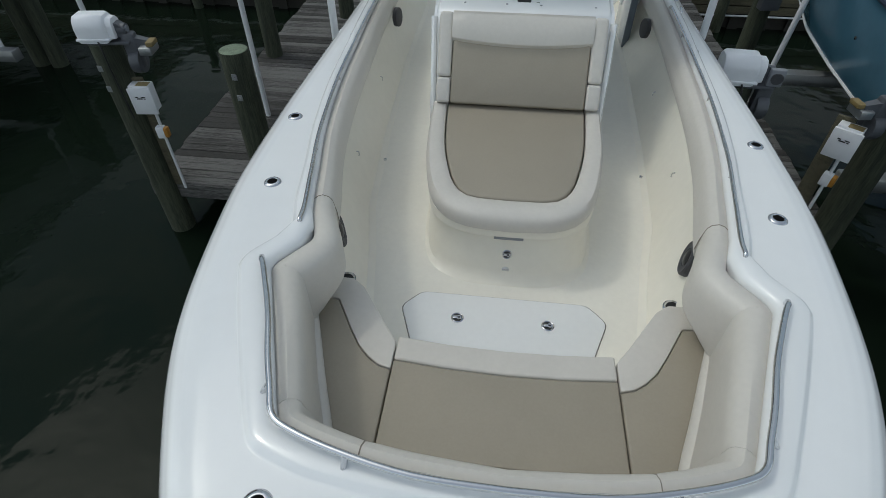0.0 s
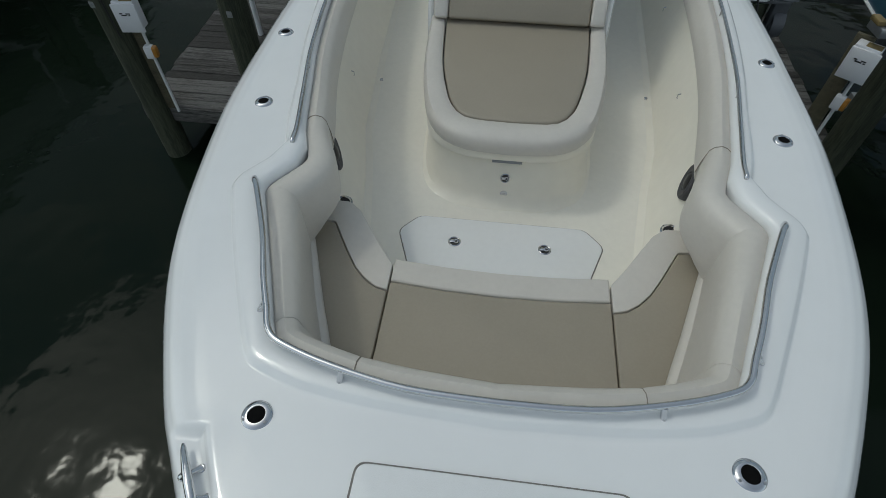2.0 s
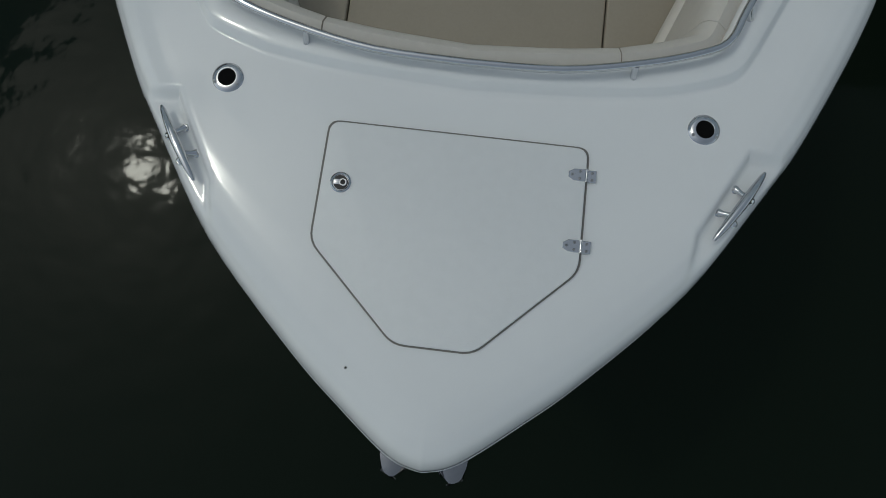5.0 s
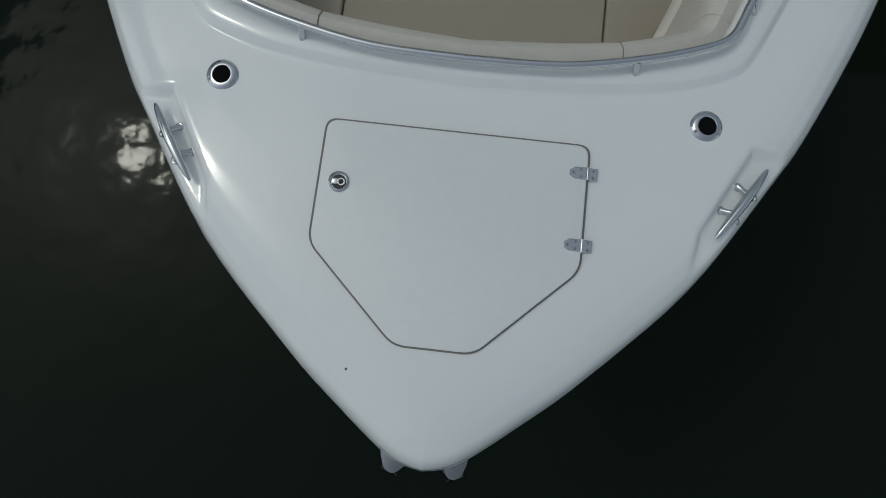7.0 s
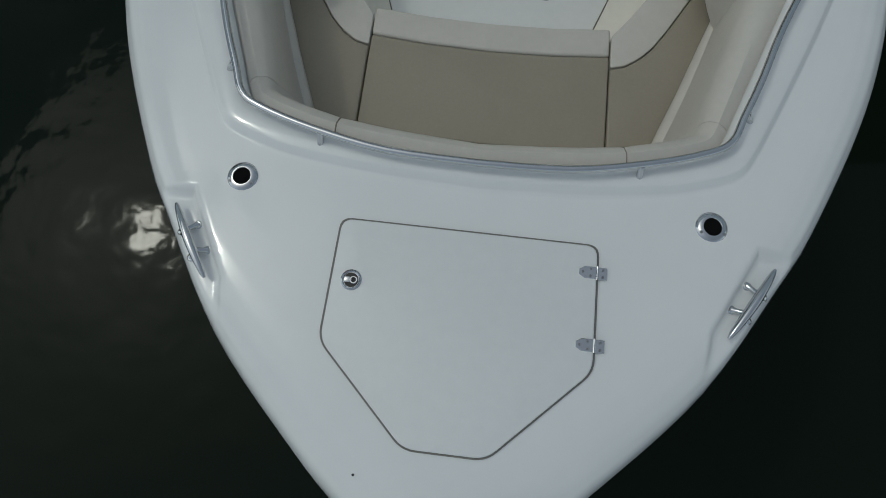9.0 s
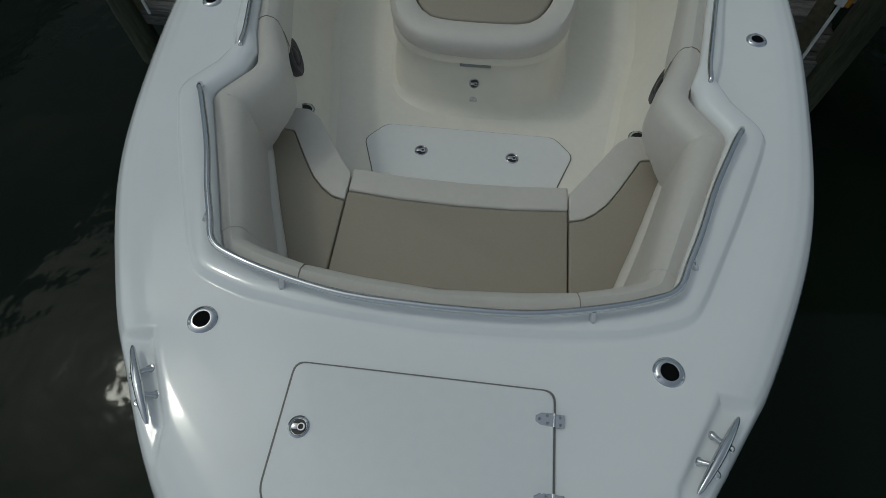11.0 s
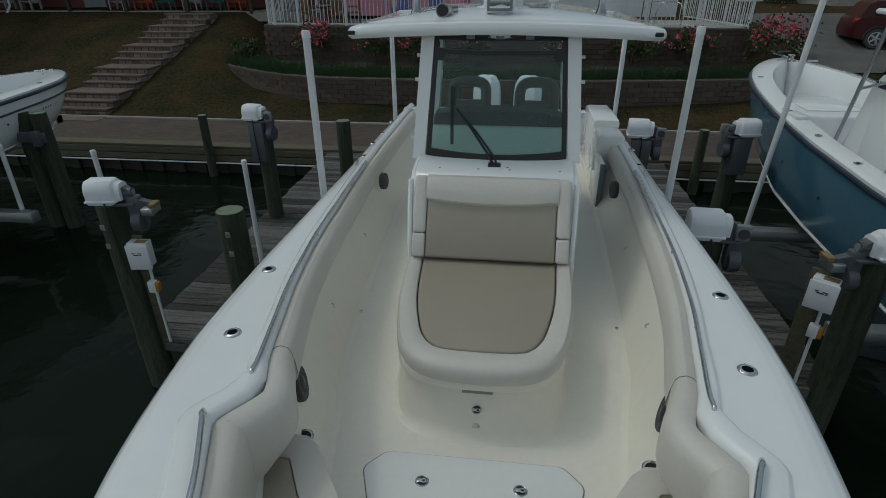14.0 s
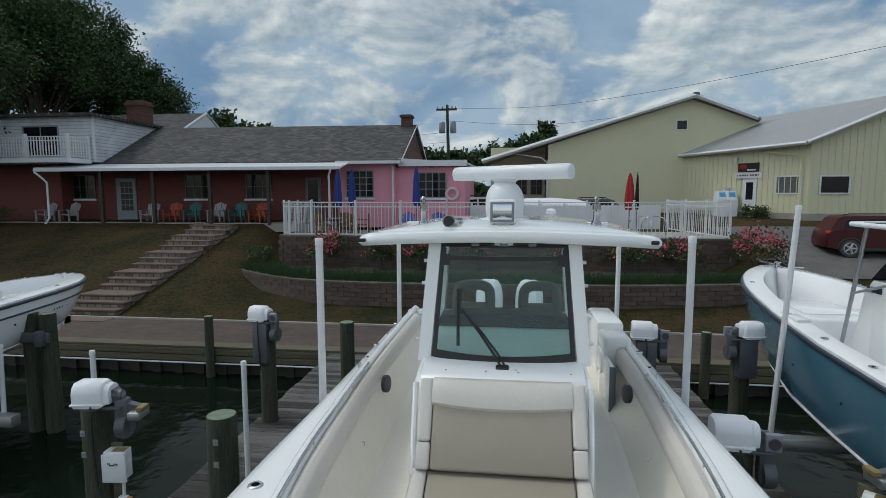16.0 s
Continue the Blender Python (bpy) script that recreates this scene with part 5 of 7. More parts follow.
me.from_pydata(v.reshape(-1, 3).tolist(), [], np.arange(n * 3).reshape(-1, 3).tolist())
me.materials.append(STRAP)
tagged(new("ground_cover", me), "bright green strap-leaved ground cover above the low wall", "plants", kind="stuff")
# lawn tufts
n = 34000
bx, by = rng.uniform(-24, 11, n), rng.uniform(16.95, 24.5, n)
keep = ~((bx > -14.8) & (bx < -12.1))
low_y = np.interp(bx, [-11.2, -9.8, -8.2, -6.5, -3.7, 0.5, 4.5, 7.6, 9.2, 10.6], [21.7, 20.4, 19.3, 18.6, 18.35, 18.4, 18.8, 19.4, 20.0, 20.9])
keep &= (bx < -11.3) | (by < low_y - 0.08)
bx, by = bx[keep], by[keep]
n = len(bx)
bz = np.array([gz(a, c) for a, c in zip(bx, by)])
v = np.zeros((n, 3, 3))
w = 0.012
v[:, 0] = np.c_[bx - w, by, bz - 0.02]
v[:, 1] = np.c_[bx + w, by, bz - 0.02]
v[:, 2] = np.c_[bx + rng.normal(0, 0.03, n), by + rng.normal(0, 0.03, n), bz + rng.uniform(0.01, 0.045, n)]
me = bpy.data.meshes.new("grass")
me.from_pydata(v.reshape(-1, 3).tolist(), [], np.arange(n * 3).reshape(-1, 3).tolist())
me.materials.append(GRASS)
tagged(new("grass", me), "dry patchy grass blades on the bank", "grass", kind="stuff")

# ---- white terrace fence ----
FENCEW = mat("white_vinyl_fence", (0.62, 0.63, 0.64, 1), 0.45, var=0.05, scale=2, fine=20)


def shared(b, material):
    me = bpy.data.meshes.new("piece")
    b.to_mesh(me)
    b.free()
    me.materials.append(material)
    return me


PICKET = shared(box(B(), -0.010, 0.010, -0.010, 0.010, 0.0, 1.28), FENCEW)
POST = shared(box(B(), -0.04, 0.04, -0.04, 0.04, 0.0, 1.50, 0.008, 1), FENCEW)


def fence(pts, z, label, h=1.45, gap=0.15, picket=None, post=None, every=2.0):
    t = thing("picket_fence", (pts[0][0], pts[0][1], z), label, "fence", "fences")
    o = ORG[t]
    for a, c in zip(pts, pts[1:]):
        a, c = Vector(a), Vector(c)
        d = c - a
        L = d.length
        an = math.atan2(d.y, d.x)
        M = Matrix.Translation((a.x, a.y, z)) @ Matrix.Rotation(an, 4, 'Z')
        for zz in (0.10, h - 0.22, h - 0.04):
            part("rail", box(B(), 0, L, -0.02, 0.02, zz - 0.02, zz + 0.025, 0.0, m=M), FENCEW, t, smooth=False)
        for k in range(1, int(L / gap)):
            p = new("picket", picket or PICKET)
            p.parent = t
            q = a + d * (k * gap / L)
            p.location = (q.x - o.x, q.y - o.y, 0.08)
            p.rotation_euler = (0, 0, an)
        m = max(1, round(L / every))
        for k in range(m + 1):
            p = new("post", post or POST)
            p.parent = t
            q = a + d * (k / m)
            p.location = (q.x - o.x, q.y - o.y, 0)
            p.rotation_euler = (0, 0, an)
    return t


fence([(8.3, 22.75), (3.0, 22.75), (-2.5, 22.8), (-8.2, 22.85)], PZ, "white picket fence along the terrace edge")
fence([(-8.2, 22.85), (-9.2, 22.95), (-9.58, 23.3), (-9.65, 25.0), (-9.65, 26.8)], PZ, "white picket fence round the terrace corner")
fence([(8.3, 22.75), (7.4, 27.8)], PZ, "white picket fence along the terrace side")
vf = thing("vinyl_fence", (2, 28.4, 1.1), "solid white vinyl privacy fence behind the terrace", "fence", "fences")
for k in range(8):
    x = -1.9 + k * 1.15
    part("fence_panel", box(B(), x + 0.06, x + 1.09, 28.37, 28.42, 1.2, 2.35, 0.006), FENCEW, vf, smooth=False)
    part("post", box(B(), x - 0.06, x + 0.06, 28.33, 28.46, 1.1, 2.45, 0.01), FENCEW, vf, smooth=False)

# ---- terrace furniture ----
BLUEF = mat("royal_blue_canvas", (0.016, 0.035, 0.19, 1), 0.8, var=0.15, scale=6, fine=60)
REDF = mat("red_canvas", (0.30, 0.012, 0.015, 1), 0.8, var=0.15, scale=6, fine=60)
BLACKF = mat("black_canvas", (0.01, 0.01, 0.012, 1), 0.8, var=0.2)
WICKER = mat("brown_wicker", (0.16, 0.085, 0.035, 1), 0.7, var=0.4, scale=20, fine=120, bump=0.6, bscale=90)


def parasol(x, y, z, h, material, name_label, r=0.16):
    t = thing("closed_parasol", (x, y, z), name_label, "parasol", "parasols")
    part("pole", cyl(B(), (x, y, z), (x, y, z + h), 0.02, 8), DGREY, t)
    rings = []
    for u, k in ((0.42, 0.75), (0.46, 1.0), (0.6, 0.95), (0.8, 0.75), (0.93, 0.45), (1.0, 0.08)):
        rings.append([(x + r * k * (1 + 0.22 * math.cos(6 * a + u * 3)) * math.cos(a), y + r * k * (1 + 0.22 * math.cos(6 * a + u * 3)) * math.sin(a), z + h * u) for a in (2 * math.pi * j / 24 for j in range(24))])
    part("canopy", loft(B(), rings, caps=True), material, t)
    part("base", lathe(B(), (x, y, z), [(0.24, 0), (0.24, 0.04), (0.05, 0.08)], 18), DGREY, t)


parasol(-7.47, 24.2, PZ, 2.85, BLUEF, "closed royal blue parasol on the terrace")
parasol(-6.9, 24.4, PZ, 2.85, BLUEF, "closed royal blue parasol on the terrace")
parasol(-3.98, 24.2, PZ, 2.95, BLUEF, "closed royal blue parasol on the terrace")
parasol(4.86, 24.0, PZ, 2.6, REDF, "closed red parasol on the terrace", 0.17)
parasol(5.17, 24.1, PZ, 2.62, BLACKF, "closed black parasol on the terrace", 0.07)


def adirondack(x, y, z, spin, material, label):
    t = thing("adirondack_chair", (x, y, z), label, "chair", "garden chairs")
    M = pose(x, y, z, 0, 0, spin)

    def P(name, b):
        bmesh.ops.transform(b, verts=b.verts, matrix=M)
        part(name, b, material, t, smooth=False)
    for k in range(5):
        u = -0.22 + 0.11 * k
        hh = 0.95 - 0.35 * abs(u) * 1.2
        P("back_slat", loft(B(), [[(u - 0.048, 0.22, 0.30), (u + 0.048, 0.22, 0.30), (u + 0.048, 0.24, 0.30), (u - 0.048, 0.24, 0.30)], [(u * 1.15 - 0.05, 0.46, hh), (u * 1.15 + 0.05, 0.46, hh), (u * 1.15 + 0.05, 0.48, hh), (u * 1.15 - 0.05, 0.48, hh)]], caps=True))
    for k in range(4):
        v0 = -0.28 + 0.13 * k
        P("seat_slat", box(B(), -0.27, 0.27, v0, v0 + 0.11, 0.36 - 0.03 * k, 0.38 - 0.03 * k))
    for s in (-1, 1):
        P("arm", box(B(), s * 0.28 - 0.06, s * 0.28 + 0.07, -0.34, 0.36, 0.56, 0.585))
        P("leg", box(B(), s * 0.30 - 0.02, s * 0.30 + 0.02, -0.30, -0.21, 0, 0.56))
        P("leg", box(B(), s * 0.27 - 0.02, s * 0.27 + 0.02, 0.20, 0.29, 0, 0.56))
    return t


# the white is greyed: it carries the shade under the porch roof
CH = {k: mat(k + "_painted_wood", c, 0.5, var=0.08, scale=4, fine=40) for k, c in (("white", (0.30, 0.30, 0.31, 1)), ("orange", (0.33, 0.055, 0.02, 1)), ("teal", (0.02, 0.12, 0.12, 1)), ("blue", (0.02, 0.07, 0.27, 1)))}
for x, k in ((-17.6, "white"), (-16.4, "orange"), (-15.35, "teal"), (-14.1, "white"), (-13.0, "teal"), (-12.0, "orange"), (-23.3, "white"), (-22.0, "white")):
    adirondack(x, 25.75, 1.58, random.uniform(-12, 12), CH[k], k + " painted wooden garden chair on the porch")
for x in (-4.55, -3.15):
    adirondack(x, 24.9, PZ, random.uniform(-8, 8), CH["blue"], "blue painted wooden garden chair on the terrace")
tb = thing("patio_table", (-7.3, 24.0, PZ), "dark round patio table on the terrace", "table")
part("tabletop", lathe(B(), (-7.3, 24.0, PZ + 0.68), [(0.58, 0), (0.6, 0.015), (0.58, 0.035), (0.01, 0.035)], 28), DGREY, tb)
for k in range(4):
    a = radians(45 + 90 * k)
    part("leg", cyl(B(), (-7.3 + 0.45 * math.cos(a), 24 + 0.45 * math.sin(a), PZ), (-7.3 + 0.3 * math.cos(a), 24 + 0.3 * math.sin(a), PZ + 0.69), 0.02, 8), DGREY, tb)
for a in (20, 95, 160, 235, 300):
    cx, cy = -7.3 + 1.0 * math.cos(radians(a)), 24.0 + 0.72 * math.sin(radians(a))
    t = thing("patio_chair", (cx, cy, PZ), "brown woven patio chair beside the table", "chair", "patio chairs")
    M = pose(cx, cy, PZ, 0, 0, a - 90)
    b = box(B(), -0.24, 0.24, -0.24, 0.24, 0.40, 0.45, 0.015, m=M)
    part("seat", b, WICKER, t)
    b = box(B(), -0.24, 0.24, 0.20, 0.25, 0.55, 0.92, 0.02, m=M)
    part("backrest", b, WICKER, t)
    for sx in (-1, 1):
        for sy in (-1, 1):
            part("leg", box(B(), sx * 0.22 - 0.02, sx * 0.22 + 0.02, sy * 0.22 - 0.02, sy * 0.22 + 0.02, 0, 0.40 if sy < 0 else 0.6, m=M), WICKER, t, smooth=False)
        part("arm", box(B(), sx * 0.25 - 0.025, sx * 0.25 + 0.025, -0.22, 0.24, 0.62, 0.66, m=M), WICKER, t, smooth=False)
for x in (1.4, 3.9):
    t = thing("sun_lounger", (x, 25.2, PZ), "white strap sun lounger with raised back", "lounger", "sun loungers")
    for k in range(8):
        part("back_slat", box(B(), x - 0.3, x + 0.3, 25.2 + 0.035 * k, 25.23 + 0.035 * k, PZ + 0.45 + 0.1 * k, PZ + 0.53 + 0.1 * k), FENCEW, t, smooth=False)
    part("seat", box(B(), x - 0.3, x + 0.3, 23.9, 25.2, PZ + 0.36, PZ + 0.40, 0.01), FENCEW, t)
    for sx in (-1, 1):
        part("leg", box(B(), x + sx * 0.28 - 0.02, x + sx * 0.28 + 0.02, 24.0, 24.05, PZ, PZ + 0.37), FENCEW, t, smooth=False)
        part("leg", box(B(), x + sx * 0.28 - 0.02, x + sx * 0.28 + 0.02, 25.2, 25.25, PZ, PZ + 0.5), FENCEW, t, smooth=False)
for dx in (0.0, 0.55):
    t = thing("pool_handrail", (5.0 + dx, 23.4, PZ), "bent steel pool handrail", "handrail", "pool handrails")
    part("tube", tube(B(), smoothline([(4.95 + dx, 24.6, PZ), (4.95 + dx, 24.5, PZ + 0.5), (5.1 + dx, 23.9, PZ + 0.8), (5.4 + dx, 23.3, PZ + 0.82), (5.55 + dx, 23.2, PZ + 0.6), (5.55 + dx, 23.2, PZ)], 5), 0.02, 8), STEEL, t)

# ---- the pink and red house ----
# red paint with the shade under the porch darkened into its colour
REDW = mat("porch_shaded_red_block", (0.135, 0.040, 0.036, 1), 0.85, var=0.14, scale=1.2, fine=20, bump=0.2, bscale=30)
PINKW = mat("pink_painted_block", (0.62, 0.265, 0.335, 1), 0.8, var=0.06, scale=1.2, fine=20, bump=0.2, bscale=30)
SHING = brick_mat("grey_asphalt_shingles", (0.026, 0.027, 0.030, 1), (0.092, 0.091, 0.09, 1), (0.022, 0.022, 0.022, 1), 0.30, 0.14, 0.012)
TRIMW = mat("white_trim_paint", (0.60, 0.61, 0.63, 1), 0.5, var=0.05, scale=2, fine=20)
SIDING = brick_mat("white_lap_siding", (0.50, 0.52, 0.55, 1), (0.53, 0.55, 0.58, 1), (0.25, 0.26, 0.28, 1), 6.0, 0.17, 0.012, 0.6, (radians(90), 0, 0))
BRICK = brick_mat("red_chimney_brick", (0.075, 0.026, 0.018, 1), (0.13, 0.048, 0.032, 1), (0.075, 0.06, 0.05, 1), 0.22, 0.075, 0.01, rot=(radians(90), 0, 0))
DARKPOST = mat("dark_stained_post", (0.035, 0.025, 0.02, 1), 0.7, var=0.3, scale=4)
PANE = mat("dark_window_glass", (0.010, 0.012, 0.014, 1), 0.08, var=0.2, spec=0.25)
METALROOF = mat("white_metal_porch_roof", (0.55, 0.56, 0.58, 1), 0.5, var=0.05, scale=1, fine=10)
house = thing("house", (-14, 30, 1.4), "long low house with red and pink walls and grey shingle roof", "house")


def wall_part(name, x0, x1, y0, y1, z0, z1, m, parent=None, label=""):
    b = B()
    box(b, x0, x1, y0, y1, z0, z1)
    return part(name, b, m, parent or house, label, smooth=False)


wall_part("wall", -30, -8.3, 27.0, 35.0, 1.3, 4.5, REDW, label="red painted wall under the porch")
wall_part("wall", -8.3, -5.5, 26.995, 35.0, 1.3, 4.48, PINKW, label="pink painted wall")
wall_part("wall", -5.5, -2.15, 27.2, 34.0, 1.3, 4.22, PINKW, label="pink painted wall")


def slab(name, pts, th, m, parent, label=""):
    """A roof slab through four corners."""
    b = B()
    loft(b, [[Vector(p) for p in pts], [Vector(p) - Vector((0, 0, th)) for p in pts]], caps=True)
    return part(name, b, m, parent, label, smooth=False)


slab("roof", [(-22.3, 26.45, 4.52), (-5.15, 26.45, 4.47), (-5.15, 31.0, 6.72), (-22.3, 31.0, 6.80)], 0.12, SHING, house, "weathered grey shingle roof")
slab("roof", [(-22.3, 31.0, 6.80), (-5.15, 31.0, 6.72), (-5.15, 35.6, 4.5), (-22.3, 35.6, 4.5)], 0.12, SHING, house)
slab("roof", [(-25.5, 30.9, 6.76), (-18.95, 30.9, 6.745), (-18.95, 33.4, 7.97), (-25.5, 33.4, 7.98)], 0.12, SHING, house)
part("gable", loft(B(), [[(-18.93, 31.0, 6.65), (-18.93, 33.4, 7.88), (-18.93, 35.8, 6.65)], [(-19.1, 31.0, 6.65), (-19.1, 33.4, 7.88), (-19.1, 35.8, 6.65)]], caps=True), TRIMW, house, "small white gable end", smooth=False)
for ya, yb in ((31.0, 33.4), (35.8, 33.4)):
    part("rake_board", tube(B(), [(-18.88, ya, 6.74), (-18.88, yb, 7.97)], 0.08, 4), TRIMW, house)
b = B()
loft(b, [[(-5.3, 26.7, 4.4), (-5.3, 31, 6.6), (-5.3, 35.3, 4.4)], [(-5.45, 26.7, 4.4), (-5.45, 31, 6.6), (-5.45, 35.3, 4.4)]], caps=True)
part("gable_wall", b, BRICK, house, "red brick gable wall", smooth=False)
part("rake_board", tube(B(), [(-5.12, 26.45, 4.42), (-5.12, 31.0, 6.68), (-5.12, 35.5, 4.42)], 0.035, 4), TRIMW, house)
wall_part("chimney", -5.95, -5.4, 30.7, 31.3, 6.3, 7.25, BRICK, label="red brick chimney")
wall_part("chimney_cap", -6.02, -5.33, 30.63, 31.37, 7.1, 7.22, BRICK)
wall_part("chimney", -21.95, -20.95, 30.3, 31.2, 5.5, 8.3, BRICK, label="broad red brick chimney")
wall_part("flashing", -21.98, -20.92, 30.26, 30.3, 6.42, 6.56, TRIMW)
wall_part("chimney_cap", -22.02, -20.88, 30.23, 31.27, 8.02, 8.16, BRICK)
slab("roof", [(-5.3, 26.7, 4.62), (-2.0, 26.9, 4.42), (-2.0, 34, 4.55), (-5.3, 34, 4.75)], 0.10, METALROOF, house, "low metal roof")
wall_part("fascia", -5.3, -2.0, 26.72, 26.8, 4.24, 4.52, TRIMW)
wall_part("gutter", -8.3, -5.15, 26.36, 26.5, 4.36, 4.50, TRIMW)
slab("porch_roof", [(-22.6, 24.55, 4.20), (-7.5, 24.55, 4.10), (-7.7, 27.0, 4.53), (-22.6, 27.0, 4.56)], 0.06, METALROOF, house, "white metal porch roof")
wall_part("fascia", -22.6, -7.5, 24.50, 24.60, 4.02, 4.16, TRIMW)
wall_part("porch_floor", -29, -8.3, 24.8, 27.0, 1.2, 1.58, CONC, label="concrete porch floor")
for x in (-19.35, -16.66, -13.82, -10.97):
    part("porch_post", box(B(), x - 0.075, x + 0.075, 24.75, 24.9, 1.5, 4.1, 0.01), DARKPOST, house, "dark stained porch post", smooth=False)
for pts in ([(-22.5, 24.45, 4.0), (-22.3, 24.6, 3.75), (-22.1, 24.7, 3.5), (-22.1, 24.7, 1.8), (-22.3, 24.6, 1.45)], [(-7.9, 24.5, 4.0), (-8.05, 24.7, 3.75), (-8.05, 24.75, 2.4), (-8.05, 24.75, 1.2)], [(-5.62, 26.9, 4.4), (-5.62, 26.93, 4.2), (-5.62, 26.93, 1.3)]):
    part("downspout", tube(B(), pts, 0.05, 6), TRIMW, house, "white downspout")


def window(x0, x1, z0, z1, y, parent, cols=3, rows=3, frame=None, sill=True, th=0.05):
    fm = frame or DGREY
    w = part("window", box(B(), x0, x1, y - 0.012, y - 0.006, z0, z1), PANE, parent, "dark paned window", smooth=False)
    for a, c, e, f in ((x0 - th, x0, z0 - th, z1 + th), (x1, x1 + th, z0 - th, z1 + th), (x0, x1, z0 - th, z0), (x0, x1, z1, z1 + th)):
        part("frame", box(B(), a, c, y - 0.05, y - 0.002, e, f), fm, w, smooth=False)
    for k in range(1, cols):
        x = x0 + (x1 - x0) * k / cols
        part("mullion", box(B(), x - 0.018, x + 0.018, y - 0.035, y - 0.013, z0, z1), fm, w, smooth=False)
    for k in range(1, rows):
        z = z0 + (z1 - z0) * k / rows
        part("mullion", box(B(), x0, x1, y - 0.034, y - 0.0135, z - 0.014, z + 0.014), fm, w, smooth=False)
    if sill:
        part("sill", box(B(), x0 - 0.1, x1 + 0.1, y - 0.12, y - 0.003, z0 - th - 0.09, z0 - th - 0.002), TRIMW, w, "white sill", smooth=False)
    return w


for x0, x1 in ((-16.38, -15.1), (-13.12, -11.86), (-22.78, -21.5), (-26.1, -24.9)):
    window(x0, x1, 2.75, 3.88, 27.0, house, 3, 2)
window(-7.92, -6.62, 2.80, 4.02, 26.99, house, 4, 4, GREY)
window(-4.35, -3.08, 2.78, 3.92, 27.2, house, 4, 3, GREY)
# white door; the porch shade is put into its grey-blue colour
dr = part("door", box(B(), -20.27, -19.15, 26.95, 26.998, 1.58, 3.75, 0.01), mat("porch_shaded_white_door", (0.20, 0.225, 0.25, 1), 0.5), house, "white glazed porch door", smooth=False)
for i in range(3):
    for j in range(5):
        part("pane", box(B(), -20.0 + i * 0.23, -19.80 + i * 0.23, 26.94, 26.949, 2.1 + j * 0.30, 2.36 + j * 0.30), PANE, dr, smooth=False)
dr = part("door", box(B(), -10.05, -9.25, 26.95, 26.998, 1.58, 3.75, 0.01), DGREY, house, "dark porch door", smooth=False)
part("pane", box(B(), -9.9, -9.4, 26.94, 26.949, 2.4, 3.6), PANE, dr, smooth=False)
lb = thing("lifebuoy", (-2.75, 27.1, 2.9), "white ring lifebuoy hung on the pink wall", "lifebuoy")
part("ring", tube(B(), [(-2.75 + 0.27 * math.cos(a), 27.1, 2.92 + 0.27 * math.sin(a)) for a in (2 * math.pi * k / 24 for k in range(24))], 0.075, 10, closed=True), mat("pale_pink_white_ring", (0.60, 0.46, 0.48, 1), 0.5), lb)
part("hook_board", box(B(), -3.0, -2.5, 27.17, 27.198, 2.5, 3.6, 0.01), PINKW, lb, smooth=False)
# white upper storey and balcony
us = thing("house_annex", (-26, 29, 4.5), "white sided upper storey with balcony", "house")
wall_part("wall", -34, -20.6, 26.0, 32.0, 4.55, 6.78, SIDING, us, "white lap siding")
wall_part("corner_board", -20.62, -20.55, 25.97, 26.1, 4.55, 6.8, TRIMW, us)
wall_part("roof_edge", -34.2, -20.3, 25.6, 32.3, 6.78, 6.92, SHING, us)
wall_part("balcony_floor", -34, -20.75, 24.5, 26.0, 4.45, 4.66, TRIMW, us)
window(-24.4, -22.5, 4.9, 6.3, 26.0, us, 2, 1, GREY, False)
window(-28.4, -26.5, 4.9, 6.3, 26.0, us, 2, 1, GREY, False)
wall_part("wall", -34, -22.7, 26.2, 27.0, 1.3, 4.5, REDW, us)
SP = shared(box(B(), -0.02, 0.02, -0.02, 0.02, 0.0, 0.92), FENCEW)
SPO = shared(box(B(), -0.07, 0.07, -0.07, 0.07, 0.0, 1.15, 0.012, 1), FENCEW)
fence([(-33.5, 24.6), (-23.0, 24.6), (-20.85, 24.7), (-20.8, 25.9)], 4.66, "white balcony railing of the upper storey", 1.05, 0.15, SP, SPO, 2.2)

# ---- yellow boat sheds ----
def rib_mat():
    return mat("cream_yellow_metal_siding", (0.57, 0.55, 0.375, 1), 0.5, var=0.05, scale=0.8, fine=12)


YEL = rib_mat()
GREYROOF = mat("pale_grey_metal_roof", (0.29, 0.295, 0.30, 1), 0.45, var=0.1, scale=0.6, fine=8)
shed = thing("boat_shed", (7, 40, 1.6), "large cream-yellow metal boat shed with low gable", "building", "boat sheds")


def upright(name, pts, y0, y1, m, parent, label=""):
    """A wall given by its outline (x, z), y0 to y1 thick."""
    b = B()
    loft(b, [[(x, y0, z) for x, z in pts], [(x, y1, z) for x, z in pts]], caps=True)
    return part(name, b, m, parent, label, smooth=False)


wa = upright("wall", [(2.3, 1.2), (18.5, 1.2), (18.5, 5.5), (10.54, 8.42), (2.3, 5.88)], 35.0, 35.3, YEL, shed, "ribbed cream-yellow gable wall")
b = B()
for k in range(52):
    x = 2.35 + k * 0.3
    top = 8.42 - (10.54 - x) * 0.308 if x < 10.54 else 8.42 - (x - 10.54) * 0.36
    box(b, x, x + 0.03, 34.992, 35.0, 1.3, top - 0.1)
part("wall_ribs", b, YEL, wa, smooth=False, kind="stuff")
wall_part("wall", -1.3, 2.3, 38.0, 38.3, 1.2, 6.0, YEL, shed)
slab("roof", [(-1.7, 34.5, 4.98), (10.54, 34.5, 8.62), (10.54, 60, 8.62), (-1.7, 60, 4.98)], 0.14, GREYROOF, shed, "pale metal roof")
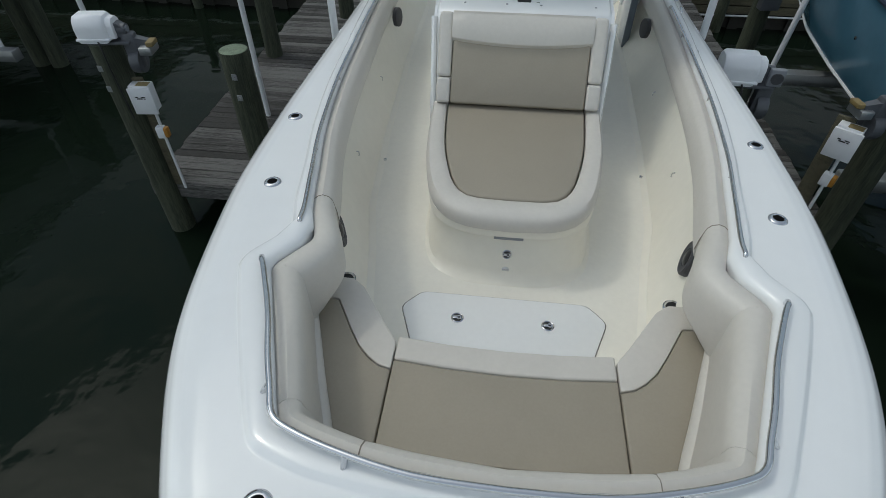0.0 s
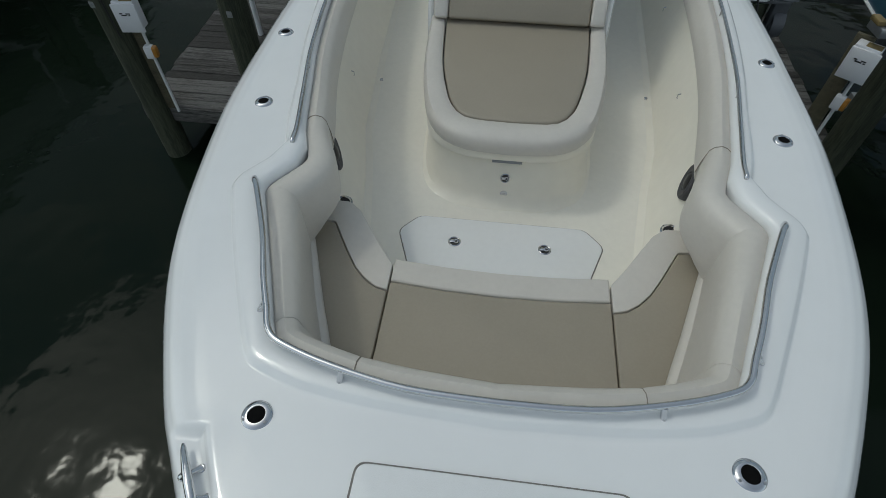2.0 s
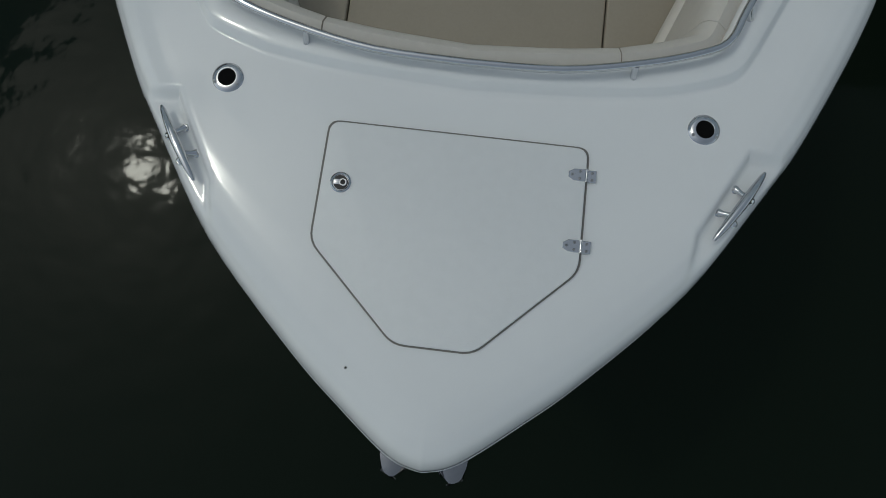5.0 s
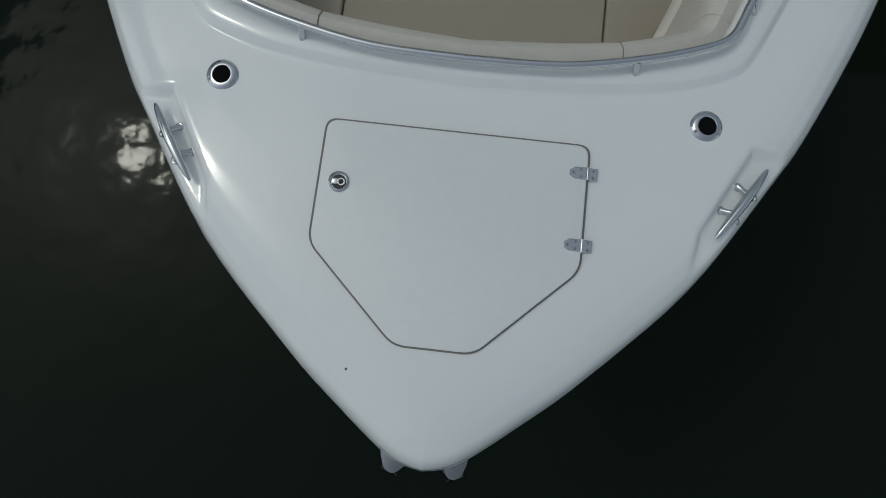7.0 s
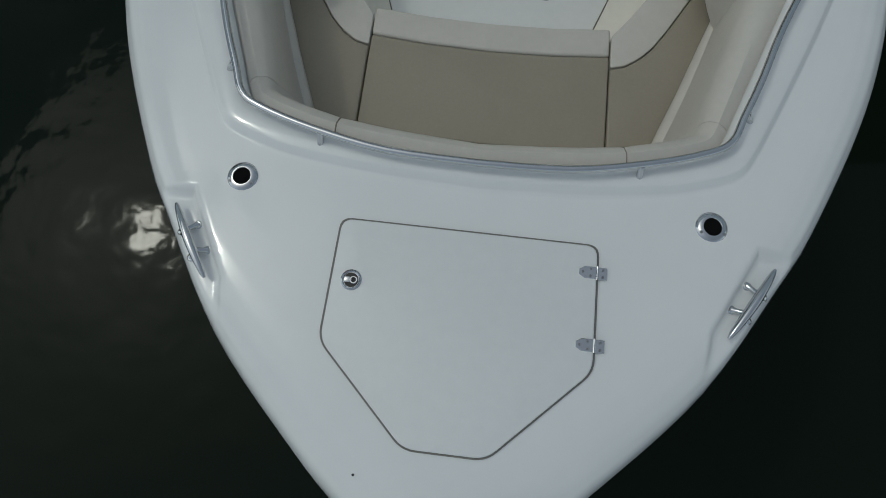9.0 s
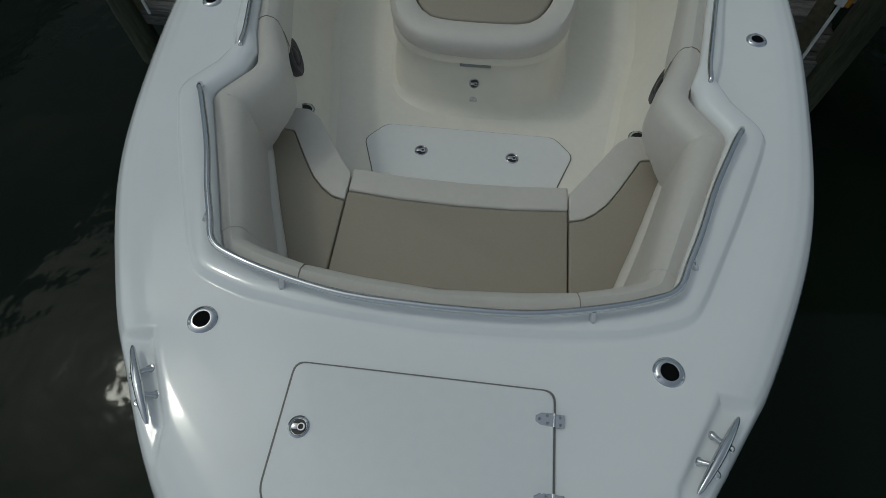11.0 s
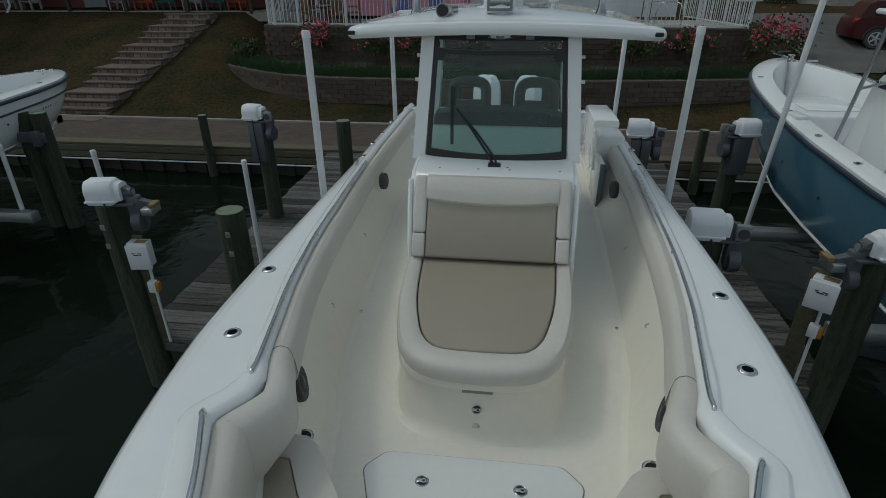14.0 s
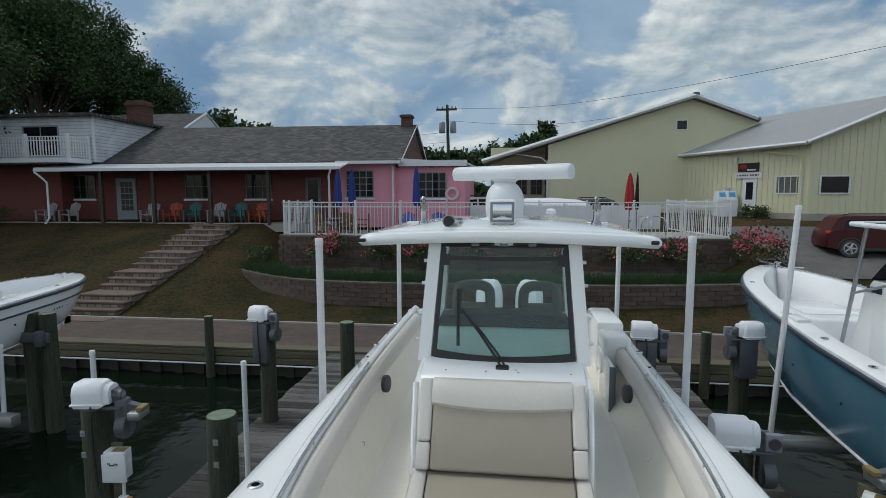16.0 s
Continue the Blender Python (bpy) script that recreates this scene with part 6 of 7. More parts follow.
slab("roof", [(10.54, 34.5, 8.62), (14.2, 34.5, 7.25), (20, 60, 5.5), (10.54, 60, 8.62)], 0.14, GREYROOF, shed)
part("rake_trim", tube(B(), [(-1.72, 34.45, 4.9), (10.54, 34.45, 8.55)], 0.13, 4), TRIMW, shed, "pale rake trim")
part("rake_trim", tube(B(), [(10.54, 34.45, 8.55), (14.0, 34.45, 7.2)], 0.11, 4), TRIMW, shed)
part("ridge_cap", box(B(), 10.45, 10.75, 34.4, 34.7, 8.5, 8.72), DGREY, shed, smooth=False)
window(9.75, 10.3, 6.7, 7.2, 35.0, shed, 1, 1, TRIMW, False)
window(0.4, 1.1, 2.9, 4.0, 38.0, shed, 2, 2, GREY, False)
window(1.4, 2.1, 2.9, 4.0, 38.0, shed, 2, 2, GREY, False)
part("downspout", tube(B(), [(0.3, 35.4, 5.4), (1.9, 34.9, 5.1), (2.25, 34.9, 4.8), (2.25, 34.9, 1.5)], 0.05, 6), TRIMW, shed)

off = thing("marina_office", (15, 32, 1.6), "cream-yellow metal marina office with grey roof", "building", "boat sheds")
FA, FB = Vector((10.2, 35.2)), Vector((13.95, 28.6))
FE = (FB - FA).normalized()
FN = Vector((-FE.y, FE.x)) * -1
FN = FN if FN.x < 0 else -FN
FM = Matrix(((FE.x, -FN.x, 0, FA.x), (FE.y, -FN.y, 0, FA.y), (0, 0, 1, 0), (0, 0, 0, 1)))
FL = (FB - FA).length


def on_face(name, s0, s1, d0, d1, z0, z1, m, parent=off, label="", bev=0.0):
    """A box on the side wall of the office: s along it, d out of it (negative is out)."""
    return part(name, box(B(), s0, s1, d0, d1, z0, z1, bev, m=FM), m, parent, label, smooth=False)


wl = on_face("wall", 0, FL, 0, 0.3, 1.95, 5.25, YEL, label="ribbed cream-yellow side wall")
b = B()
for k in range(25):
    box(b, 0.1 + k * 0.3, 0.135 + k * 0.3, -0.025, 0.0, 1.95, 5.2, m=FM)
part("wall_ribs", b, YEL, wl, smooth=False, kind="stuff")
on_face("foundation", -0.02, FL + 0.02, -0.03, 0.3, 1.2, 1.97, CONC, label="grey block foundation")
wr = upright("wall", [(13.95, 1.95), (24, 1.95), (24, 5.25), (18.9, 7.4), (13.95, 5.25)], 28.6, 28.9, YEL, off, "ribbed cream-yellow gable wall")
b = B()
for k in range(30):
    x = 14.1 + k * 0.3
    box(b, x, x + 0.035, 28.575, 28.6, 1.95, min(5.25 + (x - 13.95) * 0.47, 7.5))
part("wall_ribs", b, YEL, wr, smooth=False, kind="stuff")
upright("foundation", [(13.95, 1.2), (24, 1.2), (24, 1.97), (13.95, 1.97)], 28.56, 28.9, CONC, off)
slab("roof", [(13.55, 28.2, 5.32), (9.85, 35.3, 5.22), (14.6, 37.5, 7.5), (18.9, 28.2, 7.62)], 0.12, GREYROOF, off, "pale grey metal roof")
slab("roof", [(18.9, 28.2, 7.62), (14.6, 37.5, 7.5), (26, 37, 5.2), (24.5, 28.2, 5.2)], 0.12, GREYROOF, off)
for u in (0.3, 0.68):
    E0, E1, R0, R1 = Vector((13.55, 28.2, 5.32)), Vector((9.85, 35.3, 5.22)), Vector((18.9, 28.2, 7.62)), Vector((14.6, 37.5, 7.5))
    at = lambda a, c: E0.lerp(E1, a).lerp(R0.lerp(R1, a), c) + Vector((0, 0, 0.015))
    slab("skylight", [at(u, 0.25), at(u + 0.09, 0.25), at(u + 0.09, 0.8), at(u, 0.8)], 0.01, GREY, off, "grey translucent roof strip")
part("gutter", tube(B(), [(13.5, 28.15, 5.24), (9.8, 35.3, 5.14)], 0.09, 4), TRIMW, off)
part("rake_trim", tube(B(), [(13.55, 28.15, 5.26), (18.9, 28.15, 7.55)], 0.10, 4), TRIMW, off)
for s0, s1, n in ((6.02, 7.22, 1),):
    p = on_face("window", s0, s1, -0.02, -0.01, 2.95, 3.72, mat("grey_window_glass", (0.10, 0.12, 0.12, 1), 0.15, var=0.3), label="pale window with white frame")
    for a in ((s0 - 0.07, s0, 2.88, 3.79), (s1, s1 + 0.07, 2.88, 3.79), (s0, s1, 2.88, 2.95), (s0, s1, 3.72, 3.79)):
        on_face("frame", a[0], a[1], -0.05, -0.003, a[2], a[3], TRIMW, p)
window(14.45, 15.65, 2.95, 3.70, 28.575, off, 1, 1, TRIMW, False, 0.07)
d = on_face("door", 4.15, 4.95, -0.04, 0.0, 1.97, 3.68, TRIMW, label="white office door with glass")
on_face("pane", 4.35, 4.75, -0.05, -0.041, 2.6, 3.5, PANE, d)
sg = on_face("sign_board", 3.85, 5.03, -0.08, -0.026, 4.04, 4.50, BLACK, label="dark sign board with red emblem")
on_face("emblem", 3.95, 4.35, -0.085, -0.081, 4.22, 4.42, REDF, sg)
on_face("emblem", 4.4, 4.9, -0.085, -0.081, 4.10, 4.18, TRIMW, sg)
sg = on_face("sign_board", 3.70, 5.22, -0.08, -0.026, 3.72, 4.0, TRIMW, label="white sign board with a line of dark bars")
for k in range(9):
    on_face("sign_bar", 3.80 + k * 0.15, 3.80 + k * 0.15 + (0.11 if k % 4 else 0.06), -0.085, -0.081, 3.82, 3.91, DGREY, sg)
part("downspout", tube(B(), [(12.7, 30.2, 5.0), (13.55, 28.9, 4.7), (13.6, 28.75, 4.5), (13.6, 28.75, 2.0), (13.4, 28.6, 1.75)], 0.04, 6), YEL, off)
on_face("wall_lamp", 3.72, 3.86, -0.25, -0.02, 4.62, 4.78, TRIMW, bev=0.02)
ice = thing("ice_chest", (11.9, 31.9, 1.5), "white outdoor ice chest with blue doors", "ice chest")
part("cabinet", loft(B(), [[(10.95, 31.4, 1.5), (11.95, 31.4, 1.5), (11.95, 32.1, 1.5), (10.95, 32.1, 1.5)], [(10.95, 31.4, 2.55), (11.95, 31.4, 2.55), (11.95, 32.1, 2.55), (10.95, 32.1, 2.55)], [(11.0, 31.7, 3.05), (11.95, 31.7, 3.05), (11.95, 32.1, 3.05), (11.0, 32.1, 3.05)]], caps=True), WPLAST, ice, smooth=False)
ICEB = mat("ice_blue_panel", (0.09, 0.30, 0.50, 1), 0.4)
for x in (10.99, 11.48):
    dd = part("chest_door", loft(B(), [[(x, 31.38, 2.57), (x + 0.44, 31.38, 2.57), (x + 0.44, 31.42, 2.57), (x, 31.42, 2.57)], [(x + 0.03, 31.66, 3.02), (x + 0.44, 31.66, 3.02), (x + 0.44, 31.70, 3.02), (x + 0.03, 31.70, 3.02)]], caps=True), TRIMW, ice, "white sloping door with blue panel", smooth=False)
    part("panel", loft(B(), [[(x + 0.06, 31.475, 2.75), (x + 0.38, 31.475, 2.75), (x + 0.38, 31.49, 2.74), (x + 0.06, 31.49, 2.74)], [(x + 0.08, 31.615, 2.98), (x + 0.38, 31.615, 2.98), (x + 0.38, 31.63, 2.97), (x + 0.08, 31.63, 2.97)]], caps=True), ICEB, dd, "blue panel", smooth=False)
sb = part("sign_board", box(B(), 11.38, 11.86, 31.9, 31.95, 3.06, 3.24, 0.01), TRIMW, ice, smooth=False)
fc = bpy.data.curves.new("lettering", 'FONT')
fc.body = "ICE"
fc.size = 0.19
fc.extrude = 0.004
fc.align_x = 'CENTER'
fo = new("lettering", fc)
fo.data.materials.append(mat("red_brown_lettering", (0.25, 0.04, 0.04, 1), 0.5))
fo.rotation_euler = (radians(90), 0, 0)
fo.location = Vector((11.62, 31.893, 3.085)) - ORG[ice]
fo.parent = ice
bush(12.3, 30.2, 1.3, 0.7, 1.0, 0, "clipped dark green shrub by the office", "shrubs")
bush(-24.5, 24.3, 1.3, 0.9, 1.1, 0, "dark clipped shrub by the porch", "shrubs")
bush(-26.5, 24.3, 1.3, 0.9, 1.2, 0, "dark clipped shrub by the porch", "shrubs")

# ---- drive, car ----
b = loft(B(), [[(x, y, gz(x, y) + 0.035) for x in (9.6, 10.5, 12, 14, 16, 19, 24, 34)] for y in (20.4, 21, 21.6, 22.4, 23.5, 25.0)], ringclosed=False)
solid("gravel_drive", b, GRAVEL, "grey gravel drive beside the terrace", kind="structure")
b = loft(B(), [[(x, y, gz(x, y) + 0.04) for x in (8.9, 10.5, 12, 14, 16, 19, 24, 60)] for y in (25.0, 25.8, 26.8)], ringclosed=False)
solid("road", b, ASPH, "grey tarmac lane to the office", kind="structure")
CARRED = mat("dark_red_car_paint", (0.05, 0.003, 0.005, 1), 0.3, var=0.05, scale=1, fine=9, coat=0.0, spec=0.3)
car = thing("red_car", (11.35, 22.1, 0.66), "dark red estate car parked on the gravel", "car")
CX, CY, CZ = 11.35, 22.1, 0.66


def car_ring(pts, y, k=1.0):
    return [(CX + x, CY + y, CZ + z) for x, z in pts]


side = [(0.05, 0.35), (0.0, 0.62), (0.06, 0.95), (0.16, 1.05), (0.95, 1.08), (2.9, 1.06), (3.7, 0.98), (4.35, 0.86), (4.48, 0.6), (4.45, 0.32), (3.9, 0.25), (0.6, 0.25)]
b = B()
loft(b, [car_ring([(2.2 + (x - 2.2) * 0.97, z) for x, z in side], 0.04), car_ring(side, 0.14), car_ring(side, 1.62), car_ring([(2.2 + (x - 2.2) * 0.97, z) for x, z in side], 1.74)], caps=True)
body = part("body", b, CARRED, car, "glossy dark red bodywork")
roofp = [(0.16, 1.04), (0.42, 1.50), (0.62, 1.60), (2.1, 1.63), (2.55, 1.55), (3.25, 1.06)]
b = B()
loft(b, [car_ring(roofp, 0.10), car_ring([(x, z if z < 1.1 else z) for x, z in roofp], 0.26), car_ring(roofp, 1.5), car_ring(roofp, 1.66)], caps=True)
for v in b.verts:
    if v.co.z > CZ + 1.3:
        v.co.y = CY + 0.89 + (v.co.y - CY - 0.89) * 0.86
part("cabin", b, CARRED, car)
for pts in ([(0.62, 1.12), (0.72, 1.46), (1.35, 1.50), (1.38, 1.11)], [(1.46, 1.11), (1.44, 1.50), (2.2, 1.52), (2.28, 1.11)], [(2.36, 1.11), (2.30, 1.50), (2.5, 1.47), (3.0, 1.10)]):
    b = B()
    loft(b, [[(CX + x, CY + 0.085 + (z - 1.1) * 0.28, CZ + z) for x, z in pts], [(CX + x, CY + 0.10 + (z - 1.1) * 0.28, CZ + z) for x, z in pts]], caps=True)
    part("side_window", b, PANE, car, "dark side glass", smooth=False)
for x in (0.85, 3.55):
    wh = part("wheel", cyl(B(), (CX + x, CY + 0.02, CZ + 0.33), (CX + x, CY + 0.24, CZ + 0.33), 0.335, 28), RUBBER, car, "black tyre with alloy rim")
    b = cyl(B(), (CX + x, CY + 0.0, CZ + 0.33), (CX + x, CY + 0.03, CZ + 0.33), 0.06, 12)
    for k in range(5):
        a = 2 * math.pi * k / 5
        tube(b, [(CX + x, CY + 0.012, CZ + 0.33), (CX + x + 0.21 * math.cos(a), CY + 0.012, CZ + 0.33 + 0.21 * math.sin(a))], [0.05, 0.03], 6)
    tube(b, [(CX + x + 0.22 * math.cos(a), CY + 0.012, CZ + 0.33 + 0.22 * math.sin(a)) for a in (2 * math.pi * k / 24 for k in range(24))], 0.02, 6, closed=True)
    part("rim", b, ALU, wh, "silver alloy rim")
    part("wheel", cyl(B(), (CX + x, CY + 1.55, CZ + 0.33), (CX + x, CY + 1.76, CZ + 0.33), 0.335, 20), RUBBER, car)
    part("wheel_arch", tube(B(), [(CX + x + 0.40 * math.cos(a), CY + 0.05, CZ + 0.33 + 0.40 * math.sin(a)) for a in (math.pi * k / 12 for k in range(13))], 0.04, 6), BLACK, car)
part("roof_rail", tube(B(), [(CX + 0.6, CY + 0.26, CZ + 1.64), (CX + 0.8, CY + 0.26, CZ + 1.70), (CX + 2.1, CY + 0.26, CZ + 1.71), (CX + 2.3, CY + 0.26, CZ + 1.64)], 0.02, 6), BLACK, car)
part("tail_light", box(B(), CX - 0.005, CX + 0.22, CY + 0.05, CY + 0.16, CZ + 0.88, CZ + 1.03, 0.02), mat("red_lens", (0.45, 0.02, 0.01, 1), 0.2), car, "red tail light")
part("door_mirror", box(B(), CX + 2.75, CX + 2.92, CY - 0.12, CY + 0.06, CZ + 1.08, CZ + 1.22, 0.03), CARRED, car)
part("sill", box(B(), CX + 1.2, CX + 3.2, CY + 0.03, CY + 0.1, CZ + 0.22, CZ + 0.36, 0.02), BLACK, car)
car.rotation_euler = (0, 0, radians(-9))
car.scale = (0.9, 0.9, 0.9)
# parked vehicles behind the vinyl fence
for x, y, z, m, lab in ((-1.4, 30.5, 1.12, WPLAST, "white car behind the fence"), (4.6, 31.0, 1.0, DGREY, "dark car with roof rack behind the fence")):
    t = thing("parked_car", (x, y, z), lab, "car", "parked cars")
    rings = [[(x + a * k, y + dy, z + c) for a, c in ((-1.9, 0.3), (-1.95, 0.9), (-1.5, 1.05), (-1.1, 1.55), (-0.9, 1.62), (0.7, 1.64), (0.95, 1.58), (1.5, 1.08), (1.95, 0.95), (1.95, 0.3))] for dy, k in ((0, 0.97), (0.12, 1.0), (1.6, 1.0), (1.72, 0.97))]
    part("body", loft(B(), rings, caps=True), m, t, smooth=False)
    for pane in ([(-1.25, 1.12), (-1.02, 1.46), (-0.35, 1.52), (-0.35, 1.12)], [(-0.27, 1.12), (-0.27, 1.52), (0.62, 1.52), (1.15, 1.14)]):
        part("side_window", loft(B(), [[(x + a, y - 0.012 + dy, z + c) for a, c in pane] for dy in (0, 0.02)], caps=True), PANE, t, "dark side glass", smooth=False)
    for dy in (0.2, 1.5):
        part("roof_rail", tube(B(), [(x - 0.8, y + dy, z + 1.62), (x - 0.7, y + dy, z + 1.71), (x + 0.5, y + dy, z + 1.72), (x + 0.65, y + dy, z + 1.64)], 0.025, 6), BLACK, t)
    for sx in (-1.25, 1.25):
        part("wheel", cyl(B(), (x + sx, y - 0.02, z + 0.32), (x + sx, y + 0.2, z + 0.32), 0.32, 16), RUBBER, t)
t = thing("covered_boat", (1.9, 30.2, 1.3), "white small boat lying upside down behind the fence", "boat")
rings = [[(1.9 + u, 30.2 + 0.75 * w * math.cos(a), 2.0 + 0.72 * h * math.sin(a)) for a in (math.pi * k / 10 for k in range(11))] for u, w, h in ((-2.1, 0.05, 0.35), (-1.8, 0.4, 0.75), (-1.0, 0.85, 0.97), (0.3, 1.0, 1.0), (1.6, 0.95, 0.86), (2.1, 0.85, 0.70))]
part("hull", loft(B(), rings, caps=True, ringclosed=False), WPLAST, t)
part("trestle", box(B(), 0.8, 3.0, 29.9, 30.5, 1.3, 2.02, 0.02), DGREY, t)

# ---- neighbouring boats on their lifts ----


def small_boat(xc, ytip, beam, length, sheer, depth, prof, hullm, label, console=True):
    """A boat with its bow towards the shore; sheer gives the deck's height by the distance from the bow."""
    zt = sheer[0][1]
    t = thing("moored_boat", (xc, ytip - length / 2, zt - 2.2), label, "boat", "neighbouring boats")
    half = [(p[0] * beam, p[1]) for p in resample(smoothline(prof + [(1.0, length)], 5), 60)]

    def Z(d):
        return interp(d, sheer)

    def X(d):
        return interp(d, [(p[1], p[0]) for p in half])
    dk, hl, ru = [], [], []
    for x, d in half:
        f = max(0, 1 - d / 3.5)
        w = min(x, 0.27)
        dk.append([(x, ytip - d, Z(d) - 0.06), (x, ytip - d, Z(d) - 0.02), (x - 0.03 * (x > 0.05), ytip - d - 0.03 * f, Z(d)), (max(0, x - w * 0.75), ytip - d - 0.24 * f, Z(d) + 0.015),
                   (max(0, x - w), ytip - d - 0.32 * f, Z(d) + 0.012), (max(0, x - w - 0.015), ytip - d - 0.34 * f, Z(d) - 0.03), (max(0, x - w - 0.10), ytip - d - 0.40 * f, Z(d) - 0.42), (max(0, x - w - 0.16), ytip - d - 0.44 * f, Z(d) - 0.75)])
        hl.append([(x, ytip - d, Z(d) - 0.10), (x * 0.985, ytip - d - 0.08 * f, Z(d) - 0.30), (x * 0.92, ytip - d - 0.30 * f, Z(d) - depth * 0.45), (x * (0.86 - 0.12 * f), ytip - d - 0.52 * f, Z(d) - depth * 0.66),
                   (x * (0.83 - 0.2 * f), ytip - d - 0.60 * f, Z(d) - depth * 0.71), (0, ytip - d - 1.15 * f, Z(d) - depth)])
        ru.append((x + 0.012, ytip - d, Z(d) - 0.085))

    def both(rs):
        return [[(xc - a, b_, c) for a, b_, c in r] for r in rs[:0:-1]] + [[(xc + a, b_, c) for a, b_, c in r] for r in rs]
    part("deck", loft(B(), both(dk), ringclosed=False), GEL, t, "white deck and liner")
    hull = part("hull", loft(B(), both([r[:5] for r in hl]), ringclosed=False), hullm, t)
    part("hull_bottom", loft(B(), both([r[4:] for r in hl]), ringclosed=False), WPLAST, t, "white hull bottom")
    for sx in (-1, 1):
        part("chine_strip", tube(B(), [(xc + sx * r[4][0], r[4][1], r[4][2]) for r in hl], 0.028, 6), WPLAST, t)
    part("rub_rail", tube(B(), [(xc - a, b_, c) for a, b_, c in ru[:0:-1]] + [(xc + a, b_, c) for a, b_, c in ru], 0.034, 8), NAVY, t, "dark rub rail")
    inn = [(max(0, x - 0.40), ytip - d - 0.3) for x, d in half]
    part("sole", prism(B(), [(xc - a, c) for a, c in inn[:0:-1]] + [(xc + a, c) for a, c in inn], zt - 1.15, zt - 0.98), GEL, t, smooth=False)
    for sx in (-1, 1):
        for d in (1.5, 3.4, 4.4, 5.4):
            m = pose(xc + sx * (X(d) - 0.13), ytip - d, Z(d) + 0.014)
            rh = part("rod_holder", lathe(B(), None, [(0.05, 0), (0.05, 0.006), (0.03, 0.012), (0.026, 0.004)], 16, m), STEEL, t, "steel rod holder")
            # black disc in place of the shaded hole
            part("socket", lathe(B(), None, [(0.028, 0.002), (0.028, 0.006), (0.001, 0.006)], 14, m), HOLE_SHADE, rh)
        for d in (2.6, 3.7, 4.9):
            part("drain", lathe(B(), None, [(0.022, 0), (0.022, 0.012), (0.001, 0.014)], 12, look((xc + sx * (X(d) * 0.955), ytip - d - 0.1, Z(d) - depth * 0.36), (xc, ytip - d, Z(d) - depth * 0.40))), STEEL, t)
    if console:
        bs = part("bow_seat", prism(B(), roundpoly([(xc - 0.50, ytip - 1.15), (xc + 0.50, ytip - 1.15), (xc + 0.82, ytip - 2.5), (xc + 0.35, ytip - 2.9), (xc - 0.35, ytip - 2.9), (xc - 0.82, ytip - 2.5)], 0.12), zt - 1.0, zt - 0.52, 0.05, 4), GEL, t, "white moulded bow seat")
        part("lid", prism(B(), roundpoly([(xc - 0.42, ytip - 1.9), (xc + 0.42, ytip - 1.9), (xc + 0.48, ytip - 2.55), (xc - 0.48, ytip - 2.55)], 0.08), zt - 0.52, zt - 0.50, 0.006, 2), GEL, bs)
        part("grab_rail", tube(B(), [(xc + X(d) - 0.30, ytip - d, Z(d) + (0.05 if 0 < k < 6 else 0.0)) for k, d in enumerate((1.6, 1.64, 2.0, 2.4, 2.8, 3.16, 3.2))], 0.014, 8), STEEL, t)
        part("hatch_lid", box(B(), xc - X(3.6) + 0.07, xc - X(3.6) + 0.26, ytip - 3.8, ytip - 3.2, Z(3.5) - 0.02, Z(3.5) + 0.026, 0.004), GEL, t)
        prof_c = [(-3.75, -1.0), (-3.78, -0.62), (-4.0, 0.25), (-4.15, 0.42), (-5.5, 0.46), (-5.6, -1.0)]
        co = part("console", loft(B(), [[(xc + x, ytip + y * k, zt - 0.1 + z) for y, z in prof_c] for x, k in ((-0.50, 1.012), (-0.46, 1.0), (0.46, 1.0), (0.50, 1.012))], caps=True), GEL, t, "white console with a moulded side", smooth=False)
        part("access_door", box(B(), xc - 0.515, xc - 0.498, ytip - 5.25, ytip - 4.25, zt - 0.95, zt + 0.12, 0.006), GEL, co)
        for k, w in enumerate((0.035, 0.06, 0.06, 0.055)):
            part("mark_bar", box(B(), xc - 0.518, xc - 0.505, ytip - 4.12 - k * 0.075 - w * 0.9, ytip - 4.12 - k * 0.075, zt + 0.16, zt + 0.24), NAVY, co)
        part("windscreen", loft(B(), [[(xc - 0.48, ytip - 4.1, zt + 0.30), (xc + 0.48, ytip - 4.1, zt + 0.30)], [(xc - 0.42, ytip - 4.5, zt + 0.78), (xc + 0.42, ytip - 4.5, zt + 0.78)], [(xc - 0.42, ytip - 4.52, zt + 0.78), (xc + 0.42, ytip - 4.52, zt + 0.78)], [(xc - 0.48, ytip - 4.12, zt + 0.30), (xc + 0.48, ytip - 4.12, zt + 0.30)]], ringclosed=False), PANE, t, "dark console windscreen", smooth=False)
        for sx in (-1, 1):
            for dy in (0.0, 1.3):
                part("tower_leg", tube(B(), [(xc + sx * 0.60, ytip - 3.72 - dy, zt - 0.98), (xc + sx * 0.60, ytip - 3.95 - dy, zt + 0.1), (xc + sx * 0.66, ytip - 4.25 - dy * 0.8, zt + 1.05)], 0.028, 8), ALU, t, "aluminium tower leg")
            part("tower_brace", tube(B(), [(xc + sx * 0.60, ytip - 3.95, zt + 0.1), (xc + sx * 0.62, ytip - 5.2, zt + 0.5)], 0.02, 8), ALU, t)
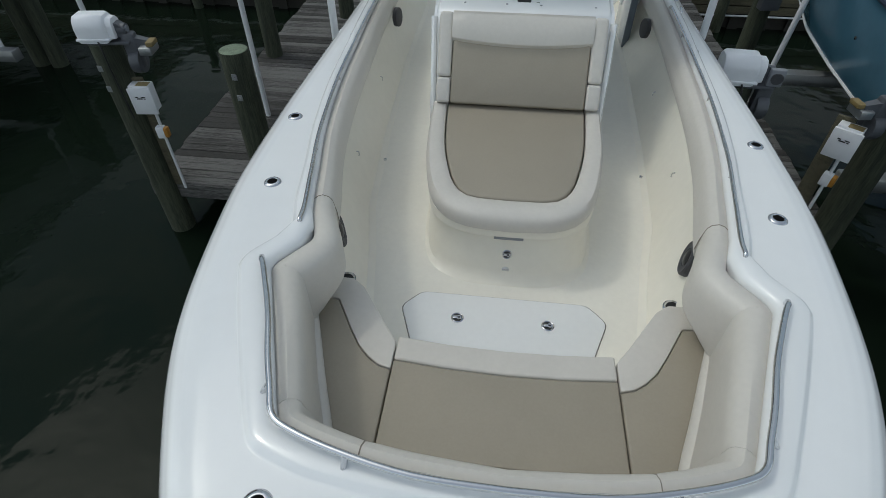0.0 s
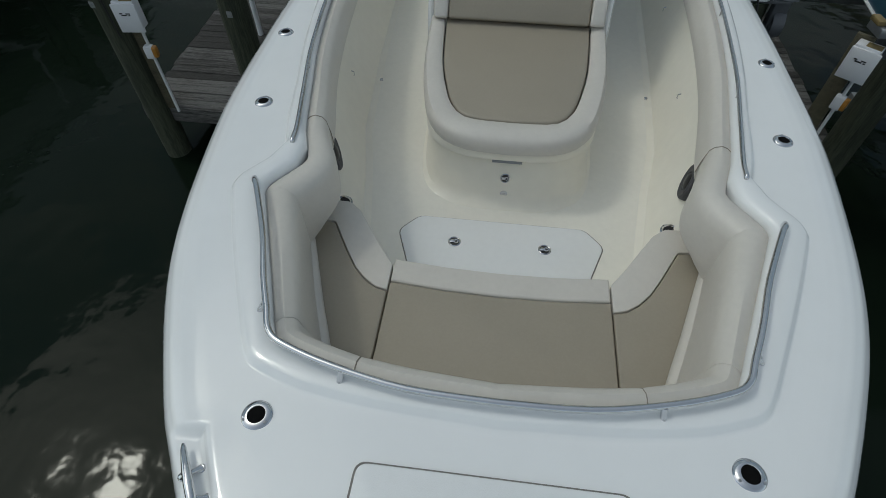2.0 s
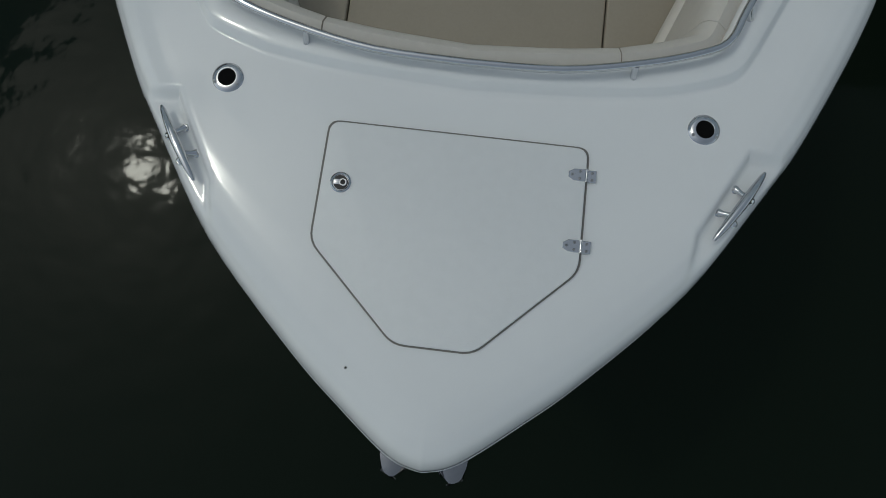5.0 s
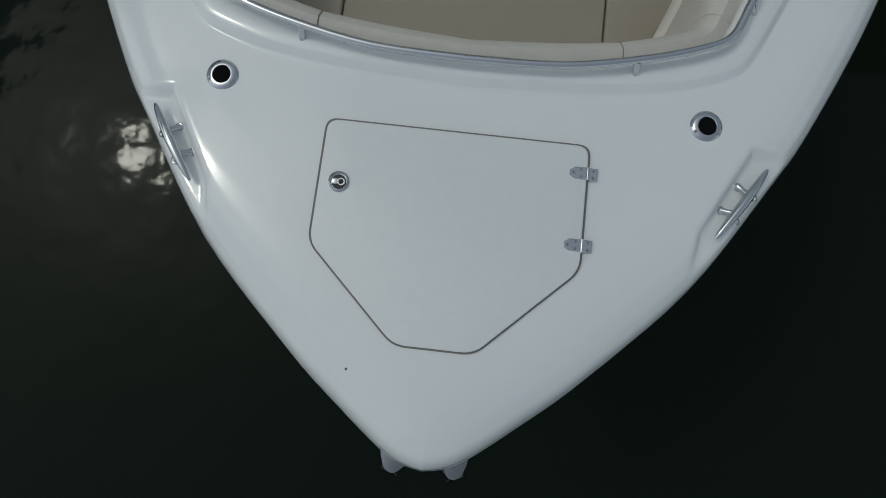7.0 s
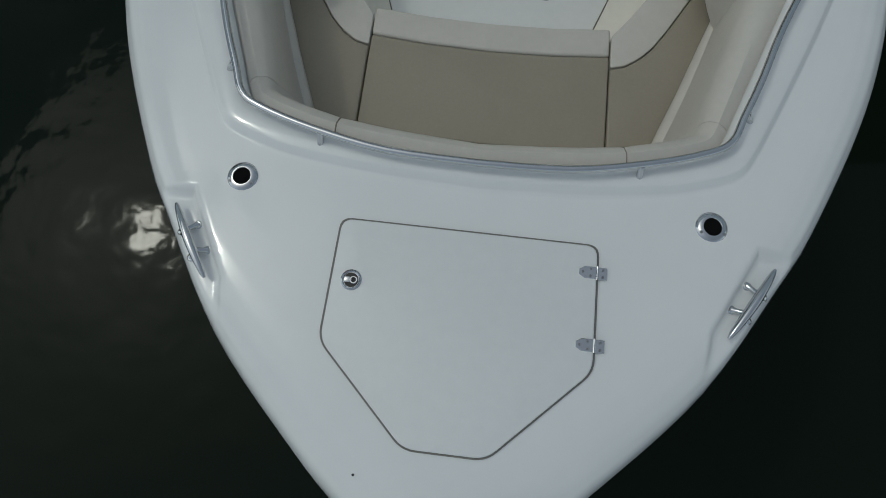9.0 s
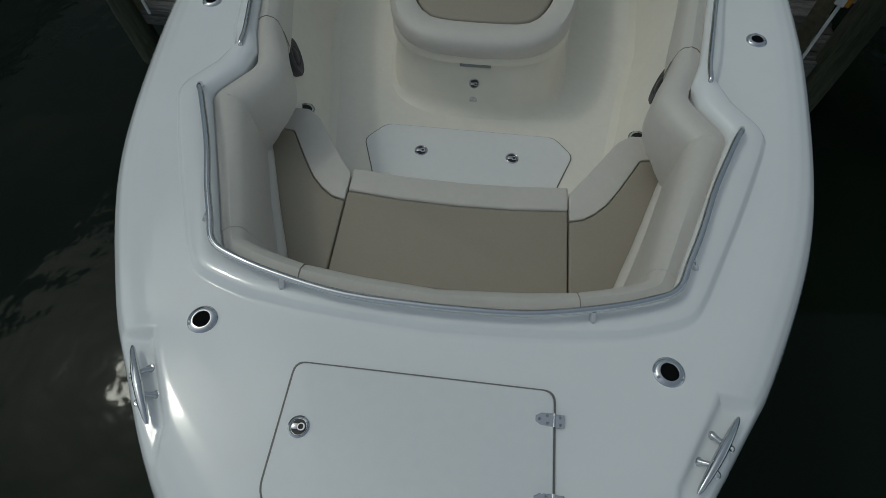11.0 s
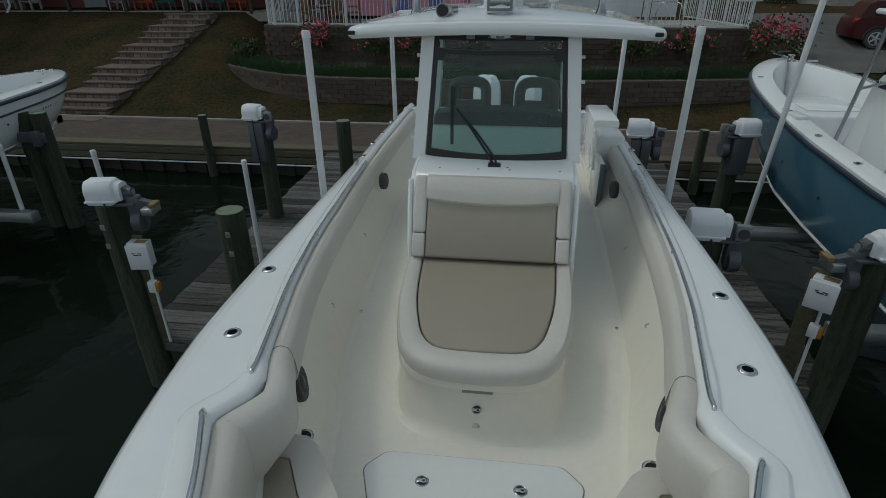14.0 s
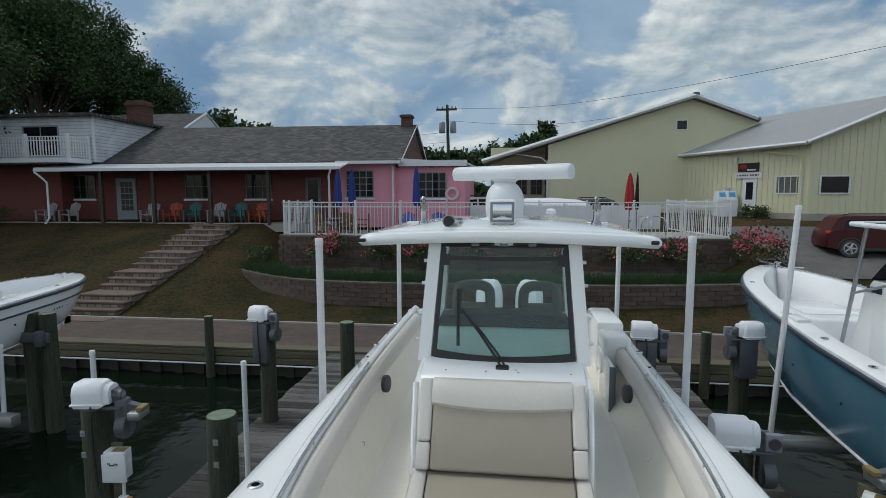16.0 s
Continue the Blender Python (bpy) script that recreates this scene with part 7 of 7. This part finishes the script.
        part("tower_hoop", tube(B(), smoothline([(xc - 0.66, ytip - 5.4, zt + 1.07), (xc - 0.72, ytip - 4.2, zt + 1.08), (xc - 0.55, ytip - 3.95, zt + 1.08), (xc + 0.55, ytip - 3.95, zt + 1.08), (xc + 0.72, ytip - 4.2, zt + 1.08), (xc + 0.66, ytip - 5.4, zt + 1.07)], 4), 0.034, 10), WPLAST, t, "white wrapped tower hoop")
        part("canvas", box(B(), xc - 0.66, xc + 0.66, ytip - 5.4, ytip - 4.0, zt + 1.085, zt + 1.10, 0.005), BLACKF, t, "black canvas top")
        an = part("bow_anchor", box(B(), xc - 0.045, xc + 0.045, ytip - 0.45, ytip + 0.25, zt + 0.02, zt + 0.06, 0.015), STEEL, t, "steel anchor on the bow roller")
        for sx in (-1, 1):
            part("fluke", loft(B(), [[(xc + sx * 0.02, ytip + 0.20, zt + 0.10), (xc + sx * 0.03, ytip + 0.20, zt + 0.07)], [(xc + sx * 0.20, ytip + 0.02, zt + 0.13), (xc + sx * 0.19, ytip + 0.02, zt + 0.10)], [(xc + sx * 0.05, ytip - 0.25, zt + 0.08), (xc + sx * 0.05, ytip - 0.25, zt + 0.05)]], ringclosed=True), DGREY, an)
        part("windlass", lathe(B(), (xc - 0.06, ytip - 0.62, zt + 0.01), [(0.09, 0), (0.09, 0.03), (0.05, 0.05), (0.05, 0.10), (0.07, 0.12), (0.001, 0.13)], 16), STEEL, t)
        for dx in (-0.25, 0.3):
            part("deck_cleat", box(B(), xc + dx - 0.09, xc + dx + 0.09, ytip - 0.72, ytip - 0.68, zt + 0.02, zt + 0.05, 0.012), STEEL, t)
    else:
        st = part("helm_block", box(B(), xc + 0.0, xc + 0.85, ytip - 3.5, ytip - 2.7, zt - 0.6, zt + 0.12, 0.10, 4), GEL, t, "white moulded seat block with a black panel as shaded opening")
        # solid black panel painted as the shade of an opening
        part("opening", box(B(), xc + 0.12, xc + 0.70, ytip - 2.72, ytip - 2.685, zt - 0.32, zt + 0.0, 0.02), HOLE_SHADE, st)
        part("bow_cushion", prism(B(), roundpoly([(xc - 0.35, ytip - 1.2), (xc + 0.35, ytip - 1.2), (xc + 0.62, ytip - 2.4), (xc - 0.62, ytip - 2.4)], 0.1), zt - 0.75, zt - 0.28, 0.05, 4), GEL, t, "white bow seat")
        for sx in (-1, 1):
            part("stripe", tube(B(), [(xc + sx * (r[1][0] + 0.004), r[1][1], r[1][2]) for r in hl[6:]], 0.02, 6), NAVY, hull, "dark hull stripe")
            part("bow_light", lathe(B(), (xc + sx * 0.10, ytip - 0.28, zt + 0.008), [(0.05, 0), (0.045, 0.03), (0.001, 0.04)], 14), STEEL, t)
        part("deck_cleat", box(B(), xc - 0.10, xc + 0.10, ytip - 0.55, ytip - 0.51, zt + 0.015, zt + 0.055, 0.012), STEEL, t)
        for k in range(7):
            w = (0.05, 0.06, 0, 0.05, 0.055, 0.05, 0.055)[k]
            if w:
                d = 1.0 + k * 0.085
                part("registration_bar", box(B(), -w / 2, w / 2, -0.006, 0.006, -0.05, 0.05, m=look((xc + X(d) * 0.93 + 0.035, ytip - d - 0.2, Z(d) - 0.42), (xc - 3, ytip - d - 2.2, Z(d) - 0.3)) @ pose(0, 0, 0, 90, 0, 0)), NAVY, hull)
    return t


small_boat(5.45, 13.35, 1.30, 8.5, [(0, 1.42), (1, 1.31), (2, 1.20), (3.6, 1.05), (4.5, 0.95), (6, 0.85), (9, 0.78)], 1.75,
           [(0, 0), (0.10, 0.03), (0.28, 0.22), (0.50, 0.60), (0.70, 1.15), (0.83, 1.8), (0.94, 2.8), (1.0, 4.0)], BLUEHULL, "light blue fishing boat with white deck raised on a lift")
small_boat(-10.3, 12.9, 1.05, 7.0, [(0, 1.05), (2, 0.98), (5, 0.80), (8, 0.75)], 1.35,
           [(0, 0), (0.12, 0.03), (0.35, 0.22), (0.60, 0.55), (0.80, 1.0), (0.93, 1.6), (1.0, 2.5)], GEL, "white bow-rider boat with dark trim raised on a lift", False)
for x in (-9.36, -8.98):
    pile(x, 10.6, 0.6, 0.15, "tall green timber pile strapped to its neighbour")
st = thing("pile_bracket", (-9.3, 10.4, 0.1), "dark grey steel bracket on twin piles", "bracket")
part("clamp", box(B(), -9.62, -8.83, 10.40, 10.48, 0.05, 0.25, 0.02), DGREY, st)
part("clamp", box(B(), -9.03, -8.88, 10.3, 10.42, 0.0, 0.3, 0.02), DGREY, st)
guide_post(-9.0, 9.6, 0.25, -1.2, 0.04, 0.03)
lb2 = thing("lift_beam", (-10, 9.5, -1.2), "aluminium cradle beam of the neighbouring lift", "lift beam", "lift beams")
part("beam", box(B(), -11.6, -8.7, 9.4, 9.6, -1.2, -1.0, 0.01), ALU, lb2)
lb3 = thing("lift_beam", (5.3, 9.2, -0.7), "aluminium cradle beam of the neighbouring lift", "lift beam", "lift beams")
part("beam", box(B(), 3.75, 7.0, 9.1, 9.3, -0.72, -0.55, 0.01), ALU, lb3)
lb4 = thing("lift_beam", (5.3, 6.6, -0.7), "aluminium cradle beam of the neighbouring lift", "lift beam", "lift beams")
part("beam", box(B(), 3.75, 7.0, 6.5, 6.7, -0.72, -0.55, 0.01), ALU, lb4)

# ---- utility pole, wires, trees, sky ----
up = thing("utility_pole", (-5.1, 46, 1.8), "wooden utility pole with transformers and crossarm", "utility pole")
part("shaft", tube(B(), [(-5.0, 46, 1.5), (-5.2, 46, 10.2)], [0.17, 0.11], 10), PILE, up)
part("crossarm", box(B(), -6.1, -4.4, 45.9, 46.05, 9.75, 9.9), DARKPOST, up, smooth=False)
for x in (-6.0, -5.6, -4.8, -4.5):
    part("insulator", lathe(B(), (x, 45.97, 9.9), [(0.05, 0), (0.06, 0.08), (0.04, 0.18)], 8), GREY, up)
for dx in (-0.5, 0.42):
    part("transformer", lathe(B(), (-5.1 + dx, 45.8, 7.9), [(0.22, 0), (0.25, 0.05), (0.25, 0.8), (0.18, 0.9), (0.05, 0.95)], 14), GREY, up, "grey transformer can")
WIRE = mat("black_wire", (0.02, 0.02, 0.02, 1), 0.6)
for i, pts in enumerate(([(-5.1, 46, 9.9), (4, 38, 8.8), (16, 28, 9.3), (30, 16, 11)], [(-5.1, 46, 8.9), (3, 42, 8.0), (12, 38, 8.5)], [(-5.1, 46, 8.0), (-8, 38, 6.9), (-12, 32, 6.8)], [(-5.1, 46, 7.2), (-8, 40, 6.5), (-14, 33, 6.6)])):
    w = new("overhead_wire", shared(tube(B(), smoothline(pts, 8), 0.011, 5), WIRE))
    tagged(w, "thin black overhead wire from the utility pole", "wire", "overhead wires")


def tree(x, y, z, h, r, n, label, leafm=LEAF2, k=60, size=0.22):
    t = thing("tree", (x, y, z), label, "tree", "trees")
    p, cc = clumps((x, y, z + h * 0.62), r, k, n, r * 0.13, h * 0.42 / r)
    tagged(leaf_mesh("crown", p, size, leafm, t), kind="stuff")
    b = tube(B(), [(x, y, z), (x + 0.1, y, z + h * 0.3), (x - 0.1, y + 0.1, z + h * 0.62), (x, y, z + h * 0.85)], [0.035 * h * 0.6, 0.028 * h * 0.6, 0.018 * h * 0.5, 0.03], 8)
    for q in cc[: k // 3]:
        s = z + h * random.uniform(0.25, 0.6)
        tube(b, [(x, y, s), tuple((np.array((x, y, s)) + q) / 2 + np.array((0, 0, 0.3))), tuple(q)], [0.1, 0.06, 0.015], 5)
    part("trunk", b, BARK, t)


tree(-38, 38, 1.8, 19, 7.0, 70000, "tall dark broadleaf tree behind the house", k=130, size=0.11)
tree(-32.5, 39.5, 1.8, 15.5, 5.2, 56000, "dark broadleaf tree behind the house", k=110, size=0.11)
tree(-28.6, 41, 1.8, 11.4, 3.9, 34000, "dark broadleaf tree behind the house", k=80, size=0.10)
tree(-31, 34, 1.6, 15, 5.0, 40000, "dark evergreen tree beside the annex", k=90, size=0.10)
tree(-27.2, 23.4, 1.2, 12.5, 4.0, 30000, "dark evergreen tree in front of the annex", k=90, size=0.09)
tree(-27.4, 22.6, 1.0, 6.8, 3.0, 16000, "low dark evergreen tree in front of the porch", k=70, size=0.08)
tree(-27.0, 50, 1.8, 9.2, 3.4, 5000, "rounded green tree far behind the roof")
tree(-24.0, 52, 1.8, 8.0, 2.6, 4000, "rounded green tree far behind the roof")
for x, h, r in ((-14, 8.2, 4), (-10, 7.6, 3.5), (-6, 7.4, 3.5), (-2, 8.2, 3.4), (1.2, 9.0, 3.2), (4.0, 11.2, 3.4)):
    tree(x, 72, 1.8, h * 0.92, r, 2600, "small dark green tree in the distant wood", k=40, size=0.3)
# the distant wood closing the horizon
n = 30000
az = rng.uniform(-1.25, 1.25, n)
rr = rng.uniform(105, 135, n)
px, py = rr * np.sin(az), rr * np.cos(az)
hz = 1.5 + np.abs(np.array([noise.noise((a * 14, 0, 0)) for a in az]) * 2.5 + 4.2) * rng.uniform(0, 1, n) ** 0.6
leaf_mesh("distant_wood", np.c_[px, py, hz], 0.6, LEAF2, None)
tagged(bpy.data.objects["distant_wood"], "dark distant wood along the horizon", "trees", kind="stuff")


def sky_mat():
    """Broken cloud: white heads, grey bases and gaps of pale blue, on the far backdrop."""
    m = bpy.data.materials.new("cloudy_sky")
    m.use_nodes = True
    n, l = m.node_tree.nodes, m.node_tree.links
    n.remove(n["Principled BSDF"])
    tc = n.new("ShaderNodeTexCoord")
    mp = n.new("ShaderNodeMapping")
    mp.inputs["Scale"].default_value = (0.0062, 0.0062, 0.0105)
    mp.inputs["Location"].default_value = (1.7, 0.0, 0.4)
    l.new(tc.outputs["Object"], mp.inputs[0])

    def field(shift, scale, detail, rough):
        """Cloud density, read a little higher or lower."""
        p = n.new("ShaderNodeMapping")
        p.inputs["Location"].default_value = shift
        l.new(mp.outputs[0], p.inputs[0])
        t = n.new("ShaderNodeTexNoise")
        t.inputs["Scale"].default_value, t.inputs["Detail"].default_value, t.inputs["Roughness"].default_value = scale, detail, rough
        t.inputs["Distortion"].default_value = 0.25
        l.new(p.outputs[0], t.inputs[0])
        return t.outputs[0]

    def ramp(src, stops):
        r = n.new("ShaderNodeValToRGB")
        e = r.color_ramp.elements
        while len(e) < len(stops):
            e.new(0.5)
        for k, (p, c) in enumerate(stops):
            e[k].position, e[k].color = p, c + (1,)
        l.new(src, r.inputs[0])
        return r.outputs[0]

    def mixed(kind, fac, x, y):
        mx = n.new("ShaderNodeMix")
        mx.data_type, mx.blend_type = 'RGBA', kind
        if isinstance(fac, float):
            mx.inputs[0].default_value = fac
        else:
            l.new(fac, mx.inputs[0])
        l.new(x, mx.inputs[6])
        l.new(y, mx.inputs[7])
        return mx.outputs[2]
    dens = field((0, 0, 0), 1.0, 10, 0.54)
    above = field((-0.05, 0, 0.11), 1.0, 10, 0.54)
    broad = field((3.1, 0, 0.7), 0.55, 4, 0.5)
    sub = n.new("ShaderNodeMath")
    sub.operation = 'SUBTRACT'
    l.new(dens, sub.inputs[0])
    l.new(above, sub.inputs[1])
    rel = n.new("ShaderNodeMath")
    rel.operation = 'MULTIPLY_ADD'
    rel.inputs[1].default_value, rel.inputs[2].default_value = 2.6, 0.5
    l.new(sub.outputs[0], rel.inputs[0])
    body = ramp(rel.outputs[0], [(0.20, (0.33, 0.42, 0.53)), (0.45, (0.50, 0.58, 0.67)), (0.62, (0.68, 0.73, 0.79)), (0.85, (0.92, 0.95, 0.98))])
    blue = ramp(broad, [(0.38, (0.26, 0.40, 0.60)), (0.62, (0.40, 0.52, 0.68))])
    cover = ramp(dens, [(0.40, (0, 0, 0)), (0.50, (1, 1, 1))])
    clouds = mixed('MIX', cover, blue, body)
    shade = ramp(broad, [(0.36, (0.74, 0.78, 0.84)), (0.58, (1.0, 1.0, 1.0))])
    sky_colour = mixed('MULTIPLY', 1.0, clouds, shade)
    em = n.new("ShaderNodeEmission")
    em.inputs[1].default_value = SKY_GLOW
    l.new(sky_colour, em.inputs[0])
    l.new(em.outputs[0], n["Material Output"].inputs[0])
    return m


SKY_GLOW = 0.68
R = 900
b = loft(B(), [[(R * math.cos(e) * math.sin(a), R * math.cos(e) * math.cos(a), R * math.sin(e)) for a in (radians(-80 + 5 * k) for k in range(33))] for e in (radians(-2 + 3 * j) for j in range(17))], ringclosed=False)
solid("backdrop", b, sky_mat(), "broken white and grey clouds over pale blue sky", kind="structure")

# ---- finger piers (last: many planks) ----
dock(-4.45, -2.75, 6.25, 14.1, "weathered grey plank finger pier")
dock(2.25, 3.80, 6.2, 14.1, "weathered grey plank finger pier")
